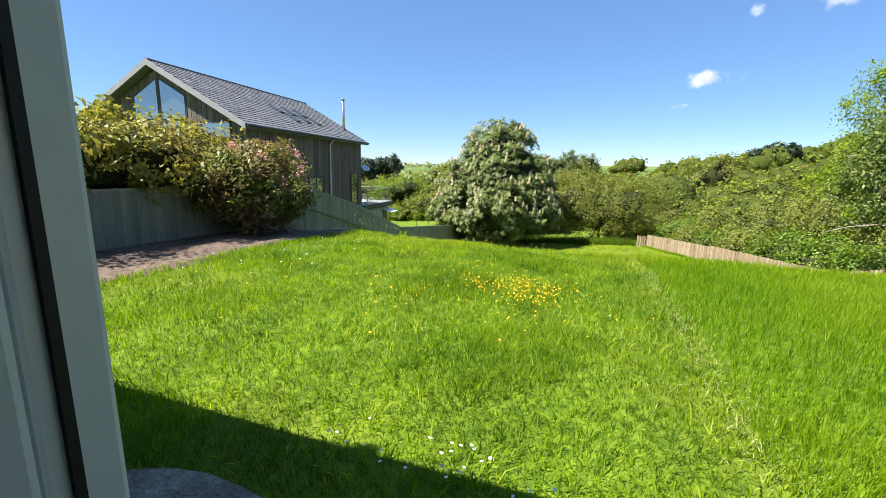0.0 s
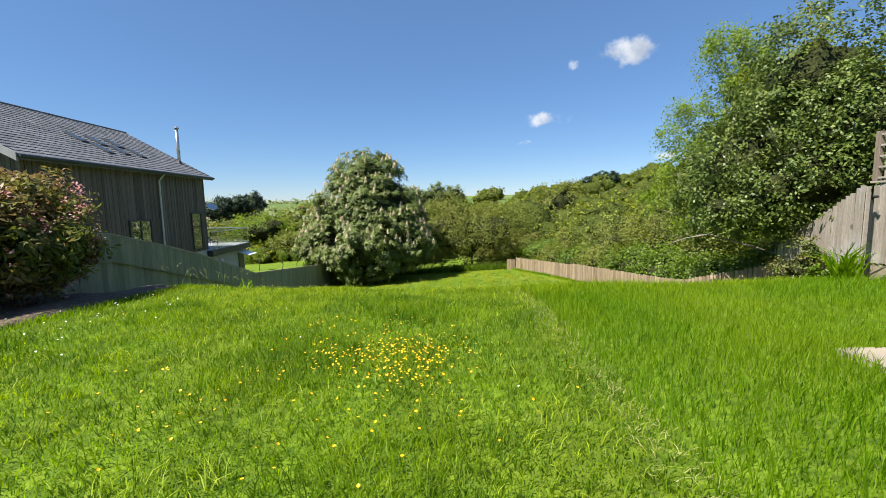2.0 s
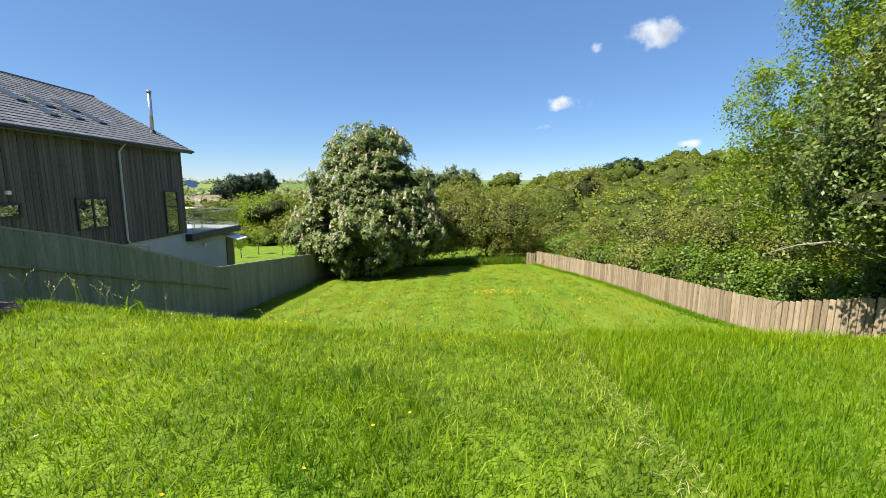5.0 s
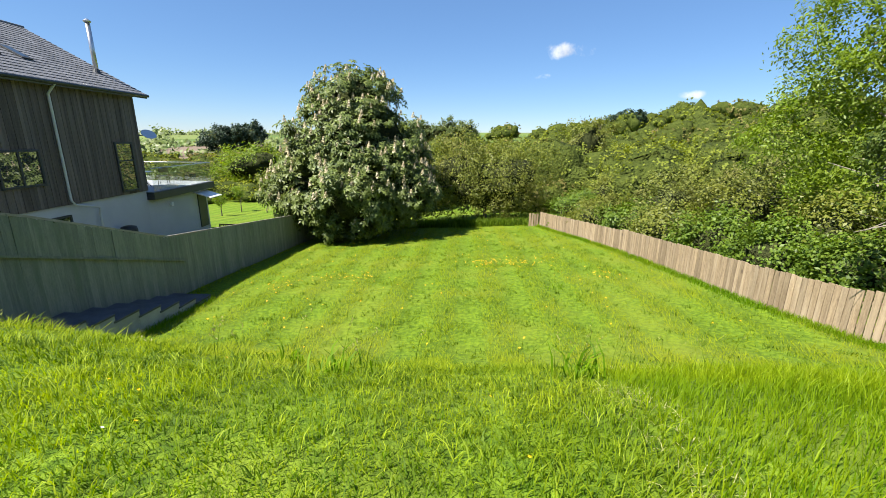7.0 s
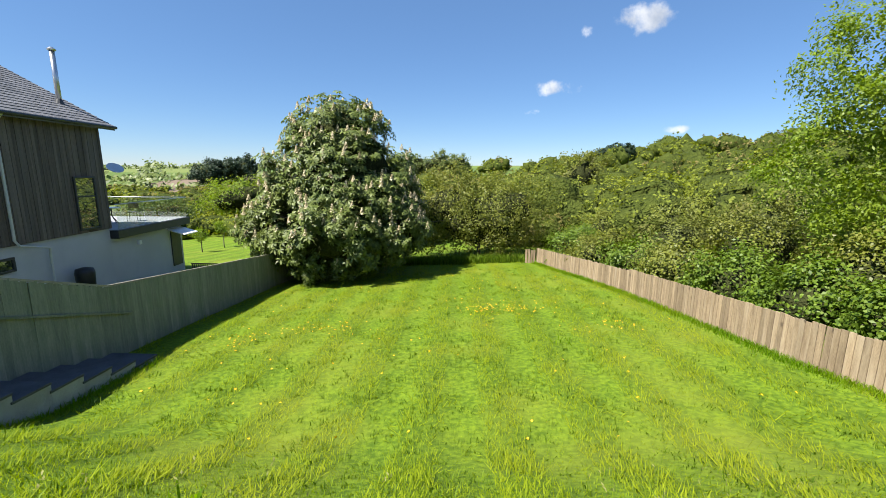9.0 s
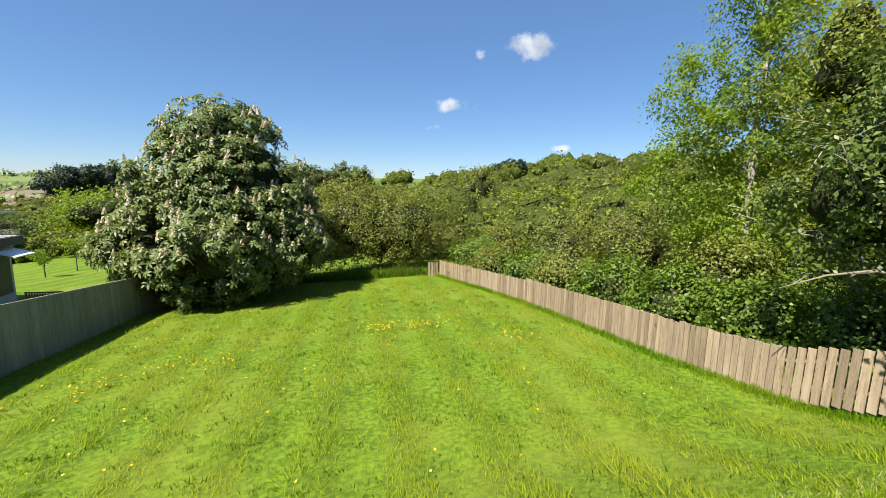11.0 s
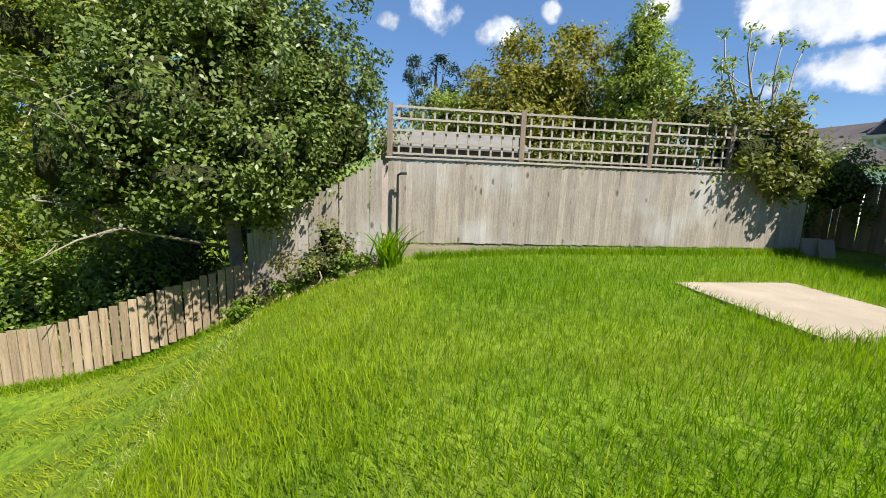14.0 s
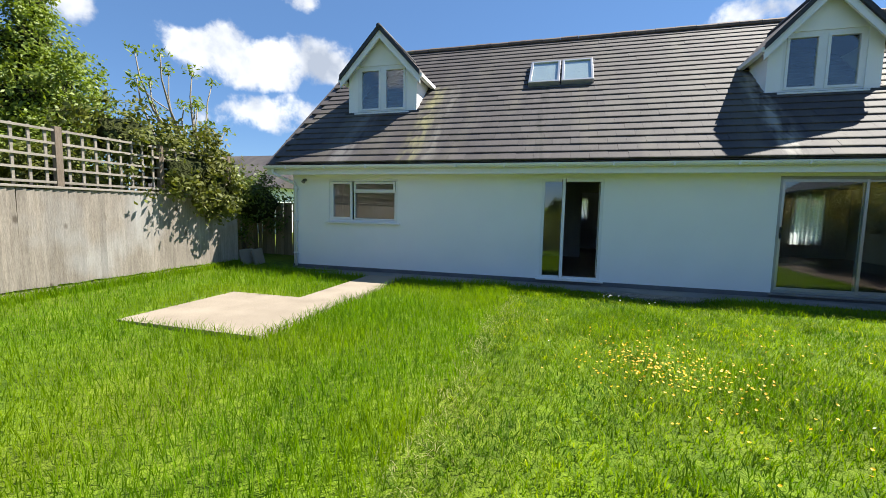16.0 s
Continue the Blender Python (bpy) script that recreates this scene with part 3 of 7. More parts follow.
    bp = N("ShaderNodeBump"); bp.inputs["Strength"].default_value, bp.inputs["Distance"].default_value = 0.8, 0.03
    L(c.outputs["Fac"], bp.inputs["Height"]); L(bp.outputs[0], p.inputs["Normal"])
    return m


M_TURF = turf_material()


def ground_sheet():
    def axis(lo, hi, near_lo, near_hi, step):
        mid = np.arange(near_lo, near_hi + 1e-6, step)
        a = near_lo - np.geomspace(1, near_lo - lo + 1, 34)[1:] + 1
        b = near_hi + np.geomspace(1, hi - near_hi + 1, 34)[1:] - 1
        return np.concatenate([a[::-1], mid, b])
    xs, ys = axis(-1500, 1500, -12, 12, 0.3), axis(-900, 1900, 0.0, 32, 0.3)
    gx, gy = np.meshgrid(xs, ys)
    gz = land(gx, gy)
    inside = (gy < 0.1) & (gy > -8.2) & (gx < 6) & (gx > -10)
    gz = np.where(inside, -0.3, gz)
    v = np.stack([gx, gy, gz], -1).reshape(-1, 3)
    nx, ny = len(xs), len(ys)
    i = np.arange(nx * ny).reshape(ny, nx)
    f = np.stack([i[:-1, :-1], i[:-1, 1:], i[1:, 1:], i[1:, :-1]], -1).reshape(-1, 4)
    me = bpy.data.meshes.new("ground")
    me.vertices.add(len(v)); me.vertices.foreach_set("co", v.ravel().astype(np.float32))
    me.loops.add(f.size); me.loops.foreach_set("vertex_index", f.ravel().astype(np.int32))
    me.polygons.add(len(f)); me.polygons.foreach_set("loop_start", np.arange(0, f.size, 4, dtype=np.int32))
    me.update(calc_edges=True)
    tagged(mesh_part("ground", me, M_TURF, smooth=True), "sloping green turf of lawns, bank and far fields", "ground", kind="structure")


ground_sheet()

# ---- the house ----
WALL_Y, WALL_IN = 0.10, -0.18
X_END, X_FAR = 5.95, -9.6
EAVE_Y, EAVE_Z, RIDGE_Y, RIDGE_Z = 0.50, 2.40, -4.0, 6.25
PITCH = (RIDGE_Z - EAVE_Z) / (EAVE_Y - RIDGE_Y)


def roof_z(y):
    return EAVE_Z + (EAVE_Y - y) * PITCH


def wall_along_x(name, x0, x1, y0, y1, z0, z1, openings, material, label):
    xs = sorted({x0, x1, *[o[0] for o in openings], *[o[1] for o in openings]})
    zs = sorted({z0, z1, *[o[2] for o in openings], *[o[3] for o in openings]})
    bm = bmesh.new()
    keep = {}
    for i in range(len(xs) - 1):
        for k in range(len(zs) - 1):
            cx, cz = (xs[i] + xs[i + 1]) / 2, (zs[k] + zs[k + 1]) / 2
            keep[i, k] = not any(o[0] < cx < o[1] and o[2] < cz < o[3] for o in openings)
    def quad(*c):
        bm.faces.new([bm.verts.new(p) for p in c])
    for (i, k), on in keep.items():
        if not on:
            continue
        a, b, c, d = xs[i], xs[i + 1], zs[k], zs[k + 1]
        quad((a, y1, c), (b, y1, c), (b, y1, d), (a, y1, d))
        quad((b, y0, c), (a, y0, c), (a, y0, d), (b, y0, d))
        if not keep.get((i - 1, k)):
            quad((a, y0, c), (a, y1, c), (a, y1, d), (a, y0, d))
        if not keep.get((i + 1, k)):
            quad((b, y1, c), (b, y0, c), (b, y0, d), (b, y1, d))
        if not keep.get((i, k - 1)):
            quad((a, y0, c), (b, y0, c), (b, y1, c), (a, y1, c))
        if not keep.get((i, k + 1)):
            quad((a, y1, d), (b, y1, d), (b, y0, d), (a, y0, d))
    bmesh.ops.remove_doubles(bm, verts=bm.verts[:], dist=1e-5)
    bmesh.ops.recalc_face_normals(bm, faces=bm.faces[:])
    return tagged(part(name, bm, material), label, "wall", kind="structure")


DOOR = (-0.86, 0.29, 0.12, 2.08)
WINDOW = (3.34, 5.02, 1.12, 2.08)
PATIO = (-6.15, -3.68, 0.10, 2.12)
wall_along_x("wall_north", X_FAR, X_END, WALL_IN, WALL_Y, 0.10, 2.36, [DOOR, WINDOW, PATIO], M_RENDER, "white rendered garden wall of the house")
BACK_WIN = (-1.05, -0.75, 1.3, 1.95)
BACK_TALL = (-8.45, -7.5, 0.55, 2.2)
wall_along_x("wall_south", X_FAR, X_END, -8.2, -7.92, -0.1, 2.6, [BACK_WIN, BACK_TALL], M_RENDER, "white rendered far wall of the house")
for nm, xa, xb in (("wall_east", X_END - 0.28, X_END), ("wall_west", X_FAR, X_FAR + 0.28)):
    bm = add_prism(bmesh.new(), [(WALL_IN - 0.003, -0.1), (-7.917, -0.1), (-7.917, 2.55), (RIDGE_Y, RIDGE_Z - 0.30), (WALL_IN - 0.003, 2.62)], lambda p: (xa, p[0], p[1]), lambda p: (xb, p[0], p[1]))
    tagged(part(nm, bm, M_RENDER), "white rendered gable wall of the house", "wall", kind="structure")
# plinth stands proud of the wall; it breaks at the sills
bm = bmesh.new()
for xa, xb in ((X_FAR, PATIO[0] - 0.02), (PATIO[1] + 0.02, DOOR[0] - 0.02), (DOOR[1] + 0.02, X_END + 0.02)):
    add_box(bm, xa, WALL_IN, -0.25, xb, WALL_Y + 0.015, 0.10, 0.006)
for o in (PATIO, DOOR):
    add_box(bm, o[0] - 0.02, WALL_IN, -0.25, o[1] + 0.02, WALL_Y + 0.012, o[2] - 0.03)
tagged(part("plinth", bm, M_PLINTH), "dark grey painted plinth along the house wall", "plinth", kind="structure")
# interior
tagged(part("floor", box(X_FAR + 0.28, -7.92, -0.1, X_END - 0.28, WALL_IN, 0.115), M_INTFLOOR), "brown wooden floor inside the house", "floor", kind="structure")
tagged(part("ceiling", box(X_FAR + 0.28, -7.92, 2.37, X_END - 0.28, WALL_IN, 2.45), M_PLASTER), "pale plaster ceiling of the rooms", "ceiling", kind="structure")
for nm, c in (("wall_inner_1", (1.25, -7.9, 1.35, WALL_IN - 0.003)), ("wall_inner_2", (-2.6, -7.9, -2.5, WALL_IN - 0.003)), ("wall_inner_3", (-9.2, -7.9, -9.1, WALL_IN - 0.003))):
    tagged(part(nm, box(c[0], c[1], 0.118, c[2], c[3], 2.367), M_PLASTER), "plain plaster partition wall inside the house", "wall", kind="structure")
wall_along_x("wall_inner_4", -2.497, 1.247, -4.6, -4.5, 0.118, 2.367, [(-1.5, -0.7, 0.118, 2.05)], M_PLASTER, "plaster partition wall with a doorway")


def casement_window(name, x0, x1, z0, z1, y, parts, label, structure=True, sill=True, depth=0.07):
    """A white framed window in a wall facing +y; parts is a list of panes (x0, x1, z0, z1, opens)."""
    ob = tagged(thing(name, (x0 + x1) / 2, y, z0, label, "window"), kind="structure" if structure else "")
    ox, oz = (x0 + x1) / 2, z0
    f = 0.055
    bm = bmesh.new()
    for c in ((x0, z0, x1, z0 + f), (x0, z1 - f, x1, z1), (x0, z0 + f, x0 + f, z1 - f), (x1 - f, z0 + f, x1, z1 - f)):
        add_box(bm, c[0] - ox, -depth, c[1] - oz, c[2] - ox, 0, c[3] - oz, 0.006)
    part("window_frame", bm, M_UPVC, ob)
    for a, b, c, d, opens in parts:
        fr = 0.05 if opens else 0.025
        bm = bmesh.new()
        off = 0.012 if opens else -0.012
        for q in ((a, c, b, c + fr), (a, d - fr, b, d), (a, c + fr, a + fr, d - fr), (b - fr, c + fr, b, d - fr)):
            add_box(bm, q[0] - ox, -depth + 0.02 + off, q[1] - oz, q[2] - ox, off, q[3] - oz, 0.005)
        sash = part("sash", bm, M_UPVC, ob)
        pane = part("pane", box(a + fr - ox, -0.045 + off, c + fr - oz, b - fr - ox, -0.039 + off, d - fr - oz), M_GLASS, sash)
        pane.visible_shadow = False
    if sill:
        part("window_sill", box(x0 - 0.06 - ox, -0.04, -0.035, x1 + 0.06 - ox, 0.09, -0.002, 0.006), M_UPVC, ob)
    return ob


casement_window("window_1", WINDOW[0], WINDOW[1], WINDOW[2], WINDOW[3], WALL_Y - 0.02,
                [(WINDOW[0] + 0.06, 4.40, WINDOW[2] + 0.06, 1.80, False), (WINDOW[0] + 0.06, 4.40, 1.80, WINDOW[3] - 0.06, True), (4.44, WINDOW[1] - 0.06, WINDOW[2] + 0.06, WINDOW[3] - 0.06, True)],
                "white plastic casement window in the rendered wall")


casement_window("window_2", *BACK_TALL, -7.93, [(-8.39, -8.0, 0.61, 2.14, True), (-7.95, -7.56, 0.61, 2.14, True)], "tall white casement window in the far wall of the lounge")
# translucent sheets added so that the far windows look bright white
for nm_, (xa_, xb_, za_, zb_) in (("net_curtain", BACK_TALL), ("net_curtain", BACK_WIN)):
    bm = bmesh.new()
    folds = [(xa_ - 0.05 + (xb_ - xa_ + 0.1) * k / 40, -7.86 + 0.018 * math.sin(k * 1.3)) for k in range(41)]
    low_row, top_row = [[bm.verts.new((x, y, z)) for x, y in folds] for z in (za_ - 0.08, zb_ + 0.06)]
    for k in range(40):
        bm.faces.new((low_row[k], low_row[k + 1], top_row[k + 1], top_row[k]))
    tagged(part(nm_, bm, M_NET, smooth=True), "white net curtain added to whiten a far window", "curtain")


def garden_door():
    x0, x1, z0, z1 = DOOR
    ob = tagged(thing("door_1", x0, WALL_Y, z0, "white plastic garden door standing open beside a fixed glass panel", "door"), kind="structure")
    Y = -0.008
    mull = -0.13
    bm = bmesh.new()
    f = 0.06
    for a, b, c, d in ((x0, z0, x0 + f, z1), (x1 - f, z0, x1, z1), (mull - 0.03, z0, mull + 0.03, z1)):
        add_box(bm, a - x0, Y - 0.07, b - z0, c - x0, Y, d - z0, 0.006)
    for a, c in ((x0 + f, mull - 0.04), (mull + 0.04, x1 - f)):
        add_box(bm, a - x0, Y - 0.07, z1 - f - z0, c - x0, Y, z1 - z0, 0.006)
        add_box(bm, a - x0, Y - 0.07, 0.0, c - x0, Y, 0.05, 0.006)
    part("door_frame", bm, M_UPVC, ob)
    part("door_sill", box(-0.06, -0.10, -0.03, x1 - x0 + 0.06, 0.10, -0.002, 0.008), M_UPVC, ob)
    # fixed light
    g = part("side_pane", box(mull + 0.04 - x0, Y - 0.04, 0.05, x1 - f - x0, Y - 0.034, z1 - f - z0), M_GLASS, ob)
    g.visible_shadow = False
    # seal along the opening side of the jamb
    part("seal", box(f, Y - 0.050, 0.055, f + 0.006, Y - 0.041, z1 - f - z0 - 0.005), M_SEAL, ob, "black rubber seal")
    # leaf, swung inwards about the jamb
    leaf = part("door_leaf", bmesh.new(), None, ob)
    w, h, t = mull - 0.04 - (x0 + f) - 0.01, z1 - z0 - 0.12, 0.06
    bm = bmesh.new()
    r = 0.10
    for a, b, c, d in ((0, 0, r, h), (w - r, 0, w, h), (r, 0, w - r, r + 0.05), (r, h - r, w - r, h)):
        add_box(bm, a, -t, b, c, 0, d, 0.008)
    add_box(bm, r - 0.001, -t + 0.012, r + 0.05, r + 0.018, -0.012, h - r, 0.003)
    me = bpy.data.meshes.new("door_leaf")
    bm.to_mesh(me); bm.free(); me.materials.append(M_UPVC)
    leaf.data = me
    leaf.matrix_basis = pose(f + 0.012, Y - 0.075, 0.055, 0, 0, -94)
    lp = part("leaf_pane", box(r + 0.016, -0.034, r + 0.052, w - r, -0.028, h - r), M_GLASS, leaf)
    lp.visible_shadow = False
    part("door_handle", tube(bmesh.new(), [(w - 0.05, 0.0, 0.95), (w - 0.05, 0.045, 0.95), (w - 0.16, 0.05, 0.95)], 0.009, 8), M_UPVC, leaf, "white lever handle")


garden_door()


def patio_door():
    x0, x1, z0, z1 = PATIO
    ob = tagged(thing("door_2", x0, WALL_Y, z0, "grey aluminium framed sliding patio door, closed", "door"), kind="structure")
    w, h, Y = x1 - x0, z1 - z0, -0.02
    bm = bmesh.new()
    for a, b, c, d in ((0, 0, 0.05, h), (w - 0.05, 0, w, h), (0.05, h - 0.05, w - 0.05, h), (0.05, 0, w - 0.05, 0.05)):
        add_box(bm, a, Y - 0.1, b, c, Y, d, 0.005)
    part("door_frame", bm, surface("patio_frame_grey", (0.32, 0.33, 0.33), (0.42, 0.43, 0.43), 4, 60, 0.4, 0.03, metal=0.5), ob)
    for i, (a, b, off) in enumerate(((0.05, w / 2 + 0.03, -0.06), (w / 2 - 0.03, w - 0.05, -0.015))):
        bm = bmesh.new()
        r = 0.045
        for q in ((a, 0.05, a + r, h - 0.05), (b - r, 0.05, b, h - 0.05), (a + r, 0.05, b - r, 0.05 + r), (a + r, h - 0.05 - r, b - r, h - 0.05)):
            add_box(bm, q[0], Y + off - 0.035, q[1], q[2], Y + off, q[3], 0.004)
        s = part("sliding_panel", bm, M_ALU, ob)
        pane = part("pane", box(a + r, Y + off - 0.02, 0.05 + r, b - r, Y + off - 0.014, h - 0.05 - r), M_GLASS, s)
        pane.visible_shadow = False
    part("door_handle", box(w - 0.085, -0.033, 0.95, w - 0.065, -0.005, 1.15, 0.006), M_BLACK, ob, "black pull handle")
    part("door_sill", box(-0.05, -0.10, -0.03, w + 0.05, 0.08, -0.002, 0.006), M_APRON, ob)


patio_door()


# ---- roof of the house ----
def house_roof():
    roof = tagged(thing("roof", (X_END + X_FAR) / 2, RIDGE_Y, EAVE_Z, "weathered dark grey tiled roof with mossy stains", "roof"), kind="structure")
    ox, oy, oz = roof.location
    xa, xb = X_FAR - 0.4, X_END + 0.45
    for sgn, nm in ((1, "roof_slope"), (-1, "roof_slope")):
        e = EAVE_Y if sgn == 1 else 2 * RIDGE_Y - EAVE_Y
        e2 = e - sgn * 0.12
        out = [(e - sgn * 0.02, EAVE_Z - 0.01), (RIDGE_Y, RIDGE_Z - 0.03), (RIDGE_Y, RIDGE_Z - 0.2), (e2, EAVE_Z - 0.03), (e - sgn * 0.02, EAVE_Z - 0.03)]
        part(nm, add_prism(bmesh.new(), out, lambda p: (xa - ox, p[0] - oy, p[1] - oz), lambda p: (xb - ox, p[0] - oy, p[1] - oz)), M_TILE, roof)
    # ridge capping pieces
    n = 34
    step = (xb - xa) / n
    seg = [(math.sin(a) * 0.13, math.cos(a) * 0.10) for a in np.linspace(-1.75, 1.75, 7)]
    cap = bmesh.new()
    add_prism(cap, seg + [(p[0] * 0.85, p[1] - 0.02) for p in seg[::-1]], lambda p: (0, p[0], p[1]), lambda p: (step * 1.0 - 0.008, p[0], p[1]))
    first = part("ridge_tile", cap, M_RIDGE, roof)
    first.matrix_basis = pose(xa - ox, 0, RIDGE_Z - oz + 0.0)
    for i in range(1, n):
        o = new("ridge_tile", first.data); o.parent = roof
        o.matrix_basis = pose(xa - ox + i * step, 0, RIDGE_Z - oz + 0.004 * math.sin(i * 2.3), 0, 0, 0)
    return roof, xa, xb


ROOF, ROOF_XA, ROOF_XB = house_roof()


def dormer(xc, label):
    """A gabled dormer with white cheeks, a two-light window and a dark verge."""
    half, yf, ze, za = 0.90, -1.1, 4.74, 5.70
    ob = thing("dormer", xc, yf, roof_z(yf), label, "dormer", "dormers of the house")
    o = Vector(ob.location)
    L = lambda x, y, z: (x - o.x + xc, y - o.y, z - o.z)
    zb = roof_z(yf) - 0.03
    wx0, wx1, wz0, wz1 = -0.66, 0.66, 3.80, 4.92
    # front wall with a window opening, as one sheet with depth
    bm = bmesh.new()
    for c in ((-half, zb, wx0, ze), (wx1, zb, half, ze), (wx0, zb, wx1, wz0), ):
        add_box(bm, *L(c[0], yf - 0.12, c[1]), *L(c[2], yf, c[3]))
    gab = [(-half, ze), (wx0, ze), (wx0, wz1), (wx1, wz1), (wx1, ze), (half, ze), (0, za - 0.02)]
    add_prism(bm, gab, lambda p: L(p[0], yf - 0.12, p[1]), lambda p: L(p[0], yf, p[1]))
    part("front_wall", bm, M_RENDER, ob)
    for s in (-1, 1):
        y_in = EAVE_Y - (ze - EAVE_Z) / PITCH
        tri = [(yf - 0.12, zb), (yf - 0.12, ze), (y_in, ze)]
        part("cheek", add_prism(bmesh.new(), tri, lambda p: L(s * half, p[0], p[1]), lambda p: L(s * (half - 0.1), p[0], p[1])), M_RENDER, ob)
        # roof slope, running back into the main roof
        drop = 0.14
        slope = (za - ze) / half
        e = (s * (half + drop), ze - drop * slope + 0.06)
        r = (0.0, za + 0.06)
        yb_e, yb_r = EAVE_Y - (e[1] - EAVE_Z) / PITCH - 0.1, EAVE_Y - (r[1] - EAVE_Z) / PITCH - 0.1
        bm = bmesh.new()
        v = [bm.verts.new(L(*c)) for c in ((e[0], yf + 0.20, e[1]), (r[0], yf + 0.20, r[1]), (r[0], yb_r, r[1]), (e[0], yb_e, e[1]),
                                          (e[0], yf + 0.20, e[1] - 0.09), (r[0], yf + 0.20, r[1] - 0.09), (r[0], yb_r, r[1] - 0.09), (e[0], yb_e, e[1] - 0.09))]
        for f in ((0, 1, 2, 3), (7, 6, 5, 4), (0, 4, 5, 1), (1, 5, 6, 2), (2, 6, 7, 3), (3, 7, 4, 0)):
            bm.faces.new([v[i] for i in f])
        bmesh.ops.recalc_face_normals(bm, faces=bm.faces[:])
        part("dormer_roof", bm, M_TILE, ob)
        # verge boards: dark edge over a white barge board
        for nm, y0, y1, up, dn, mt in (("verge", yf + 0.205, yf + 0.25, 0.035, -0.085, M_LEAD), ("barge_board", yf + 0.16, yf + 0.203, -0.09, -0.27, M_UPVC)):
            out = [(e[0], e[1] + up), (0, r[1] + up), (0, r[1] + dn), (e[0], e[1] + dn)]
            part(nm, add_prism(bmesh.new(), out, lambda p: L(p[0], y0, p[1]), lambda p: L(p[0], y1, p[1])), mt, ob)
        part("gutter", box(*L(e[0] - 0.05, yf + 0.20, e[1] - 0.12), *L(e[0] + 0.05, yb_e + 0.1, e[1] - 0.03), 0.012), M_UPVC, ob)
    part("ridge_cap", tube(bmesh.new(), [L(0, yf + 0.26, za + 0.05), L(0, EAVE_Y - (za + 0.08 - EAVE_Z) / PITCH - 0.1, za + 0.05)], 0.06, 8), M_LEAD, ob, smooth=True)
    part("apron_flashing", box(*L(-half - 0.08, yf - 0.03, zb - 0.03), *L(half + 0.08, yf + 0.05, zb + 0.07), 0.008), M_LEAD, ob, "dark lead flashing")
    f = 0.06
    bm = bmesh.new()
    for c in ((wx0, wz0, wx1, wz0 + f), (wx0, wz1 - f, wx1, wz1), (wx0, wz0 + f, wx0 + f, wz1 - f), (wx1 - f, wz0 + f, wx1, wz1 - f), (-0.05, wz0 + f, 0.05, wz1 - f)):
        add_box(bm, *L(c[0], yf - 0.09, c[1]), *L(c[2], yf - 0.02, c[3]), 0.006)
    win = part("window", bm, M_UPVC, ob, "white two-light casement window")
    for a, b in ((wx0 + f, -0.05), (0.05, wx1 - f)):
        bm = bmesh.new()
        for q in ((a, wz0 + f, b, wz0 + f + 0.05), (a, wz1 - f - 0.05, b, wz1 - f), (a, wz0 + f + 0.05, a + 0.05, wz1 - f - 0.05), (b - 0.05, wz0 + f + 0.05, b, wz1 - f - 0.05)):
            add_box(bm, *L(q[0], yf - 0.08, q[1]), *L(q[2], yf - 0.008, q[3]), 0.005)
        part("sash", bm, M_UPVC, win)
        pn = part("pane", box(*L(a + 0.05, yf - 0.05, wz0 + f + 0.05), *L(b - 0.05, yf - 0.044, wz1 - f - 0.05)), M_GLASS, win)
    part("sill", box(*L(wx0 - 0.06, yf - 0.02, wz0 - 0.04), *L(wx1 + 0.06, yf + 0.07, wz0 - 0.002), 0.006), M_UPVC, ob)
    # dark room behind the window
    part("inner_lining", box(*L(-half + 0.12, yf - 1.4, zb - 0.3), *L(half - 0.12, yf - 1.3, ze)), M_PLASTER, ob)


dormer(4.26, "white gabled dormer with a two-light window on the tiled roof")
dormer(-4.70, "white gabled dormer casting shade on the tiled roof")


def skylight(xc):
    ob = thing("roof_window", xc, -2.28, roof_z(-2.28), "aluminium framed roof window set in the tiles", "roof window", "roof windows of the house")
    ob.rotation_euler = (-math.atan(PITCH), 0, 0)
    w, h = 0.36, 0.60
    bm = bmesh.new()
    for c in ((-w, -h, w, -h + 0.07), (-w, h - 0.07, w, h), (-w, -h + 0.07, -w + 0.06, h - 0.07), (w - 0.06, -h + 0.07, w, h - 0.07)):
        add_box(bm, c[0], c[1], -0.02, c[2], c[3], 0.135, 0.008)
    part("frame", bm, M_ALU, ob)
    part("pane", box(-w + 0.06, -h + 0.07, 0.105, w - 0.06, h - 0.07, 0.111), M_GLASS, ob)
    part("blind", box(-w + 0.06, -h + 0.07, 0.075, w - 0.06, h - 0.07, 0.085), surface("pale_blind", (0.62, 0.63, 0.62), (0.7, 0.7, 0.7), 3, 40, 0.8, 0.05), ob, "pale blind behind the glass")
    part("flashing", box(-w - 0.06, -h - 0.16, -0.03, w + 0.06, -h, 0.035, 0.006), M_LEAD, ob)


skylight(0.43)
skylight(-0.33)


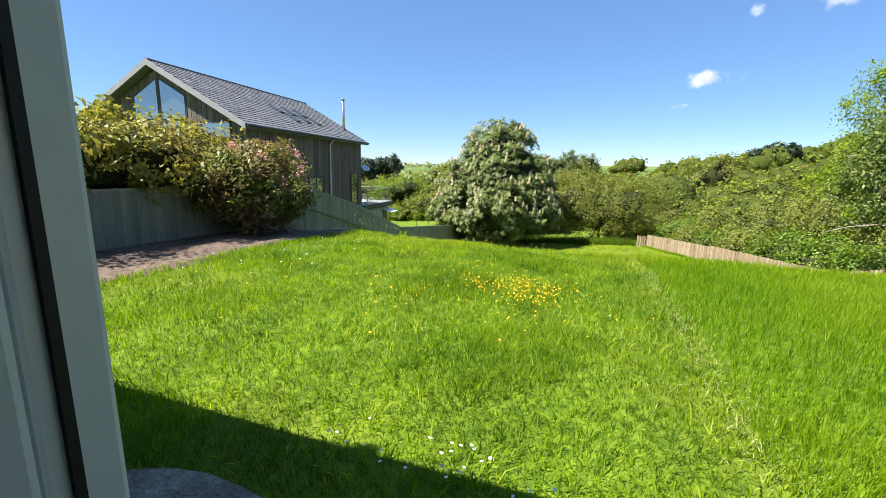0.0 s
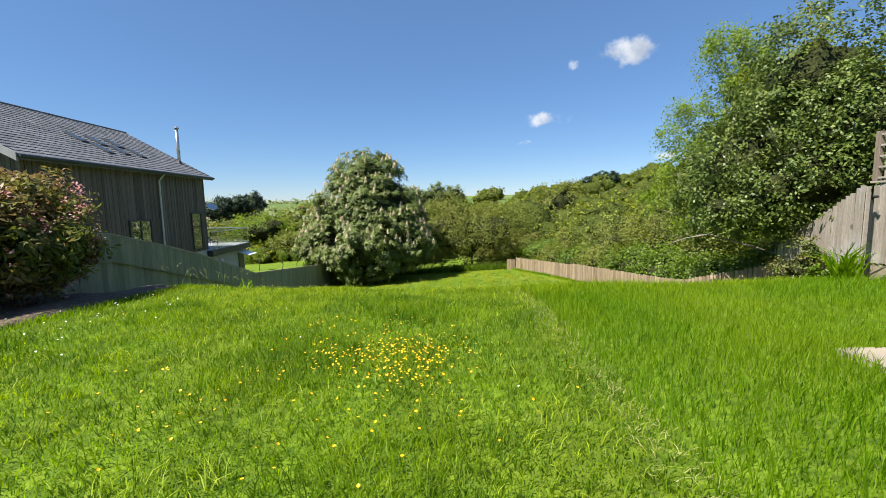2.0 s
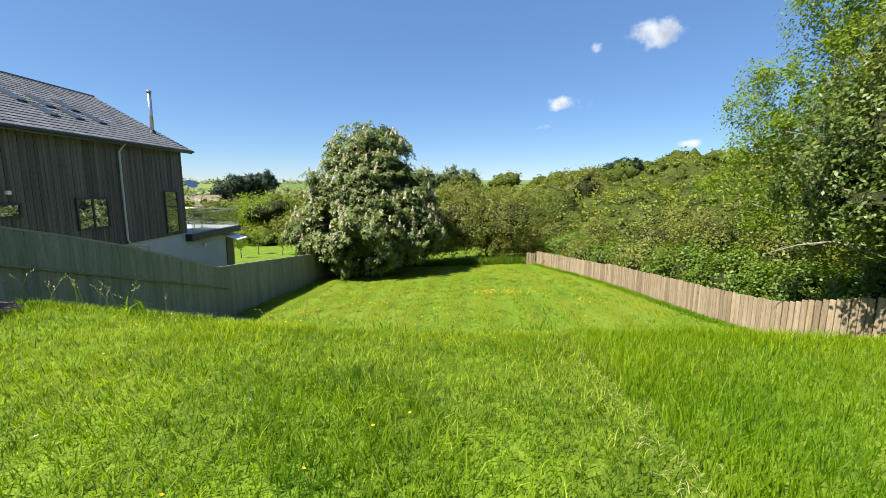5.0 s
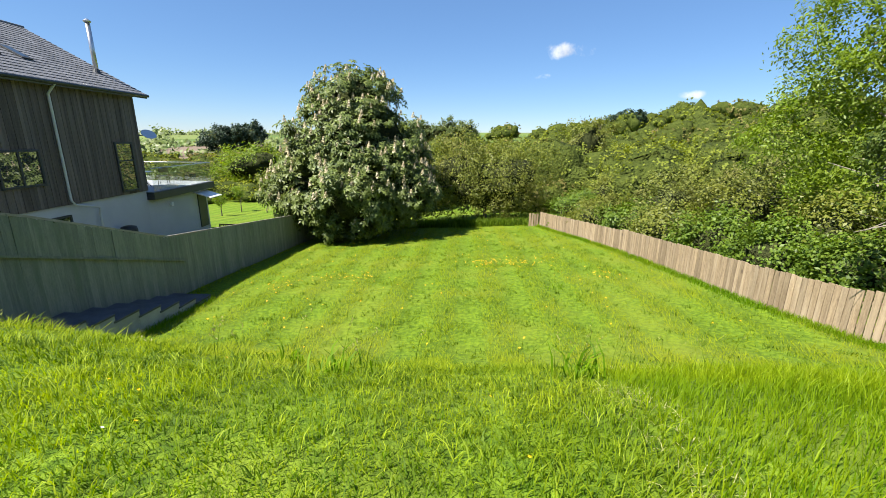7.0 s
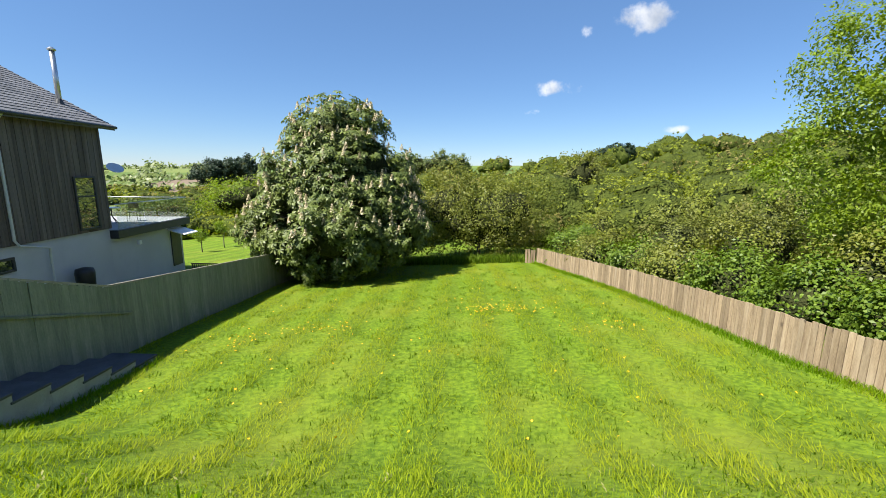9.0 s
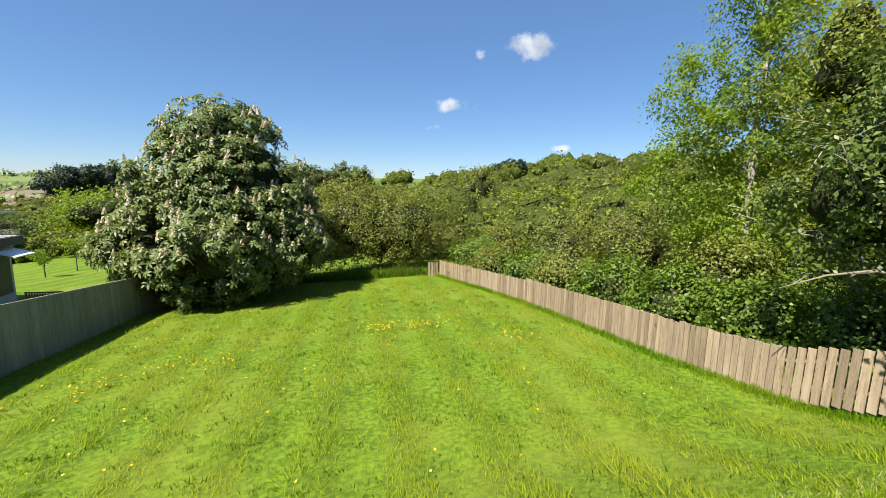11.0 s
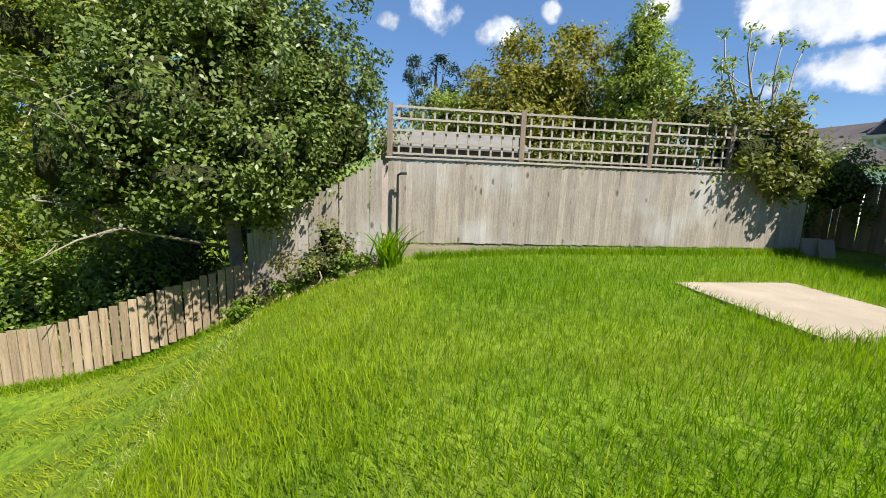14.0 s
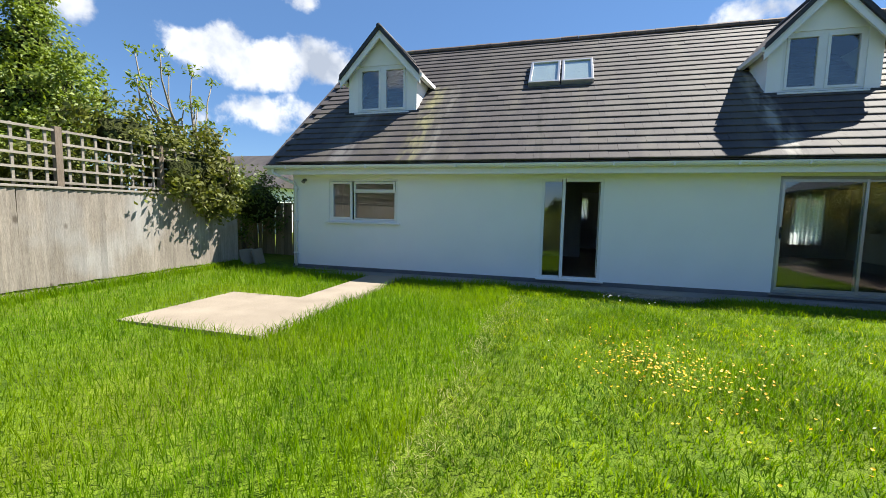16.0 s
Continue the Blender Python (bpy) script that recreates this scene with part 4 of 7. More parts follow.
def roof_tiles():
    """Interlocking tiles in courses on the garden slope; the stretch over the eaves as single pieces."""
    th = math.degrees(math.atan(PITCH))
    run = math.hypot(EAVE_Y - RIDGE_Y, RIDGE_Z - EAVE_Z)
    courses = 24
    ex, tw = run / courses, 0.332
    rng = np.random.default_rng(8)
    bm = add_prism(bmesh.new(), [(0, 0), (0, 0.030), (-0.02, 0.034), (-ex - 0.05, 0.018), (-ex - 0.05, 0)], lambda p: (0.0012, p[0], p[1]), lambda p: (tw - 0.0012, p[0], p[1]))
    me = bpy.data.meshes.new("roof_tile")
    bm.to_mesh(me); bm.free()
    me.materials.append(M_TILE)
    base_v = np.array([v.co for v in me.vertices]); base_f = [list(p.vertices) for p in me.polygons]
    vs, fs = [], []
    o = ROOF.location
    n = int((ROOF_XB - ROOF_XA) / tw)
    for c in range(courses):
        for k in range(n + 1):
            x = ROOF_XA + k * tw + (tw / 2 if c % 2 else 0) - tw / 2
            if x < ROOF_XA - 0.01 or x + tw > ROOF_XB + 0.02:
                continue
            y, z = EAVE_Y + 0.02 - c * ex * math.cos(radians(th)), EAVE_Z - 0.02 + c * ex * math.sin(radians(th))
            m = pose(x - o.x, y - o.y, z - o.z + 0.012 + rng.uniform(0, 0.004), -th + 2.6 + rng.normal() * 0.25, rng.normal() * 0.15, rng.normal() * 0.08)
            if c < 13 and x > -1.4:
                t = new("roof_tile", me); t.parent = ROOF; t.matrix_basis = m
            else:
                mm = np.array(m)
                fs += [[i + len(vs) for i in f] for f in base_f]
                vs += (base_v @ mm[:3, :3].T + mm[:3, 3]).tolist()
    me2 = bpy.data.meshes.new("roof_tile_rest")
    me2.from_pydata(vs, [], fs)
    tagged(mesh_part("roof_tile_rest", me2, M_TILE, ROOF), kind="stuff")


# eaves: soffit, fascia, gutter and the rainwater pipe
tagged(part("soffit", box(ROOF_XA, WALL_Y + 0.002, 2.20, ROOF_XB, EAVE_Y - 0.09, 2.225), M_UPVC), "white soffit board under the eaves", "soffit", kind="structure")
tagged(part("fascia", box(ROOF_XA, EAVE_Y - 0.088, 2.15, ROOF_XB, EAVE_Y - 0.065, 2.36, 0.004), M_UPVC), "white fascia board along the eaves", "fascia", kind="structure")
gut = thing("gutter", 0, EAVE_Y, 2.28, "white plastic half-round gutter along the eaves", "gutter")
prof = [(math.sin(a) * 0.065, -math.cos(a) * 0.075) for a in np.linspace(-1.57, 1.57, 9)]
prof = prof + [(p[0] * 0.9, p[1] * 0.9 + 0.0) for p in prof[::-1]]
part("trough", add_prism(bmesh.new(), prof, lambda p: (ROOF_XA, p[0] + 0.0, p[1] + 0.06), lambda p: (ROOF_XB, p[0] + 0.0, p[1] + 0.06)), M_UPVC, gut)
for i in range(17):
    part("bracket", box(ROOF_XA + 0.3 + i * 0.97, -0.066, -0.01, ROOF_XA + 0.33 + i * 0.97, 0.068, 0.066, 0.003), M_UPVC, gut)
pipe = thing("downpipe", 5.86, WALL_Y, 0.0, "white plastic rainwater pipe at the house corner", "downpipe")
part("pipe", tube(bmesh.new(), [(0.35, EAVE_Y - WALL_Y, 2.28), (0.35, EAVE_Y - WALL_Y, 2.18), (0.03, 0.06, 1.98), (0, 0.045, 1.9), (0, 0.045, 0.06)], 0.034, 10), M_UPVC, pipe, smooth=True)
for z in (0.35, 1.1, 1.85):
    part("clip", box(-0.05, 0.0, z, 0.05, 0.085, z + 0.03, 0.004), M_UPVC, pipe)
tagged(part("outdoor_spotlight", tube(bmesh.new(), [(5.62, 0.1, 2.06), (5.62, 0.16, 2.05), (5.62, 0.2, 2.0)], [0.03, 0.035, 0.045], 10), M_PLINTH), "small grey outdoor spotlight on the house wall", "lamp")

# ---- paving ----
GZ = 0.045
outline = [(2.95, 4.96), (2.95, 0.72), (3.70, 0.72), (3.70, 3.12), (4.93, 3.12), (4.93, 4.96)]
bm = add_prism(bmesh.new(), outline[::-1], lambda p: (p[0], p[1], -0.10), lambda p: (p[0], p[1], GZ))
tagged(part("paving_slab", bm, M_CONCRETE), "pale concrete slab and short path set in the lawn", "paving", kind="structure")
tagged(part("pavement", box(X_FAR, WALL_Y + 0.017, -0.2, X_END + 0.5, 0.70, 0.02, 0.01), M_APRON), "grey concrete strip along the foot of the house", "pavement", kind="structure")
bm = bmesh.new()
pts = [(-1.75 + 0.85 * math.cos(a) * (1 + 0.08 * math.sin(5 * a)), 0.78 + 0.34 * math.sin(a) * (1 + 0.1 * math.cos(3 * a))) for a in np.linspace(0, 2 * math.pi, 24, endpoint=False)]
pts = [(x, max(y, 0.705)) for x, y in pts]
add_prism(bm, pts, lambda p: (p[0], p[1], -0.1), lambda p: (p[0], p[1], 0.028))
tagged(part("paving_patch", bm, surface("rough_gravelly_concrete", (0.14, 0.115, 0.09), (0.36, 0.32, 0.27), 14, 55, 0.95, 1.0, stain=(0.10, 0.085, 0.065), stain_scale=3.0, stain_amount=0.7, dist=0.03)), "rough grey concrete patch outside the garden door", "paving", kind="structure")

# ---- fences ----
def board_mesh(name, w, h, t0, t1):
    """A featheredge board, thicker at one edge, foot at z 0, with slightly worn corners."""
    bm = bmesh.new()
    out = [(-w / 2, 0), (w / 2, 0), (w / 2, t1), (-w / 2, t0)]
    add_prism(bm, out, lambda p: (p[0], p[1], 0), lambda p: (p[0], p[1], h))
    me = bpy.data.meshes.new(name)
    bm.to_mesh(me); bm.free()
    return me


def board_run(parent, a, b, tops, bottom, width, gap, me_h, material, rng, lean=0.6, thick=(0.018, 0.008), jitter=0.012, face=1):
    """Boards from a to b (plan points); tops(f) and bottom(f) give the heights. Boards share meshes by height step."""
    a, b = Vector((*a, 0)), Vector((*b, 0))
    d = b - a
    n = max(1, round(d.length / (width + gap)))
    ang = math.degrees(math.atan2(d.y, d.x)) + (180 if face < 0 else 0)
    o = parent.location
    cache = {}
    for i in range(n):
        f = (i + 0.5) / n
        zb, zt = bottom(f), tops(f) + rng.normal() * jitter
        h = round((zt - zb) / me_h) * me_h
        if h not in cache:
            cache[h] = board_mesh("board", width, h, *thick)
            cache[h].materials.append(material)
        p = a.lerp(b, f)
        ob = new("board", cache[h])
        ob.parent = parent
        ob.matrix_basis = pose(p.x - o.x, p.y - o.y, zt - h - o.z, rng.normal() * lean * 0.4, rng.normal() * lean, ang + rng.normal() * 0.8)


rngf = np.random.default_rng(11)

M_POST = surface("brown_post", (0.13, 0.10, 0.075), (0.22, 0.175, 0.135), 5, 40, 0.9, 0.4, stretch=(5, 5, 0.5))
# tall grey fence with trellis, beside the terrace
FX, FY0, FY1, FTOP = 7.02, 0.72, 8.85, 1.61
tall = thing("garden_fence", FX, 4.5, 0, "tall weathered grey featheredge fence topped with square trellis", "fence")
board_run(tall, (FX, FY0), (FX, FY1), lambda f: FTOP - 0.03 * f, lambda f: 0.20, 0.104, -0.003, 0.02, M_FENCE_GREY, rngf, lean=0.3, jitter=0.008, thick=(0.028, 0.008))
part("gravel_board", box(0.0, FY0 - 4.5, -0.15, 0.03, FY1 - 4.5, 0.17, 0.005), surface("tan_gravel_board", (0.20, 0.165, 0.115), (0.33, 0.28, 0.205), 4, 40, 0.9, 0.6, stretch=(1, 0.5, 5), stain=(0.13, 0.11, 0.07), stain_scale=2.0), tall)
part("capping", box(-0.045, FY0 - 4.5, FTOP + 0.0, 0.055, FY1 - 4.5 + 0.05, FTOP + 0.035, 0.006), M_FENCE_TRIM, tall)
TR_TOP = 2.475
posts = (8.83, 6.57, 4.16, 2.55, 0.94)
for y in posts:
    part("trellis_post", box(-0.04, y - 4.5 - 0.045, FTOP + 0.037, 0.04, y - 4.5 + 0.045, TR_TOP + 0.03, 0.006), M_POST, tall)
for y1, y0 in zip(posts, posts[1:]):
    a, b = y0 + 0.05 - 4.5, y1 - 0.05 - 4.5
    for k in range(5):
        z = FTOP + 0.09 + k * (TR_TOP - FTOP - 0.12) / 4
        part("trellis_slat", box(-0.035, a, z - 0.017, -0.012, b, z + 0.017), M_FENCE_TRIM, tall)
    n = max(4, round((b - a) / 0.19))
    for i in range(n):
        y = a + (i + 0.5) * (b - a) / n
        part("trellis_slat", box(-0.010, y - 0.017, FTOP + 0.04, 0.012, y + 0.017, TR_TOP), M_FENCE_TRIM, tall)
# old metal post with a hooked top, standing against the fence
hook = tagged(part("metal_post", tube(bmesh.new(), [(0, 0, -0.1), (0, 0, 1.05), (0, 0.0, 1.22), (-0.03, -0.05, 1.25), (-0.05, -0.14, 1.25)], 0.022, 8), M_BLACK), "rusty dark metal post hooked at its top", "post")
hook.location = (6.84, 8.69, 0.12)

# grey fence that runs down the bank from the corner
slope_f = thing("bank_fence", 7.25, 9.9, -0.3, "weathered grey board fence stepping down the bank", "fence")
CA, CB = (6.96, 8.95), (7.24, 11.2)
board_run(slope_f, CA, CB, lambda f: 1.60 - 1.35 * f, lambda f: ground_z(7.1, 8.95 + 2.25 * f) - 0.1, 0.104, -0.003, 0.02, M_FENCE_GREY, rngf, lean=0.25, jitter=0.008)
for f0 in (0.02, 0.98):
    p = Vector(CA).lerp(Vector(CB), f0)
    part("fence_post", box(p.x - 7.25 + 0.03, p.y - 9.9 - 0.04, -1.3 if f0 > 0.5 else -0.2, p.x - 7.25 + 0.11, p.y - 9.9 + 0.04, (1.6 - 1.35 * f0) + 0.28, 0.006), M_FENCE_TRIM, slope_f)

# low brown fence along the woodland edge
low = thing("low_fence", 6.5, 18, -2.2, "low brown fence of upright boards, pale and dark by turns", "fence")
LOW = [(3.78, 29.3), (5.45, 21.9), (5.95, 17.4), (6.05, 15.6), (6.45, 13.8), (7.14, 11.15)]
for (xa, ya), (xb, yb) in zip(LOW, LOW[1:]):
    za, zb = ground_z(xa, ya), ground_z(xb, yb)
    hh = 0.86 if xa > 4 else 0.81
    board_run(low, (xa, ya), (xb, yb), lambda f: za + (zb - za) * f + hh, lambda f: za + (zb - za) * f - 0.06, 0.105, 0.022 if xb > 7 else 0.010, 0.03, M_FENCE_BROWN, rngf, lean=0.28, jitter=0.008, thick=(0.02, 0.02), face=-1)
    d = (Vector((xb, yb)) - Vector((xa, ya)))
    nrm = Vector((-d.y, d.x)).normalized()
    if nrm.x < 0:
        nrm = -nrm
    for hz in (0.2, 0.62):
        bm = bmesh.new()
        A, B = Vector((xa - 6.5, ya - 18, za + 2.2 + hz)), Vector((xb - 6.5, yb - 18, zb + 2.2 + hz))
        off = Vector((nrm.x, nrm.y, 0)) * 0.045
        tube(bm, [A + off, B + off], 0.032, 4)
        part("rail", bm, M_FENCE_BROWN, low)
# short dark return at the far corner
board_run(low, (3.2, 29.5), (3.72, 29.35), lambda f: ground_z(3, 29.4) + 0.74, lambda f: ground_z(3, 29.4) - 0.05, 0.105, 0.02, 0.03, M_FENCE_BROWN, rngf, thick=(0.02, 0.02), face=-1)

# long grey-green boundary fence of the lower lawn
LX = -8.10
left = thing("boundary_fence", LX, 16, -1.5, "long grey-green board fence sloping down beside the lawn", "fence")


def left_top(y):
    return float(np.interp(y, [-1, 8.5, 10.2, 12.1, 13.4, 16.7, 20, 25, 31], [1.0, 1.0, 0.86, 0.37, 0.0, -1.14, -1.5, -2.05, -2.5]))


ys = [-1, 8.5, 10.2, 12.1, 13.4, 16.7, 20, 25, 31]
for y0, y1 in zip(ys, ys[1:]):
    board_run(left, (LX, y0), (LX, y1), lambda f: left_top(y0 + (y1 - y0) * f), lambda f: min(ground_z(LX, y0 + (y1 - y0) * f), left_top(y0 + (y1 - y0) * f) - 1.2) - 0.1, 0.154, -0.004, 0.05, M_FENCE_GREEN, rngf, lean=0.25, jitter=0.004, face=-1)
    # unseen panel added behind the boards to block light at their joints
    out = [(y0, left_top(y0) - 0.02), (y1, left_top(y1) - 0.02), (y1, left_top(y1) - 1.9), (y0, left_top(y0) - 1.9)]
    part("backing", add_prism(bmesh.new(), out, lambda p: (-0.03, p[0] - 16, p[1] + 1.5), lambda p: (-0.012, p[0] - 16, p[1] + 1.5)), M_FENCE_GREEN, left)
    part("capping", tube(bmesh.new(), [(0.0, y0 - 16, left_top(y0) + 1.52), (0.0, y1 - 16, left_top(y1) + 1.52)], 0.03, 4), M_FENCE_TRIM, left)
part("rail", tube(bmesh.new(), [(0.05, 8.6 - 16, 0.42 + 1.5), (0.05, 10.2 - 16, 0.27 + 1.5), (0.05, 13.4 - 16, -0.72 + 1.5), (0.05, 17.2 - 16, -1.9 + 1.5)], 0.03, 4), M_FENCE_GREEN, left)

# ---- bark bed and steps beside the boundary fence ----
bm = bmesh.new()
xs, ysb = np.linspace(LX + 0.06, -5.85, 14), np.linspace(-0.5, 9.6, 40)
grid = [[bm.verts.new((x + (0.12 * math.sin(y * 1.7) if i == 13 else 0), y, ground_z(x, y) + 0.035 + 0.03 * math.sin(x * 5 + y * 3) * (0 if i in (0, 13) else 1) - (0.05 if i == 13 else 0))) for i, x in enumerate(xs)] for y in ysb]
for r0, r1 in zip(grid, grid[1:]):
    for i in range(13):
        bm.faces.new((r0[i], r0[i + 1], r1[i + 1], r1[i]))
tagged(part("bark_bed", bm, M_BARK_BED, smooth=True), "bed of brown bark mulch beside the lawn", "flower bed", kind="structure")
M_CHEEK = surface("pale_block_concrete", (0.26, 0.26, 0.25), (0.42, 0.42, 0.40), 2.5, 70, 0.92, 0.4, stain=(0.28, 0.28, 0.25), stain_scale=2.0)
# treads carry the fence's shade in their dark colour
M_TREAD = surface("tread_in_fence_shade", (0.05, 0.05, 0.055), (0.10, 0.10, 0.11), 3, 60, 0.8, 0.3)
steps = thing("garden_steps", -7.45, 13, -1.3, "concrete garden steps going down the bank by the fence", "steps")
for i in range(10):
    y = 10.7 + i * 0.58
    z = -1.32 - i * 0.145
    st = part("step", box(-8.04 + 7.45, y - 13, z - 0.6 + 1.3, -7.05 + 7.45, y - 13 + 0.60, z + 1.27, 0.008), M_CHEEK, steps)
    part("tread", box(-8.05 + 7.45, y - 13 - 0.02, z + 1.274, -7.03 + 7.45, y - 13 + 0.60, z + 1.32, 0.01), M_TREAD, st, "step tread darkened for the fence's shade")

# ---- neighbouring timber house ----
# white walls of the wing: their shade is put into this darker colour
M_WING_SHADE = surface("white_render_shaded", (0.42, 0.43, 0.48), (0.53, 0.54, 0.58), 1.2, 90, 0.88, 0.35, dist=0.004, stain=(0.38, 0.39, 0.40), stain_scale=0.6)
def neighbour_house():
    H = thing("timber_house", -13.6, 13.7, -4.0, "dark timber-clad house with slate roof and white lower storey coloured as shaded", "house")
    H.rotation_euler = (0, 0, math.radians(4.8))
    W, LEN, ZE, ZR, Z0 = 8.4, 10.75, 3.15 + 4.0, 5.55 + 4.0, 0.0
    ZB = -0.95 + 4.0
    # core walls: x runs from 0 (towards the garden) to -W, y from 0 (gable) to LEN
    gable = [(0, ZB), (0, ZE), (-W / 2, ZR - 0.12), (-W, ZE), (-W, ZB)]
    part("wall", add_prism(bmesh.new(), gable, lambda p: (p[0] - 0.03, 0.03, p[1]), lambda p: (p[0] - 0.03, LEN - 0.03, p[1])), M_CLAD, H)
    # upright cladding boards on the two faces that show
    bm = bmesh.new()
    n = 84
    for i in range(n):
        a = i * LEN / n
        add_box(bm, -0.03, a + 0.006, ZB, 0.0 + 0.008 * (i % 2), a + LEN / n - 0.006, ZE - 0.02)
    n = 64
    for i in range(n):
        a = -W + i * W / n
        zt = ZE + (ZR - ZE) * (1 - abs((a + W / n / 2) + W / 2) / (W / 2)) - 0.14
        add_box(bm, a + 0.006, -0.01 - 0.008 * (i % 2), ZB, a + W / n - 0.006, 0.03, zt)
    part("cladding", bm, M_CLAD, H)
    part("lower_storey", box(-W + 0.05, 0.05, -1.5, -0.08, LEN - 0.05, ZB - 0.002), M_WING_SHADE, H, "white rendered lower storey with shade put into its colour")
    # roof
    for s in (0, 1):
        e = (0.35, ZE - 0.05) if s == 0 else (-W - 0.35, ZE - 0.05)
        r = (-W / 2, ZR + 0.1)
        out = [e, r, (r[0], r[1] - 0.16), (e[0], e[1] - 0.16)]
        part("roof", add_prism(bmesh.new(), out, lambda p: (p[0], -0.45, p[1]), lambda p: (p[0], LEN + 0.4, p[1])), M_SLATE, H)
    # slate courses on the garden side
    dx, dz = -W / 2 - 0.35, ZR + 0.1 - (ZE - 0.05)
    ln = math.hypot(dx, dz)
    courses, across = 22, 44
    bm = bmesh.new()
    rng = np.random.default_rng(3)
    nx, nz = dz / ln, -dx / ln
    for c in range(courses):
        for k in range(across):
            y0 = -0.45 + (LEN + 0.85) * (k + (0.5 if c % 2 else 0)) / across
            y1 = min(y0 + (LEN + 0.85) / across - 0.012, LEN + 0.4)
            f0, f1 = c / courses, (c + 1.02) / courses
            up = 0.022 + rng.uniform(0, 0.006)
            q = []
            for f, o in ((f0, up), (f1, 0.006)):
                q.append((0.35 + dx * f + nx * o, ZE - 0.05 + dz * f + nz * o))
            v = [bm.verts.new((q[0][0], y0, q[0][1])), bm.verts.new((q[0][0], y1, q[0][1])), bm.verts.new((q[1][0], y1, q[1][1])), bm.verts.new((q[1][0], y0, q[1][1]))]
            w = [bm.verts.new((q[0][0] - nx * 0.02, y0, q[0][1] - nz * 0.02)), bm.verts.new((q[0][0] - nx * 0.02, y1, q[0][1] - nz * 0.02))]
            bm.faces.new(v); bm.faces.new((w[0], w[1], v[1], v[0]))
    tagged(part("slate_rest", bm, M_SLATE, H), kind="stuff")
    part("ridge", tube(bmesh.new(), [(-W / 2, -0.47, ZR + 0.1), (-W / 2, LEN + 0.42, ZR + 0.1)], 0.07, 8), M_SLATE, H)
    for s in (1, -1):
        out = [(-W / 2 + s * (W / 2 + 0.36), ZE - 0.02), (-W / 2, ZR + 0.12), (-W / 2, ZR - 0.12), (-W / 2 + s * (W / 2 + 0.36), ZE - 0.26)]
        part("barge_board", add_prism(bmesh.new(), out, lambda p: (p[0], -0.5, p[1]), lambda p: (p[0], -0.455, p[1])), surface("grey_barge", (0.2, 0.2, 0.205), (0.28, 0.28, 0.29), 3, 40, 0.6, 0.05), H)
    part("gutter", tube(bmesh.new(), [(0.40, -0.45, ZE - 0.1), (0.40, LEN + 0.4, ZE - 0.1)], 0.06, 8), M_GREY_FRAME, H)
    # rainwater pipe
    py = 6.6
    part("downpipe", tube(bmesh.new(), [(0.36, py, ZE - 0.14), (0.09, py, ZE - 0.45), (0.07, py, ZB + 0.15), (0.1, py + 0.1, ZB - 0.02), (0.12, py + 1.1, ZB - 0.25), (0.06, py + 1.15, ZB - 0.5), (0.06, py + 1.15, -0.3)], 0.04, 8), surface("pale_grey_pipe", (0.45, 0.46, 0.47), (0.55, 0.55, 0.55), 3, 40, 0.4, 0.02), H)

    def framed(y0, y1, z0, z1, x, label, bars=1):
        bm = bmesh.new()
        f = 0.07
        for q in ((y0, z0, y1, z0 + f), (y0, z1 - f, y1, z1), (y0, z0 + f, y0 + f, z1 - f), (y1 - f, z0 + f, y1, z1 - f)):
            add_box(bm, x - 0.06, q[0], q[1], x + 0.05, q[2], q[3], 0.006)
        for b in range(bars):
            m = y0 + (y1 - y0) * (b + 1) / (bars + 1)
            add_box(bm, x - 0.05, m - 0.03, z0 + f, x + 0.04, m + 0.03, z1 - f)
        w = part("window", bm, M_GREY_FRAME, H, label)
        part("pane", box(x + 0.01, y0 + f, z0 + f, x + 0.016, y1 - f, z1 - f), M_WINDARK, w)
    framed(4.4, 5.85, -0.2 + 4, 0.95 + 4, 0.02, "dark framed window")
    framed(1.75, 2.5, 0.42 + 4, 0.86 + 4, 0.02, "small dark framed window", 0)
    framed(9.15, 10.15, -0.85 + 4, 1.15 + 4, 0.02, "tall glazed door", 0)
    part("glazing_bar", box(-0.02, 9.22, 4.38, 0.06, 10.08, 4.43, 0.005), M_GREY_FRAME, H)
    framed(5.2, 6.6, -1.75 + 4, -1.3 + 4, -0.06, "small basement window", 0)
    # gable glazing
    for a, b, z0 in ((-W / 2 - 1.3, -W / 2 - 0.1, 3.35), (-W / 2 + 0.1, -W / 2 + 1.3, 3.35)):
        h = lambda x: ZE - 4 + (ZR - ZE) * (1 - abs(x + W / 2) / (W / 2)) - 0.55
        o = [(a, z0 + 4), (b, z0 + 4), (b, h(b) + 4), (a, h(a) + 4)]
        part("gable_frame", add_prism(bmesh.new(), [(p[0] + (-0.07 if p[0] == a else 0.07), p[1] + (-0.07 if i < 2 else 0.07)) for i, p in enumerate(o)], lambda p: (p[0], -0.03, p[1]), lambda p: (p[0], 0.02, p[1])), M_GREY_FRAME, H)
        part("gable_pane", add_prism(bmesh.new(), o, lambda p: (p[0], -0.045, p[1]), lambda p: (p[0], -0.034, p[1])), M_WINDARK, H)
    for a, b, z0, z1 in ((-W / 2 - 1.3, -W / 2 + 1.3, 2.4, 3.3), (-2.2, -0.7, 2.55, 3.25)):
        bm = bmesh.new()
        for q in ((a, z0, b, z0 + 0.07), (a, z1 - 0.07, b, z1), (a, z0, a + 0.07, z1), (b - 0.07, z0, b, z1)):
            add_box(bm, q[0], -0.05, q[1] + 4, q[2], 0.02, q[3] + 4)
        w = part("window", bm, M_GREY_FRAME, H, "dark framed gable window")
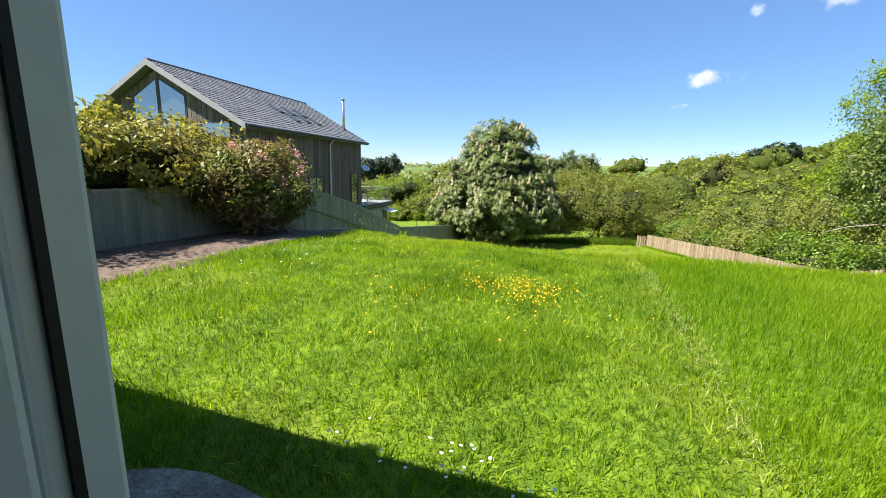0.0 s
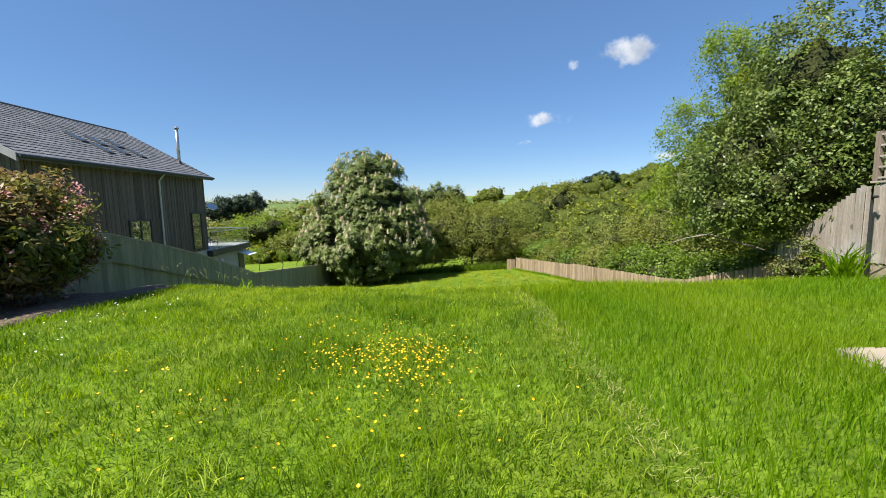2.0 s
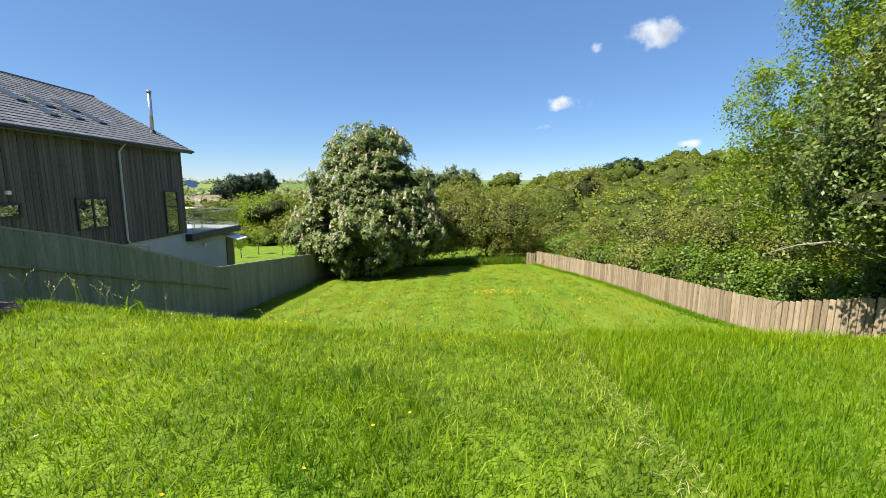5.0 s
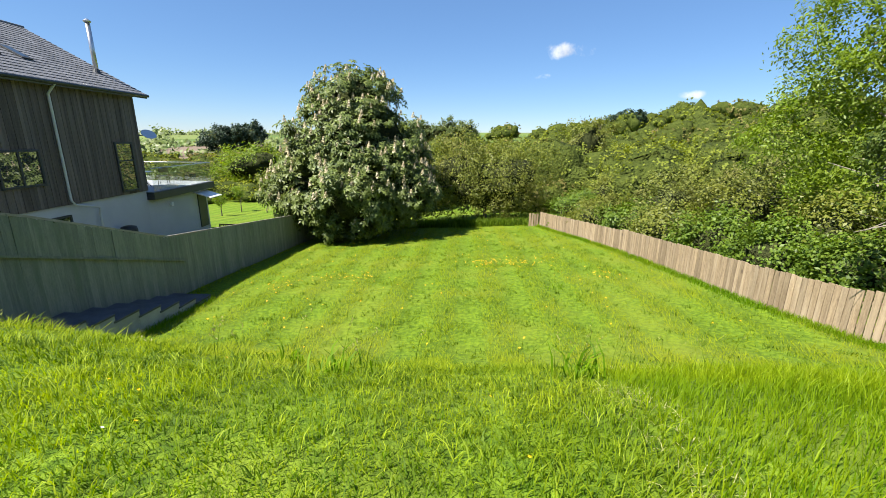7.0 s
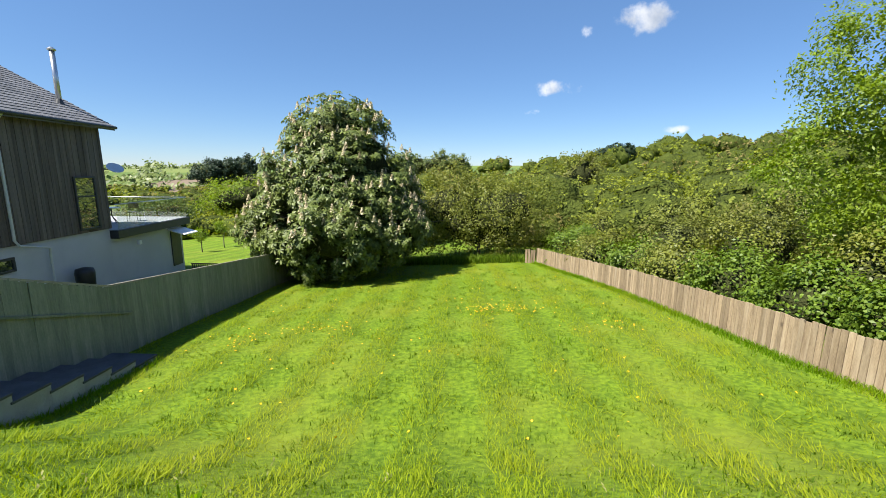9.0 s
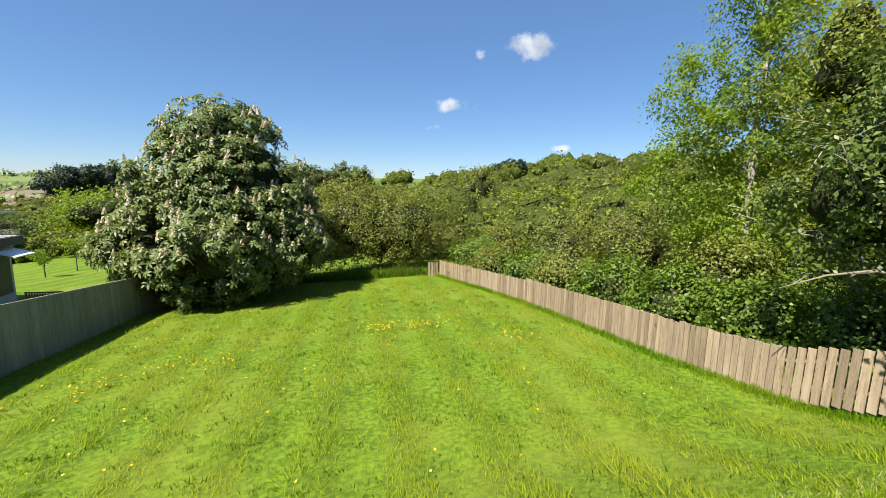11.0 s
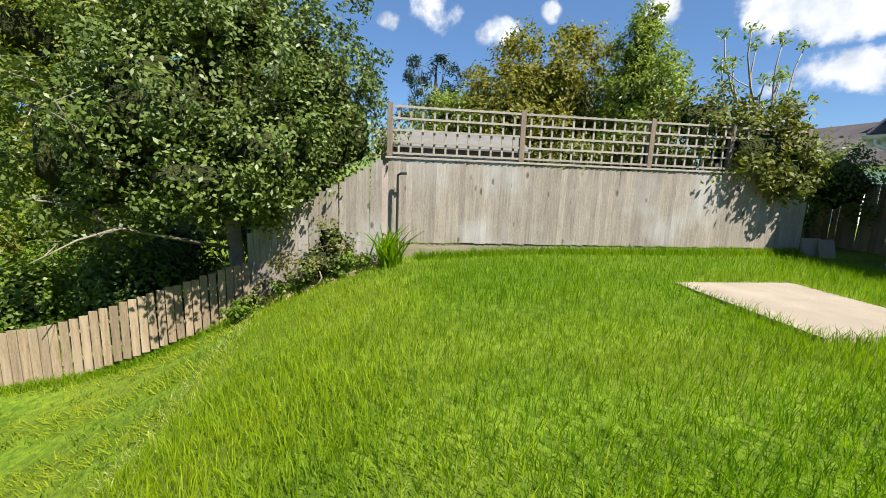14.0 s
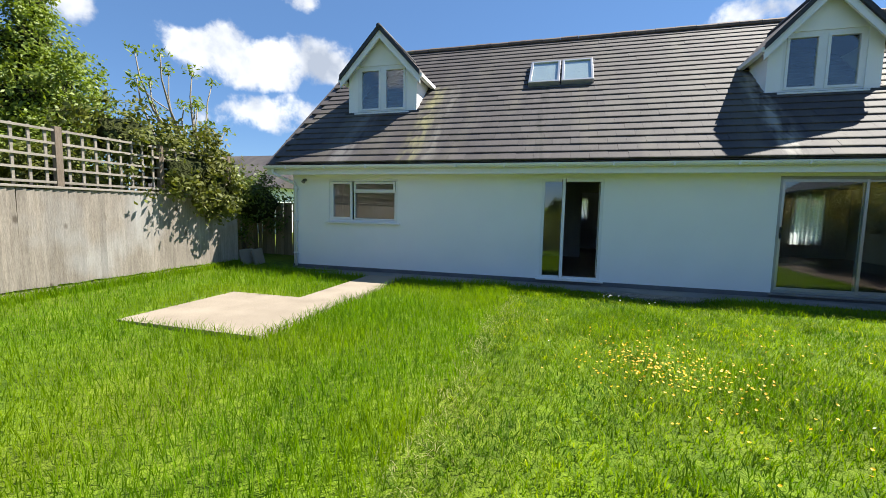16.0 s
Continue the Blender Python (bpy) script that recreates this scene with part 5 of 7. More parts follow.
        part("pane", box(a + 0.07, -0.03, z0 + 4.07, b - 0.07, -0.022, z1 + 3.93), M_WINDARK, w)
    # roof windows, flue, satellite dish, wall lamp
    ang = math.degrees(math.atan2(dz, -dx))
    for yy, f in ((4.7, 0.50), (5.75, 0.50), (6.2, 0.36), (7.3, 0.36), (5.0, 0.33), (6.9, 0.52)):
        o = part("roof_window", box(-0.42, -0.2, 0.0, 0.42, 0.2, 0.07, 0.01), M_GREY_FRAME, H)
        o.matrix_basis = pose(0.35 + dx * f, yy, ZE - 0.05 + dz * f, 0, ang, 0)
        g = part("pane", box(-0.34, -0.14, 0.07, 0.34, 0.14, 0.076), M_WINDARK, o)
    fx, fz = 0.35 + dx * 0.30, ZE - 0.05 + dz * 0.30
    fl = part("flue", tube(bmesh.new(), [(fx, 10.4, fz - 0.1), (fx, 10.4, 5.72 + 4)], 0.085, 12), M_STEEL, H, "steel stove flue", smooth=True)
    part("cowl", tube(bmesh.new(), [(fx, 10.4, 5.72 + 4), (fx, 10.4, 5.76 + 4), (fx, 10.4, 5.84 + 4)], [0.12, 0.14, 0.05], 12), M_STEEL, fl)
    part("collar", tube(bmesh.new(), [(fx, 10.4, fz - 0.15), (fx, 10.4, fz + 0.12)], [0.2, 0.1], 12), M_GREY_FRAME, fl)
    part("satellite_dish", tube(bmesh.new(), [(0.12, LEN + 0.40, 5.38), (0.14, LEN + 0.39, 5.41), (0.19, LEN + 0.36, 5.48)], [0.05, 0.2, 0.3], 18), M_ALU, H, "grey satellite dish")
    part("dish_arm", tube(bmesh.new(), [(-0.1, LEN - 0.05, 5.4), (0.1, LEN + 0.35, 5.44)], 0.025, 6), M_PLINTH, H)
    part("wall_lamp", box(0.0, 2.1, 5.1, 0.1, 2.22, 5.22, 0.02), M_UPVC, H, "small white wall lamp")
    # lower wing with a roof terrace
    ZB = ZB - 0.2
    y0, y1 = LEN - 2.2, LEN + 5.3
    part("wing", box(-6.0, LEN - 0.04, -1.5, -0.10, y1 - 0.35, ZB - 0.25), M_WING_SHADE, H, "white rendered wing with shade put into its colour")
    part("terrace_slab", box(-6.2, LEN + 0.02, ZB - 0.245, 0.22, y1, ZB + 0.10, 0.01), M_GREY_FRAME, H, "dark edged terrace slab")
    part("terrace_deck", box(-6.1, LEN + 0.03, ZB + 0.104, 0.12, y1 - 0.1, ZB + 0.125), M_DECK, H)
    for a, b in (((0.16, LEN + 0.1), (0.16, y1 - 0.06)), ((0.16, y1 - 0.06), (-6.1, y1 - 0.06))):
        n = 3 if a[0] == b[0] else 4
        for i in range(n):
            p0, p1 = Vector(a).lerp(Vector(b), i / n + 0.006), Vector(a).lerp(Vector(b), (i + 1) / n - 0.006)
            g = part("glass_panel", box(p0.x - 0.006, p0.y - 0.006, ZB + 0.15, p1.x + 0.006, p1.y + 0.006, ZB + 1.12), M_BALGLASS, H)
            g.visible_shadow = False
        part("handrail", tube(bmesh.new(), [(*a, ZB + 1.15), (*b, ZB + 1.15)], 0.022, 8), M_STEEL, H, smooth=True)
    # side door of the wing with a small canopy
    part("side_door", box(-0.098, y1 - 1.35, ZB - 2.3, -0.05, y1 - 0.55, ZB - 0.45, 0.01), M_GREY_FRAME, H, "dark glazed side door")
    part("canopy", add_prism(bmesh.new(), [(-0.1, ZB - 0.35), (0.75, ZB - 0.62), (0.75, ZB - 0.66), (-0.1, ZB - 0.42)], lambda p: (p[0], y1 - 1.55, p[1]), lambda p: (p[0], y1 - 0.35, p[1])), M_UPVC, H, "pale door canopy")
    part("wall_light", box(-0.1, LEN + 1.5, ZB - 0.75, 0.02, LEN + 1.65, ZB - 0.55, 0.02), M_UPVC, H)
    # table and chairs on the terrace
    m = H.matrix_basis.copy()
    base = ZB + 0.125
    tb = thing("terrace_table", 0, 0, 0, "small round grey metal table on the roof terrace", "table")
    tb.matrix_basis = m @ pose(-1.6, LEN + 2.2, base)
    part("tabletop", tube(bmesh.new(), [(0, 0, 0.70), (0, 0, 0.73)], 0.42, 20), M_ALU, tb)
    for k in range(4):
        a = k * math.pi / 2
        part("leg", tube(bmesh.new(), [(0.08 * math.cos(a), 0.08 * math.sin(a), 0.70), (0.07 * math.cos(a), 0.07 * math.sin(a), 0.35), (0.32 * math.cos(a), 0.32 * math.sin(a), 0.0)], 0.016, 6), M_BLACK, tb)
    ch = thing("terrace_chair", 0, 0, 0, "slim dark metal chair on the roof terrace", "chair", "chairs on the terrace")
    part("seat", box(-0.21, -0.21, 0.43, 0.21, 0.21, 0.455, 0.008), M_BLACK, ch)
    part("backrest", box(-0.21, 0.19, 0.6, 0.21, 0.215, 0.88, 0.008), M_BLACK, ch)
    for sx in (-0.19, 0.19):
        for sy in (-0.19, 0.2):
            part("leg", tube(bmesh.new(), [(sx, sy, 0.88 if sy > 0 else 0.44), (sx * 1.1, sy * 1.1, 0.0)], 0.012, 6), M_BLACK, ch)
    ch.matrix_basis = m @ pose(-1.2, LEN + 3.1, base, 0, 0, 20)
    copy_thing(ch, m @ pose(-2.5, LEN + 2.6, base, 0, 0, 120))
    # round black bin by the wall
    bn = tagged(part("round_bin", tube(bmesh.new(), [(0, 0, 0), (0, 0, 0.05), (0, 0, 0.5), (0, 0, 0.65), (0, 0, 0.7)], [0.25, 0.28, 0.3, 0.27, 0.1], 16), M_BLACK, smooth=True), "round black bin against the rendered wall", "bin")
    bn.matrix_basis = m @ pose(0.4, 8.6, 1.2)
    return H


def dark_pane():
    m, nt, p = nodes_of("dark_window_pane")
    p.inputs["Base Color"].default_value = (0.02, 0.024, 0.025, 1)
    gl, mx = nt.nodes.new("ShaderNodeBsdfGlossy"), nt.nodes.new("ShaderNodeMixShader")
    gl.inputs["Roughness"].default_value, gl.inputs["Color"].default_value = 0.02, (0.85, 0.9, 0.88, 1)
    mx.inputs[0].default_value = 0.34
    nt.links.new(p.outputs[0], mx.inputs[1]); nt.links.new(gl.outputs[0], mx.inputs[2])
    nt.links.new(mx.outputs[0], nt.nodes["Material Output"].inputs["Surface"])
    return m


M_WINDARK = dark_pane()
M_BALGLASS = glass("balustrade_glass", (0.95, 0.975, 0.97))
neighbour_house()

# ---- trees and shrubs ----
L_CHESTNUT = leafy("chestnut_leaf", (0.06, 0.095, 0.02), (0.185, 0.23, 0.06), 0.25, 0.5, patch=0.35, patch_scale=0.6, patch_colour=(0.13, 0.15, 0.04))
L_DARK = leafy("glossy_dark_leaf", (0.045, 0.08, 0.013), (0.15, 0.195, 0.038), 0.22, 0.45, 0.32, patch=0.3, patch_scale=0.7, patch_colour=(0.11, 0.14, 0.03))
L_ASH = leafy("ash_leaf", (0.11, 0.18, 0.012), (0.23, 0.31, 0.025), 0.45, 0.5, patch=0.5, patch_scale=0.4, patch_colour=(0.19, 0.25, 0.03))
L_THICKET = leafy("thicket_leaf", (0.095, 0.12, 0.016), (0.215, 0.235, 0.035), 0.35, 0.5, patch=0.6, patch_scale=0.35, patch_colour=(0.2, 0.2, 0.04))
L_BRAMBLE = leafy("bramble_leaf", (0.07, 0.125, 0.012), (0.17, 0.25, 0.025), 0.38, 0.5, patch=0.35, patch_scale=0.8, patch_colour=(0.06, 0.10, 0.02))
L_OLIVE = leafy("olive_hedge_leaf", (0.065, 0.085, 0.015), (0.17, 0.19, 0.03), 0.28, 0.6, patch=0.5, patch_scale=0.6, patch_colour=(0.16, 0.13, 0.03))
L_SPRING = leafy("spring_leaf", (0.14, 0.18, 0.015), (0.28, 0.32, 0.03), 0.45, 0.5, patch=0.6, patch_scale=0.5, patch_colour=(0.22, 0.21, 0.05))
L_ROUND = leafy("golden_olive_leaf", (0.10, 0.115, 0.015), (0.23, 0.22, 0.03), 0.35, 0.6, 0.25, patch=0.4, patch_scale=0.7, patch_colour=(0.22, 0.18, 0.03))
L_LIME = leafy("lime_green_leaf", (0.12, 0.18, 0.02), (0.24, 0.30, 0.04), 0.35, 0.5)
L_RED = leafy("reddish_shrub_leaf", (0.08, 0.11, 0.02), (0.22, 0.24, 0.045), 0.38, 0.5, patch=0.6, patch_scale=1.6, patch_colour=(0.32, 0.14, 0.10))
L_PINK = leafy("pink_blossom", (0.5, 0.2, 0.22), (0.7, 0.42, 0.4), 0.3, 0.6)
L_HEDGE = leafy("golden_hedge_leaf", (0.15, 0.165, 0.026), (0.38, 0.35, 0.08), 0.4, 0.5, patch=0.6, patch_scale=0.8, patch_colour=(0.30, 0.22, 0.06))
L_PINE = leafy("pine_needle", (0.012, 0.03, 0.012), (0.03, 0.06, 0.025), 0.1, 0.6)
L_CANDLE = leafy("chestnut_candle", (0.40, 0.33, 0.21), (0.60, 0.53, 0.36), 0.3, 0.6)

gz = ground_z
# horse chestnut in flower, at the foot of the lawn
def chestnut_tree(x, y):
    rng = np.random.default_rng(1)
    ob = thing("chestnut_tree", x, y, gz(x, y), "broad green horse chestnut tree covered in cream flower candles", "tree")
    part("trunk", tube(bmesh.new(), [(0, 0, -0.15), (0.02, 0, 0.5), (0.05, 0.03, 1.6), (0.1, 0, 3.6), (0.05, 0, 5.8)], [0.34, 0.26, 0.23, 0.17, 0.06], 10), M_TRUNK, ob, smooth=True)
    blobs = [(0, 0, 3.0, 3.9, 3.9, 2.3), (0.1, 0, 4.7, 3.2, 3.2, 2.2), (-0.1, 0, 6.6, 1.95, 1.95, 1.65), (-2.3, -1, 2.2, 2.2, 2.1, 1.6), (2.1, -0.6, 2.3, 2.0, 2.1, 1.5), (0.3, -2.4, 2.2, 2.3, 1.7, 1.6)]
    cc, out, shoots = crown_points(rng, blobs, 1500, 8, 0.20, 0.82, bough=8, size=0.26, even=0.6)
    for i in range(16):
        tip, f = Vector(shoots[rng.integers(len(shoots))]), rng.uniform(0.25, 0.9)
        a = Vector((0.06, 0, 5.6 * f))
        mid = a.lerp(tip, 0.5) + Vector((rng.normal() * 0.15, rng.normal() * 0.15, 0.2))
        r = 0.11 - 0.06 * f
        part("limb", tube(bmesh.new(), [a, a.lerp(mid, 0.5), mid, tip], [r, r * 0.8, r * 0.55, r * 0.15], 6), M_TRUNK, ob, smooth=True)
    mesh_part("inner_foliage", lumps_mesh("inner_foliage", [(*b[:3], *(np.array(b[3:]) * 0.6)) for b in blobs], rng, 14, 9), M_CROWN_SHADE, ob, smooth=True)
    mesh_part("crown", quads_mesh("crown", palmate(cc, out, 0.21, 0.085, rng)), L_CHESTNUT, ob)
    # flower candles stand upright on the outer shoots
    outer = out[::8]
    keep = (outer[:, 2] > -0.15) & (outer[:, 2] < 0.85) & (rng.random(len(shoots)) < 0.6)
    q = []
    for c, o in zip(shoots[keep], outer[keep]):
        foot = c + o * 0.16 + np.array([0, 0, 0.05])
        n, tall_c = 18, rng.uniform(0.20, 0.32)
        f = np.linspace(0, 1, n)
        a = f * 29.0 + rng.uniform(0, 6.28)
        ring = np.stack([np.cos(a), np.sin(a), np.zeros(n)], 1)
        pts = foot + ring * (0.085 * (1 - f))[:, None] + np.outer(f * tall_c, [0.05, 0, 1.0])
        q.append(leaves(pts, ring + np.array([0, 0, 0.4]), 0.10, 0.085, rng, outward=1.6))
    mesh_part("blossom", quads_mesh("blossom", np.concatenate(q)), L_CANDLE, ob, "cream flower candles")


chestnut_tree(-5.8, 27.6)

# rounded dark scrub beyond the lawn's end
tree("hawthorn_bush", (0.9, 32.2, gz(0.9, 32.2) - 0.2), "rounded dense green thorn bush at the lawn's end", "bush",
     [(0, 0, 2.3, 4.2, 2.6, 2.4), (-1.8, 0.4, 3.1, 3.0, 2.4, 2.2), (1.6, 0.2, 3.0, 3.0, 2.4, 2.1)], 700, 42, 0.24, (0.13, 0.08), L_THICKET, (0, 0, 3.0), 0.12, 8, 2, shell=0.78)

# glossy dark tree hanging over the fences
dark_tree = tree("dark_tree", (8.15, 11.8, gz(8.15, 11.8) - 0.2), "tall dark glossy-leaved tree overhanging the fences", "tree",
     [(0, 0, 3.8, 2.1, 2.1, 2.0), (0.3, 0.1, 5.6, 1.9, 1.9, 1.75), (-0.8, -1.0, 3.2, 1.3, 1.3, 1.15), (-1.1, 0.5, 3.7, 1.3, 1.5, 1.5), (0.5, -1.5, 4.4, 1.5, 1.4, 1.6), (-0.8, 1.65, 3.0, 1.4, 1.55, 1.65), (0.8, -1.9, 3.7, 1.2, 1.2, 1.5), (-1.4, -1.0, 3.1, 0.8, 0.85, 0.8), (-1.6, -0.6, 2.5, 0.7, 0.8, 0.6), (-2.1, -0.25, 2.7, 0.5, 0.8, 0.45)],
     1120, 46, 0.15, (0.094, 0.053), L_DARK, (0.1, 0, 5.6), 0.15, 16, 3, shell=0.66, branch_material=M_PALE_BRANCH)
M_BARE = surface("grey_brown_bare_branch", (0.14, 0.12, 0.09), (0.26, 0.23, 0.18), 8, 60, 0.9, 0.3)
# bare pale branches reaching out of its shade
rng = np.random.default_rng(35)
for tx, ty, tz in ((-2.5, 1.5, 1.6), (-2.5, 1.0, 3.6), (-1.9, 3.0, 2.6), (-2.0, -1.5, 4.4), (-1.5, 2.7, 4.2)):
    a, tip = Vector((0.0, 0, tz * 0.55 + 0.5)), Vector((tx, ty, tz))
    mid = a.lerp(tip, 0.5) + Vector((rng.normal() * 0.3, rng.normal() * 0.3, rng.uniform(-0.2, 0.5)))
    part("branch", tube(bmesh.new(), [a, a.lerp(mid, 0.5), mid, mid.lerp(tip, 0.5) + Vector((0, 0, rng.normal() * 0.08)), tip], [0.035, 0.028, 0.021, 0.015, 0.007], 6), M_BARE, dark_tree, smooth=True)
    for s in range(3):
        f = rng.uniform(0.55, 0.95)
        b0 = mid.lerp(tip, (f - 0.5) * 2)
        part("twig", tube(bmesh.new(), [b0, b0 + Vector((rng.normal() * 0.2 - 0.1, rng.normal() * 0.2, rng.normal() * 0.15 + 0.1)), b0 + Vector((rng.normal() * 0.3 - 0.25, rng.normal() * 0.3, rng.normal() * 0.25 + 0.15))], [0.008, 0.006, 0.003], 5), M_BARE, dark_tree)
# ash trees
tree("ash_tree", (11.2, 19.0, gz(11.2, 19) - 0.3), "tall airy ash tree with fresh bright green leaves", "tree",
     [(-1.5, 0.9, 4.2, 1.5, 1.6, 2.0), (-1.0, 0.7, 6.6, 1.6, 1.6, 1.8), (0.6, -0.5, 7.6, 1.6, 1.5, 2.1), (1.3, -1.2, 4.9, 1.6, 1.6, 2.2), (-0.2, 0.2, 9.3, 1.3, 1.3, 1.5), (0.2, -0.2, 2.9, 2.3, 2.3, 1.7), (0, 0, 5.6, 1.6, 1.6, 2.0)],
     860, 56, 0.22, (0.125, 0.055), L_ASH, (0.0, 0, 8.6), 0.14, 16, 4, shell=0.35, branch_material=M_PALE_BRANCH, core=0.0)
tree("thin_tree", (10.6, 15.6, gz(10.6, 15.6) - 0.2), "slender tree with pale stems and yellow-green leaves", "tree",
     [(0, 0, 4.2, 1.5, 1.6, 3.0), (0.4, -0.6, 7.0, 1.5, 1.4, 2.4), (-0.3, 0.6, 6.4, 1.2, 1.2, 2.0)], 330, 42, 0.22, (0.105, 0.048), L_SPRING, (0.1, 0, 7.6), 0.09, 30, 5, shell=0.2, branch_material=M_PALE_BRANCH, core=0.1)


def thicket(seed, x, y, r, h, mat, label, leaf=(0.105, 0.07), clumps=180, sink=0.2):
    tree("undergrowth_bush", (x, y, gz(x, y) - sink), label, "bush", [(0, 0, h * 0.45, r, r, h * 0.5), (r * 0.35, 0.2, h * 0.62, r * 0.7, r * 0.7, h * 0.4)], clumps, 30, 0.2, leaf, mat, (0, 0, h * 0.6), 0.05, 4, seed, shell=0.78, outward=1.5, group="bushes behind the low fence")


k = 40
for x, y, r, h, mat in ((8.7, 13.7, 1.2, 1.7, L_BRAMBLE), (8.45, 15.9, 1.2, 1.6, L_BRAMBLE), (7.85, 17.7, 1.2, 1.7, L_BRAMBLE), (7.55, 19.8, 1.2, 1.8, L_BRAMBLE), (7.05, 22.0, 1.3, 1.8, L_THICKET), (6.65, 24.3, 1.3, 1.8, L_BRAMBLE),
                        (5.85, 26.6, 1.3, 1.8, L_THICKET), (5.55, 28.9, 1.4, 2.0, L_BRAMBLE), (9.6, 18.0, 1.5, 2.5, L_THICKET), (9.2, 21.6, 1.8, 2.7, L_THICKET), (8.4, 25.4, 1.8, 2.6, L_OLIVE),
                        (7.2, 30.4, 2.0, 2.9, L_THICKET), (11.4, 25.0, 2.2, 3.4, L_OLIVE), (11.0, 29.5, 2.6, 3.6, L_THICKET), (12.2, 15.0, 1.8, 3.4, L_DARK), (9.6, 10.4, 1.2, 2.0, L_DARK), (11.4, 12.0, 1.8, 3.6, L_DARK), (10.2, 14.2, 1.3, 2.4, L_DARK)):
    k += 1
    thicket(k, x, y, r, h, mat, {"bramble_leaf": "fresh green bramble bush behind the low fence", "thicket_leaf": "dense yellow-green scrub bush beyond the fence", "olive_hedge_leaf": "olive-brown scrub bush beyond the fence", "glossy_dark_leaf": "dark evergreen bush in the tree's shade"}[mat.name])

# hedge over the boundary fence and the flowering shrub before it
hd = thing("hedge", -8.9, 4.5, 0, "golden-green overgrown hedge spilling over the boundary fence", "hedge")
rng = np.random.default_rng(31)
cc, out, _ = crown_points(rng, [(0.1, -3.5, 1.6, 1.1, 2.4, 0.95), (0, -0.8, 1.7, 1.1, 2.2, 0.95), (0.1, 1.6, 1.55, 1.1, 1.8, 0.85), (-1.0, -1.0, 1.3, 1.2, 3.5, 1.1)], 1050, 34, 0.16, 0.72)
mesh_part("foliage", quads_mesh("foliage", leaves(cc, out, 0.14, 0.06, rng, outward=0.9)), L_HEDGE, hd)
mesh_part("inner_foliage", lumps_mesh("inner_foliage", [(0.1, -3.5, 1.4, 0.8, 1.8, 0.65), (0, -0.8, 1.4, 0.8, 1.6, 0.6), (0.1, 1.6, 1.35, 0.8, 1.3, 0.55), (-1.0, -1.0, 1.1, 0.9, 2.6, 0.75)], rng, 16, 9), M_CROWN_SHADE, hd, smooth=True)
for i in range(6):
    part("stem", tube(bmesh.new(), [(0.1, -4 + i * 1.2, -0.1), (0.15, -3.95 + i * 1.2, 0.8), (0.0, -3.8 + i * 1.2, 1.5)], [0.05, 0.04, 0.02], 6), M_TRUNK, hd)
sh = tree("flowering_shrub", (-7.4, 7.5, gz(-7.4, 7.5)), "dark red-tinged shrub with pink blossom before the fence", "shrub",
          [(0, 0, 0.95, 0.95, 1.2, 0.85), (-0.2, 0.3, 1.55, 0.8, 1.0, 0.55), (0, -0.9, 1.2, 0.7, 0.7, 0.6)], 520, 32, 0.13, (0.12, 0.05), L_RED, (0, 0, 1.2), 0.05, 8, 33, shell=0.5)
_, dd, cl = crown_points(rng, [(0, 0, 1.0, 1.0, 1.25, 0.9), (-0.2, 0.3, 1.6, 0.85, 1.05, 0.6)], 190, 1, 0.02, 0.97)
q = [leaves(c + rng.normal(size=(8, 3)) * 0.04, np.tile([0, 0, 1.0], (8, 1)), 0.05, 0.04, rng) for c in cl]
mesh_part("blossom", quads_mesh("blossom", np.concatenate(q)), L_PINK, sh, "pink blossom")

# trees behind the tall fence
tree("round_tree", (13.1, 4.0, 0), "large rounded olive-green tree behind the trellis", "tree",
     [(0, 0, 3.9, 2.1, 2.2, 2.0), (-0.6, 1.2, 3.0, 1.6, 1.6, 1.7), (0.4, -1.2, 3.1, 1.7, 1.6, 1.7), (-0.5, 0, 2.2, 1.8, 2.2, 1.4)], 1000, 42, 0.17, (0.125, 0.07), L_ROUND, (0, 0, 3.2), 0.16, 8, 51, shell=0.75)
tree("conical_tree", (10.6, 2.2, 0), "bright green conical tree behind the trellis", "tree",
     [(0, 0, 2.0, 1.4, 1.4, 1.5), (0, 0, 3.5, 1.2, 1.2, 1.3), (0.1, 0.1, 4.6, 0.75, 0.75, 0.9), (0, 0, 5.4, 0.35, 0.35, 0.6)], 640, 42, 0.13, (0.095, 0.05), L_LIME, (0, 0, 4.4), 0.1, 8, 52, shell=0.6)
for i, (x, y, r, h) in enumerate(((9.1, 2.9, 0.9, 2.5), (9.5, 4.6, 0.9, 2.3))):
    tree("evergreen_bush", (x, y, 0), "dense dark green bush behind the trellis", "bush", [(0, 0, h * 0.55, r, r * 1.2, h * 0.45)], 220, 36, 0.14, (0.085, 0.05), L_OLIVE, (0, 0, h * 0.6), 0.05, 5, 181 + i, shell=0.7, group="bushes behind the trellis")
tree("lime_bush", (12.6, 7.0, 0), "yellow-green bush behind the trellis", "bush", [(0, 0, 2.6, 1.3, 1.5, 1.3), (0, -1.2, 2.2, 1.1, 1.3, 1.2)], 330, 36, 0.18, (0.09, 0.05), L_LIME, (0, 0, 2), 0.06, 5, 53)
tree("climbing_shrub", (7.56, 1.95, 0.0), "sprawling shrub hanging over the grey fence", "shrub",
     [(-0.4, 0.0, 2.05, 0.75, 1.4, 0.8), (0, 0.8, 2.6, 0.7, 0.95, 0.65), (-0.6, -0.6, 1.65, 0.4, 0.8, 0.6), (0.1, -0.7, 2.3, 0.7, 0.9, 0.7)], 380, 26, 0.12, (0.115, 0.06), L_OLIVE, (0, 0, 1.9), 0.06, 14, 54, shell=0.35, branch_material=M_PALE_BRANCH)


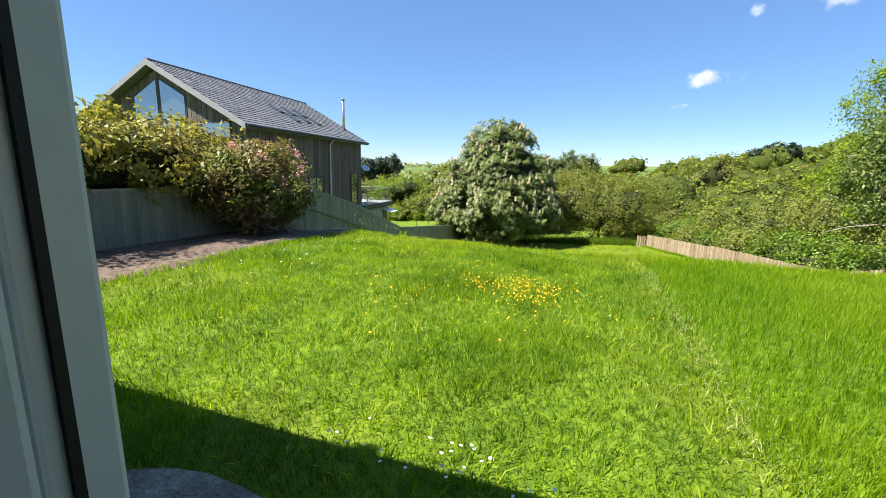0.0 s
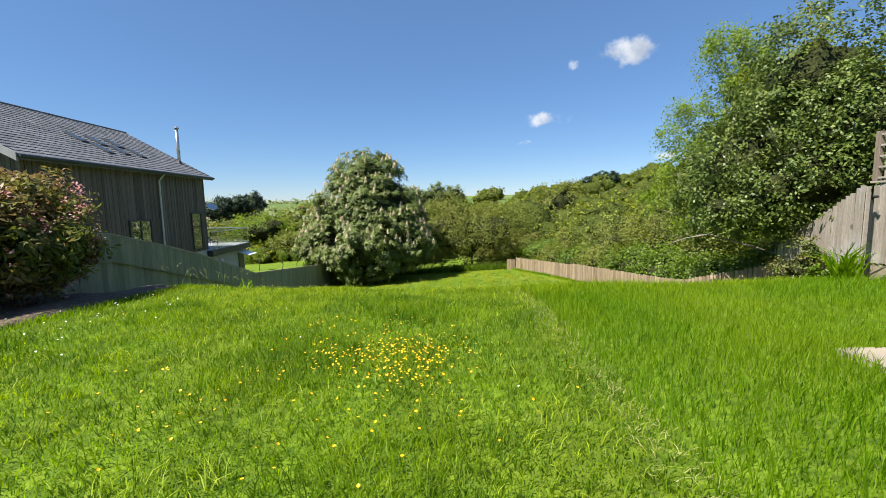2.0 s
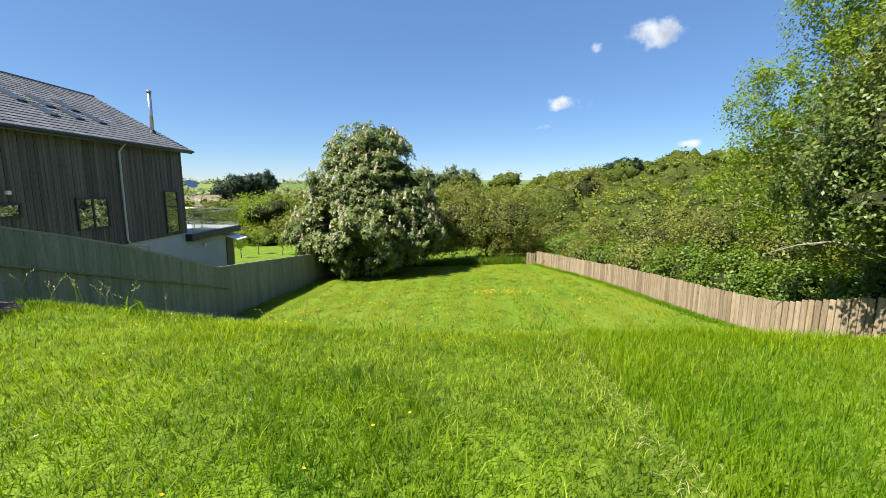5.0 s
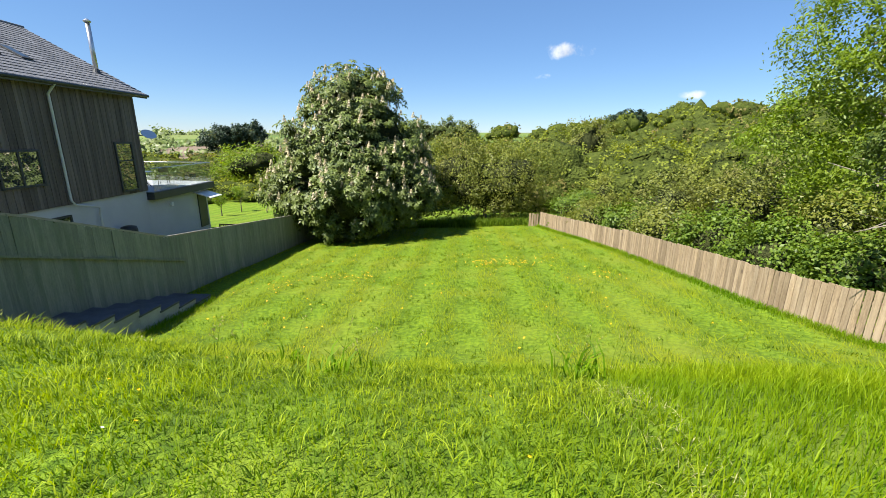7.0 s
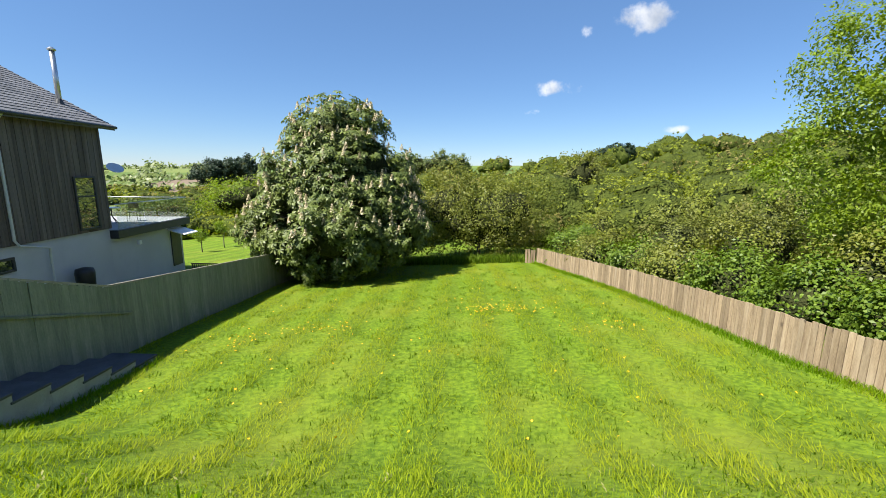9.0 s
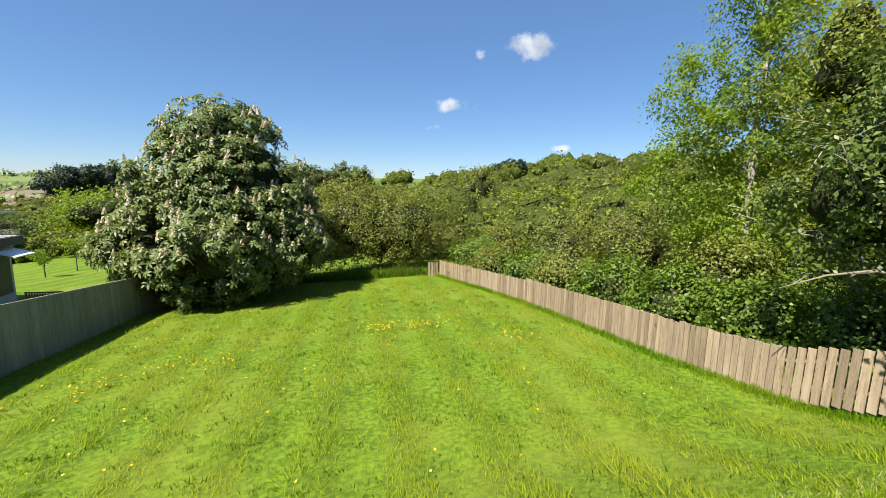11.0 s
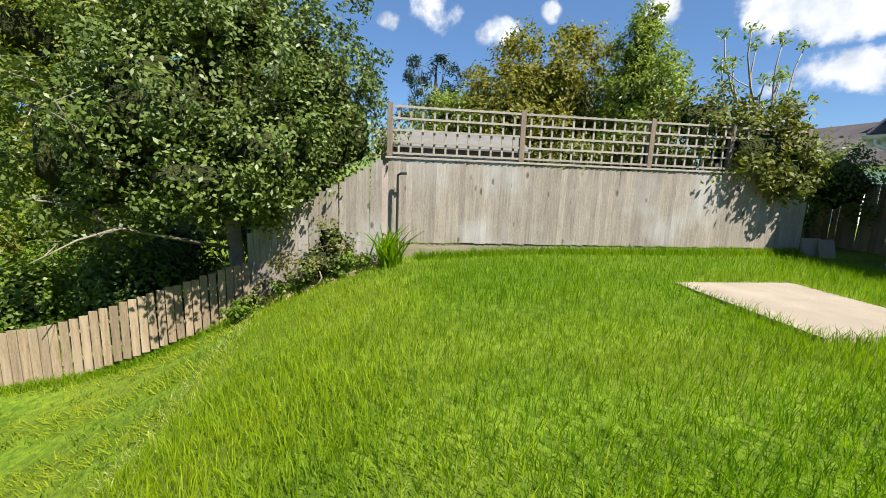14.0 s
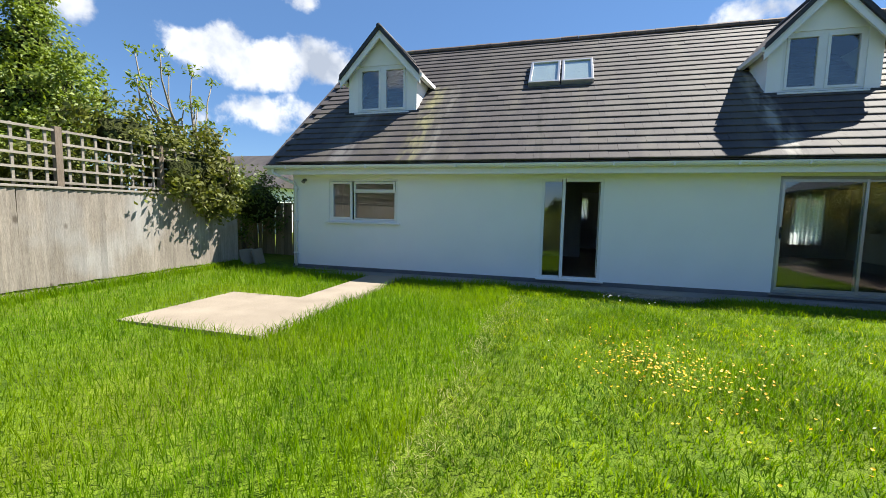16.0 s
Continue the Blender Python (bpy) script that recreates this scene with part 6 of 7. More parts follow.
def candelabra_tree(x, y):
    """A leggy tree: bare curved branches that end in leaf rosettes."""
    rng = np.random.default_rng(55)
    ob = thing("sparse_tree", x, y, 0, "leggy small tree with bare branches and leaf rosettes", "tree")
    part("trunk", tube(bmesh.new(), [(0, 0, -0.1), (0.03, 0.02, 1.2), (-0.05, 0.05, 2.6)], [0.06, 0.05, 0.035], 8), M_PALE_BRANCH, ob, smooth=True)
    tips = []
    for k in range(13):
        a, r, h = k * 2.4 + rng.normal() * 0.2, rng.uniform(0.35, 1.3), rng.uniform(3.1, 4.9)
        tip = Vector((0.55 * r * math.cos(a), r * math.sin(a), h))
        start = Vector((-0.03, 0.04, rng.uniform(1.7, 2.6)))
        elbow = start.lerp(tip, 0.55) + Vector((0.1 * math.cos(a), 0.16 * math.sin(a), -0.22))
        part("branch", tube(bmesh.new(), [start, start.lerp(elbow, 0.5), elbow, elbow.lerp(tip, 0.6) + Vector((0.03, 0.04, -0.04)), tip], [0.03, 0.026, 0.021, 0.015, 0.01], 6), M_PALE_BRANCH, ob, smooth=True)
        tips.append(tip)
        if k % 2:
            side = elbow + Vector((rng.normal() * 0.15, rng.normal() * 0.3, 0.3 + 0.2 * rng.random()))
            part("twig", tube(bmesh.new(), [elbow, elbow.lerp(side, 0.5) + Vector((0, 0, -0.05)), side], [0.015, 0.012, 0.008], 5), M_PALE_BRANCH, ob, smooth=True)
            tips.append(side)
    c = np.repeat(np.array(tips), 30, axis=0) + rng.normal(size=(len(tips) * 30, 3)) * np.array([0.09, 0.09, 0.06])
    mesh_part("crown", quads_mesh("crown", leaves(c, np.tile([0, 0, 1.0], (len(c), 1)), 0.12, 0.045, rng)), L_LIME, ob)


candelabra_tree(7.95, 1.05)
tree("scots_pine", (24, 6.2, 0), "distant dark pine showing above the trellis", "tree", [(0, 0, 6.4, 1.6, 1.6, 1.5), (0.2, 0, 4.8, 1.9, 1.9, 1.2)], 95, 60, 0.2, (0.26, 0.06), L_PINE, (0, 0, 7.4), 0.15, 16, 56, shell=0.3, core=0)

# ---- the wooded valley and far trees ----
L_FAR = leafy("far_green_leaf", (0.115, 0.15, 0.018), (0.205, 0.235, 0.03), 0.3, 0.7, 0.2, patch=0.5, patch_scale=0.1, patch_colour=(0.19, 0.22, 0.03))
L_FAR_OLIVE = leafy("far_olive_leaf", (0.15, 0.135, 0.04), (0.25, 0.215, 0.07), 0.3, 0.7, 0.2, patch=0.5, patch_scale=0.1, patch_colour=(0.20, 0.165, 0.07))
L_FAR_LIME = leafy("far_lime_leaf", (0.15, 0.175, 0.016), (0.27, 0.285, 0.03), 0.35, 0.7, 0.2, patch=0.4, patch_scale=0.1, patch_colour=(0.14, 0.2, 0.02))


# darker green lumps: shade between far leaves, put into the colour
M_FAR_SHADE = surface("far_crown_shade", (0.038, 0.055, 0.010), (0.095, 0.118, 0.022), 0.9, 5, 0.95, 1.0, dist=0.5, spec=0.1)


def far_woods():
    """Scrub and woodland beyond the garden: too many crowns to count."""
    rng = np.random.default_rng(77)
    out, mass = {0: [], 1: [], 2: []}, {0: [], 1: [], 2: [], 3: []}
    made = 0
    while made < 820:
        az = rng.uniform(-80, 62) if made < 600 else rng.uniform(12, 52) if made < 740 else rng.uniform(-34, -6)
        d = 24 + 230 * rng.random() ** 1.3 if made < 740 else rng.uniform(42, 110)
        x, y = -math.sin(radians(az)) * d, 8.5 + math.cos(radians(az)) * d
        if x < -9 and y < 44 or (-9 <= x < 8.5 and y < 36) or (x >= 8.5 and x < 12.5 and y < 27):
            continue
        if az > 12 and d < 50:
            continue
        # open fields on the far slopes
        if d > 110 and az > -6 and math.sin(x * 0.03 + 2) * math.sin(y * 0.025) > 0.25:
            continue
        z = ground_z(x, y)
        r = rng.uniform(1.6, 3.3) * (1 + d / 260)
        h = r * rng.uniform(0.75, 1.05) * (0.5 if az > 12 else 1)
        n = 1500 if d < 48 else 620 if d < 80 else 230
        size = 0.058 + d * 0.0033
        # a dome with lower shoulders round it
        bl = [(x, y, z + h * 0.75, r * 0.85, r * 0.85, h * 0.8)]
        turn = rng.uniform(0, 6.28)
        for k in range(4):
            a, q = turn + k * 1.57 + rng.normal() * 0.2, rng.uniform(0.45, 0.62)
            bl.append((x + math.cos(a) * r * 0.6, y + math.sin(a) * r * 0.6, z + h * rng.uniform(0.4, 0.75), r * q, r * q, h * q * 1.05))
        c, o, _ = crown_points(rng, bl, n // 5, 5, 0.045 * r, 0.95, bough=5, size=0.2, even=0.8)
        c[:, 2] = np.maximum(c[:, 2], z + 0.1)
        kind = int(rng.choice(3, p=(0.45, 0.27, 0.28)))
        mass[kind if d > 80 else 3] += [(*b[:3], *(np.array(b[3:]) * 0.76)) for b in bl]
        out[kind].append(leaves(c, o, size * 1.25, size, rng, outward=1.9))
        made += 1
    for k, (nm, mt, lb) in enumerate((("far_woodland", L_FAR, "green woodland filling the valley and far slopes"), ("far_scrub", L_FAR_OLIVE, "olive-brown scrub on the valley side"), ("far_thicket", L_FAR_LIME, "fresh yellow-green thicket on the valley side"))):
        wood = tagged(mesh_part(nm, quads_mesh(nm, np.concatenate(out[k])), mt), lb, "woodland", kind="stuff")
        tagged(mesh_part("inner_foliage", lumps_mesh("inner_foliage", mass[k], rng, 8, 5, 0.2), M_FAR_SHADE, wood, smooth=True), kind="stuff")
    tagged(mesh_part("twiggy_inside", lumps_mesh("twiggy_inside", mass[3], rng, 9, 5, 0.16), M_FAR_SHADE, wood, smooth=True), kind="stuff")


far_woods()


def far_tree(name, az, d, top, r, mat, label, seed, squash=1.0, leaf=0.24):
    x, y = -math.sin(radians(az)) * d, 8.5 + math.cos(radians(az)) * d
    z = ground_z(x, y)
    h = top - z
    tree(name, (x, y, z), label, "tree", [(0, 0, h * 0.62, r, r, h * 0.38 * squash), (r * 0.35, 0, h * 0.72, r * 0.7, r * 0.7, h * 0.28), (-r * 0.4, 0.3, h * 0.55, r * 0.75, r * 0.75, h * 0.3)], 150, 26, r * 0.11, (leaf * 1.15, leaf * 0.7), mat, (0, 0, h * 0.6), r * 0.06, 6, seed, shell=0.6)


far_tree("oak_tree", -15.6, 52, 4.0, 3.2, L_THICKET, "lone rounded green oak beyond the scrub", 91)
far_tree("oak_tree", 28.5, 60, 0.4, 4.5, L_ASH, "bright yellow-green oak below the terrace", 92)
far_tree("oak_tree", 37.5, 55, -1.6, 4.0, L_DARK, "dark broad tree below the rendered wing", 93)
far_tree("oak_tree", 24.0, 50, -1.8, 3.6, L_THICKET, "green tree beyond the far lawn", 98)
for i, (az, top) in enumerate(((27.6, 5.6), (29.6, 5.2), (31.4, 4.6))):
    far_tree("pine_tree", az, 150, top, 4.6, L_PINE, "dark pine in a far clump on the skyline", 94 + i, leaf=0.5)
for i, (az, top) in enumerate(((-20.0, 12.6), (-21.2, 12.2), (-18.9, 11.2))):
    far_tree("pine_tree", az, 170, top, 3.6, L_PINE, "dark pine standing on the far ridge", 101 + i, leaf=0.5)
for i, (az, top) in enumerate(((3.0, 8.4), (0.5, 8.0), (6.0, 7.6))):
    far_tree("oak_tree", az, 150, top, 5.0, L_CHESTNUT, "dark green tree on the far skyline", 105 + i, leaf=0.5)

# young trees and a slatted bench on the lawn beyond the boundary fence
for i, (az, d, h) in enumerate(((33.5, 36, 1.9), (31.0, 39, 2.6), (28.0, 37, 2.0), (25.5, 41, 1.6))):
    x, y = -math.sin(radians(az)) * d, 8.5 + math.cos(radians(az)) * d
    tree("young_tree", (x, y, ground_z(x, y)), "young staked tree on the neighbouring lawn", "tree", [(0, 0, h * 0.7, 0.5, 0.5, h * 0.32)], 40, 22, 0.12, (0.12, 0.06), L_ASH, (0, 0, h * 0.8), 0.04, 5, 120 + i, shell=0.3, group="young trees on the next lawn", core=0)
M_BENCH = surface("dark_bench_wood", (0.07, 0.05, 0.035), (0.15, 0.11, 0.08), 6, 40, 0.8, 0.3, stretch=(1, 5, 5))
bench = thing("garden_bench", -12.3, 26.6, ground_z(-12.3, 26.6), "dark brown slatted wooden bench on the neighbouring lawn", "bench")
bench.scale = (0.7, 0.8, 0.72)
for i in range(5):
    part("seat_slat", box(-0.9, -0.25 + i * 0.1, 0.42, 0.9, -0.17 + i * 0.1, 0.45, 0.004), M_BENCH, bench)
for i in range(14):
    part("back_slat", box(-0.88 + i * 0.13, 0.24, 0.5, -0.82 + i * 0.13, 0.27, 0.95, 0.004), M_BENCH, bench)
part("top_rail", box(-0.92, 0.23, 0.95, 0.92, 0.28, 1.02, 0.006), M_BENCH, bench)
for sx in (-0.86, 0.86):
    for sy in (-0.22, 0.25):
        part("leg", box(sx - 0.035, sy - 0.035, -0.05, sx + 0.035, sy + 0.035, 0.95 if sy > 0 else 0.62, 0.005), M_BENCH, bench)


def hedgerows():
    """Field hedges over the far slopes, as lines of small clumps."""
    rng = np.random.default_rng(83)
    q = []
    for az0, d0, az1, d1 in ((8, 150, 60, 170), (10, 210, 58, 190), (12, 280, 55, 300), (18, 360, 60, 330), (24, 150, 30, 330), (38, 160, 36, 340), (48, 150, 47, 330), (8, 430, 60, 450), (2, 240, 14, 150), (30, 430, 33, 330), (44, 450, 42, 300)):
        n = 110
        f = np.linspace(0, 1, n)
        a, d = np.radians(az0 + (az1 - az0) * f), d0 + (d1 - d0) * f + rng.normal(size=n) * 1.2
        x, y = -np.sin(a) * d, 8.5 + np.cos(a) * d
        h = rng.uniform(1.2, 2.6, n) * (1 + 1.2 * (rng.random(n) < 0.08))
        c = np.repeat(np.stack([x, y, land(x, y) + h * 0.5], 1), 9, axis=0) + rng.normal(size=(n * 9, 3)) * np.repeat(np.stack([h * 0.8, h * 0.8, h * 0.4], 1), 9, axis=0)
        q.append(leaves(c, np.tile([0.0, -0.6, 0.5], (n * 9, 1)), 1.9, 1.3, rng, outward=1.5))
    tagged(mesh_part("far_hedgerows", quads_mesh("far_hedgerows", np.concatenate(q)), L_CHESTNUT), "dark hedgerows dividing the far fields", "hedge", kind="stuff")


hedgerows()

# ---- grass, flowers and weeds ----
def strips_mesh(name, v):
    """Blades of six corners (two quads each) from an array (n, 6, 3): foot, bend and tip."""
    n = len(v)
    me = bpy.data.meshes.new(name)
    me.vertices.add(n * 6)
    me.vertices.foreach_set("co", np.ascontiguousarray(v, dtype=np.float32).ravel())
    base = np.arange(n)[:, None] * 6
    idx = (base + np.array([[0, 1, 2, 3, 3, 2, 4, 5]])).astype(np.int32)
    me.loops.add(n * 8)
    me.loops.foreach_set("vertex_index", idx.ravel())
    me.polygons.add(n * 2)
    me.polygons.foreach_set("loop_start", np.arange(0, n * 8, 4, dtype=np.int32))
    me.update(calc_edges=True)
    return me


def blades(rng, xy, z, height, width, lean, heading=None):
    n = len(xy)
    a = rng.uniform(0, 2 * np.pi, n) if heading is None else heading + rng.normal(size=n) * 0.7
    d = np.stack([np.cos(a), np.sin(a), np.zeros(n)], 1)
    b = rng.uniform(0, 2 * np.pi, n)
    s = np.stack([np.cos(b), np.sin(b), np.zeros(n)], 1)
    h = (height * rng.uniform(0.5, 1.35, n))[:, None]
    w = (width * rng.uniform(0.7, 1.3, n))[:, None]
    l = (lean * rng.uniform(0.3, 1.5, n))[:, None]
    foot = np.column_stack([xy, z - 0.01])
    up = np.array([0, 0, 1.0])
    mid = foot + up * h * 0.6 + d * h * l * 0.35
    tip = foot + up * h * (1 - 0.25 * np.minimum(l, 1.5)) + d * h * l
    return np.stack([foot - s * w / 2, foot + s * w / 2, mid + s * w * 0.42, mid - s * w * 0.42, tip + s * w * 0.08, tip - s * w * 0.08], 1)


G_MOWN = leafy("mown_grass", (0.085, 0.175, 0.003), (0.255, 0.37, 0.010), 0.55, 0.6, 0.2, patch=0.85, patch_scale=1.3, patch_colour=(0.05, 0.13, 0.003))
G_LONG = leafy("long_grass", (0.08, 0.18, 0.002), (0.18, 0.31, 0.004), 0.56, 0.55, 0.22, patch=0.7, patch_scale=0.45, patch_colour=(0.22, 0.31, 0.007))
G_LOWER = leafy("lower_lawn_grass", (0.10, 0.17, 0.004), (0.32, 0.385, 0.016), 0.5, 0.65, 0.15, patch=0.65, patch_scale=0.5, patch_colour=(0.31, 0.34, 0.022))
G_BROW = leafy("short_brow_grass", (0.16, 0.24, 0.005), (0.39, 0.46, 0.018), 0.5, 0.6, 0.2, patch=0.7, patch_scale=0.9, patch_colour=(0.11, 0.20, 0.005))
G_LONG_PALE = leafy("pale_long_grass", (0.16, 0.24, 0.003), (0.34, 0.43, 0.008), 0.5, 0.55, 0.22, patch=0.7, patch_scale=0.6, patch_colour=(0.13, 0.24, 0.005))
G_TUFT = leafy("coarse_grass", (0.06, 0.12, 0.006), (0.17, 0.25, 0.015), 0.4, 0.6, 0.2)
G_PALE = leafy("pale_coarse_grass", (0.20, 0.29, 0.012), (0.38, 0.46, 0.03), 0.5, 0.55, 0.25)
G_STRAW = leafy("dry_clippings", (0.22, 0.26, 0.06), (0.42, 0.40, 0.16), 0.3, 0.6, 0.3)
rng = np.random.default_rng(61)


def off_paving(xy):
    x, y = xy[:, 0], xy[:, 1]
    on = ((x > 2.97) & (x < 4.9) & (y > 3.16) & (y < 4.9)) | ((x > 3.0) & (x < 3.68) & (y > 0.6) & (y < 3.3)) | (y < 0.72)
    patch = (np.abs(x + 1.75) < 0.8 * np.sqrt(np.clip(1 - ((y - 0.78) / 0.34) ** 2, 0, 1)))
    return xy[~(on | patch)]


def mow_side(x, y):
    """True where the grass is left long: east of the mown strip on the terrace, and on the bank's upper part there."""
    return (x > 0.72 + 0.05 * np.sin(y * 2.1)) & (y < 10.9 + 0.08 * np.sin(x * 3) - 0.9 * np.clip(1.7 - x, 0, 1))


def thin(xy, keep):
    return xy[rng.random(len(xy)) < keep]


def long_or_short(xy):
    side = mow_side(xy[:, 0], xy[:, 1])
    return xy[~side], xy[side]


xy = np.column_stack([rng.uniform(-6.0, 6.97, 330000), rng.uniform(0.7, 13.2, 330000)])
near = np.exp(-((xy[:, 0] + 0.2) / 5.0) ** 2)
xy = off_paving(thin(xy, 0.28 + 0.62 * near))
m, l = long_or_short(xy)
m = thin(m, 1 - 0.97 * smooth01((m[:, 1] - 9.2) / 3.8))
hm = (0.07 + 0.05 * (np.sin(m[:, 0] * 1.9 + np.sin(m[:, 1])) * np.sin(m[:, 1] * 1.6) > 0.35)) * (1 - 0.45 * smooth01((m[:, 1] - 7.2) / 3))
brow = m[:, 1] + 0.5 * np.sin(m[:, 0] * 1.3) + rng.normal(size=len(m)) * 0.5 > 7.9
hl = 0.115 + 0.045 * (np.sin(l[:, 0] * 1.3 + 1) * np.sin(l[:, 1] * 1.1) > 0.2)
# long grass past this uneven line only takes a paler colour
worn = l[:, 1] + 0.4 * np.sin(l[:, 0] * 1.7) - 0.25 * np.clip(l[:, 0] - 3, 0, 5) + rng.normal(size=len(l)) * 0.5 > 8.2
for sel, mat, label in ((~brow, G_MOWN, "roughly mown yellow-green grass on the terrace"), (brow, G_BROW, "short pale grass on the brow of the bank")):
    tagged(mesh_part("mown_grass", strips_mesh("mown_grass", blades(rng, m[sel], land(m[sel, 0], m[sel, 1]), hm[sel], 0.0068, 0.7)), mat), label, "grass", kind="stuff")
for sel, mat, label in ((~worn, G_LONG, "long lush green grass on terrace and bank"), (worn, G_LONG_PALE, "long pale yellow-green grass on the bank")):
    tagged(mesh_part("long_grass", strips_mesh("long_grass", blades(rng, l[sel], land(l[sel, 0], l[sel, 1]), hl[sel], 0.0060, 0.42)), mat), label, "grass", kind="stuff")
xy = np.column_stack([rng.uniform(-8.05, 7.6, 150000), 9.0 + 21.5 * rng.random(150000) ** 1.2])
limit = np.interp(xy[:, 1], [11.2, 13.9, 15.6, 17.4, 21.9, 29.3, 31], [7.1, 6.4, 6.0, 5.9, 5.4, 3.7, 3.4])
steps_at = (xy[:, 0] < -7.0) & (xy[:, 1] < 16.6)
xy = xy[(xy[:, 0] < limit) & ~steps_at & ~mow_side(xy[:, 0], xy[:, 1])]
xy = thin(xy, smooth01((xy[:, 1] - 9.0) / 3.0))
band = np.where(np.sin(xy[:, 0] * np.pi / 0.6) > 0, np.pi / 2, -np.pi / 2)
tall_ = 0.045 + 0.03 * (band > 0) + 0.05 * (np.sin(xy[:, 0] * 2.3 + 1.4 * np.sin(xy[:, 1] * 1.1)) * np.sin(xy[:, 1] * 2.6 + np.sin(xy[:, 0] * 3.1)) > 0.62)
v = blades(rng, xy, land(xy[:, 0], xy[:, 1]), tall_, 0.014, 1.2, band)
tagged(mesh_part("lower_lawn_grass", quads_mesh("lower_lawn_grass", v[:, [0, 1, 4, 5]]), G_LOWER), "striped mown grass of the lower lawn", "grass", kind="stuff")
# coarse tussocks in the mown terrace grass, combed one way each
cen = np.column_stack([rng.uniform(-5.6, 0.7, 1900), rng.uniform(1.2, 10.2, 1900)])
tf = np.repeat(cen, 13, axis=0) + rng.normal(size=(len(cen) * 13, 2)) * np.repeat(rng.uniform(0.03, 0.11, (len(cen), 1)), 13, axis=0)
comb_ = np.repeat(rng.uniform(0, 6.28, len(cen)), 13)
v = blades(rng, tf, land(tf[:, 0], tf[:, 1]), np.repeat(rng.uniform(0.06, 0.115, len(cen)), 13), 0.007, 0.9, comb_)
half_ = np.repeat(rng.random(len(cen)) < 0.55, 13)
tagged(mesh_part("grass_tussocks", strips_mesh("grass_tussocks", v[half_]), G_TUFT), "darker coarse tussocks in the terrace lawn", "grass", kind="stuff")
tagged(mesh_part("grass_tussocks", strips_mesh("grass_tussocks", v[~half_]), G_PALE), "pale yellow-green tussocks in the terrace lawn", "grass", kind="stuff")
# darker tufts that the mower missed
cen = np.column_stack([rng.uniform(-6.8, 6.2, 1500), 9.3 + 19 * rng.random(1500) ** 1.3])
cen = cen[~mow_side(cen[:, 0], cen[:, 1]) & (cen[:, 0] < np.interp(cen[:, 1], [11.2, 15, 30], [7.0, 5.8, 3.0]))]
tf = np.repeat(cen, 12, axis=0) + rng.normal(size=(len(cen) * 12, 2)) * np.repeat(rng.uniform(0.03, 0.12, (len(cen), 1)), 12, axis=0)
tagged(mesh_part("grass_tufts", strips_mesh("grass_tufts", blades(rng, tf, land(tf[:, 0], tf[:, 1]), 0.085, 0.012, 0.7)), G_TUFT), "darker tufts of coarse grass on the lower lawn", "grass", kind="stuff")
# dry clippings along the mowing lines
n = 3200
t = rng.random(n)
ln = np.where(t[:, None] < 0.6, np.column_stack([0.70 + rng.normal(size=n) * 0.12, rng.uniform(1.8, 9.5, n)]), np.column_stack([rng.uniform(1.2, 6.6, n), 10.95 + rng.normal(size=n) * 0.16]))
tagged(mesh_part("grass_clippings", strips_mesh("grass_clippings", blades(rng, ln, land(ln[:, 0], ln[:, 1]) + 0.02, 0.045, 0.005, 1.6)), G_STRAW), "pale dry clippings along the mowing line", "grass", kind="stuff")
# rank grass and weeds at the fence feet and the lawn's end
def fringe(pts, h, w, mat, label, name):
    pts = np.array(pts)
    tagged(mesh_part(name, strips_mesh(name, blades(rng, pts, land(pts[:, 0], pts[:, 1]), h, w, 0.5)), mat), label, "grass", kind="stuff")


f = rng.random(9000)
lx = np.interp(f * 19, np.cumsum([0, 7.6, 4.5, 1.8, 1.8, 2.8]), [p[0] for p in LOW])
ly = np.interp(f * 19, np.cumsum([0, 7.6, 4.5, 1.8, 1.8, 2.8]), [p[1] for p in LOW])
fringe(np.column_stack([lx - np.abs(rng.normal(size=9000)) * 0.13 - 0.04, ly]), 0.13, 0.011, G_LONG, "uncut grass along the low brown fence", "fringe_grass")
fringe(np.column_stack([6.95 - np.abs(rng.normal(size=5000)) * 0.1, rng.uniform(0.8, 8.4, 5000)]), 0.15, 0.009, G_LONG, "uncut grass along the tall grey fence", "fringe_grass")
fringe(np.column_stack([rng.uniform(-8, 3.3, 7000), 29.6 + np.abs(rng.normal(size=7000)) * 0.8]), 0.45, 0.02, G_TUFT, "tall rank grass under the bushes", "rank_grass")
fringe(np.column_stack([-5.9 + rng.normal(size=2600) * 0.1, rng.uniform(0.9, 9.6, 2600)]), 0.10, 0.009, G_MOWN, "ragged grass edge of the bark bed", "fringe_grass")
fringe(np.column_stack([-7.0 + rng.normal(size=2500) * 0.12, rng.uniform(10.0, 16.5, 2500)]), 0.13, 0.01, G_LONG, "rank grass beside the steps", "fringe_grass")


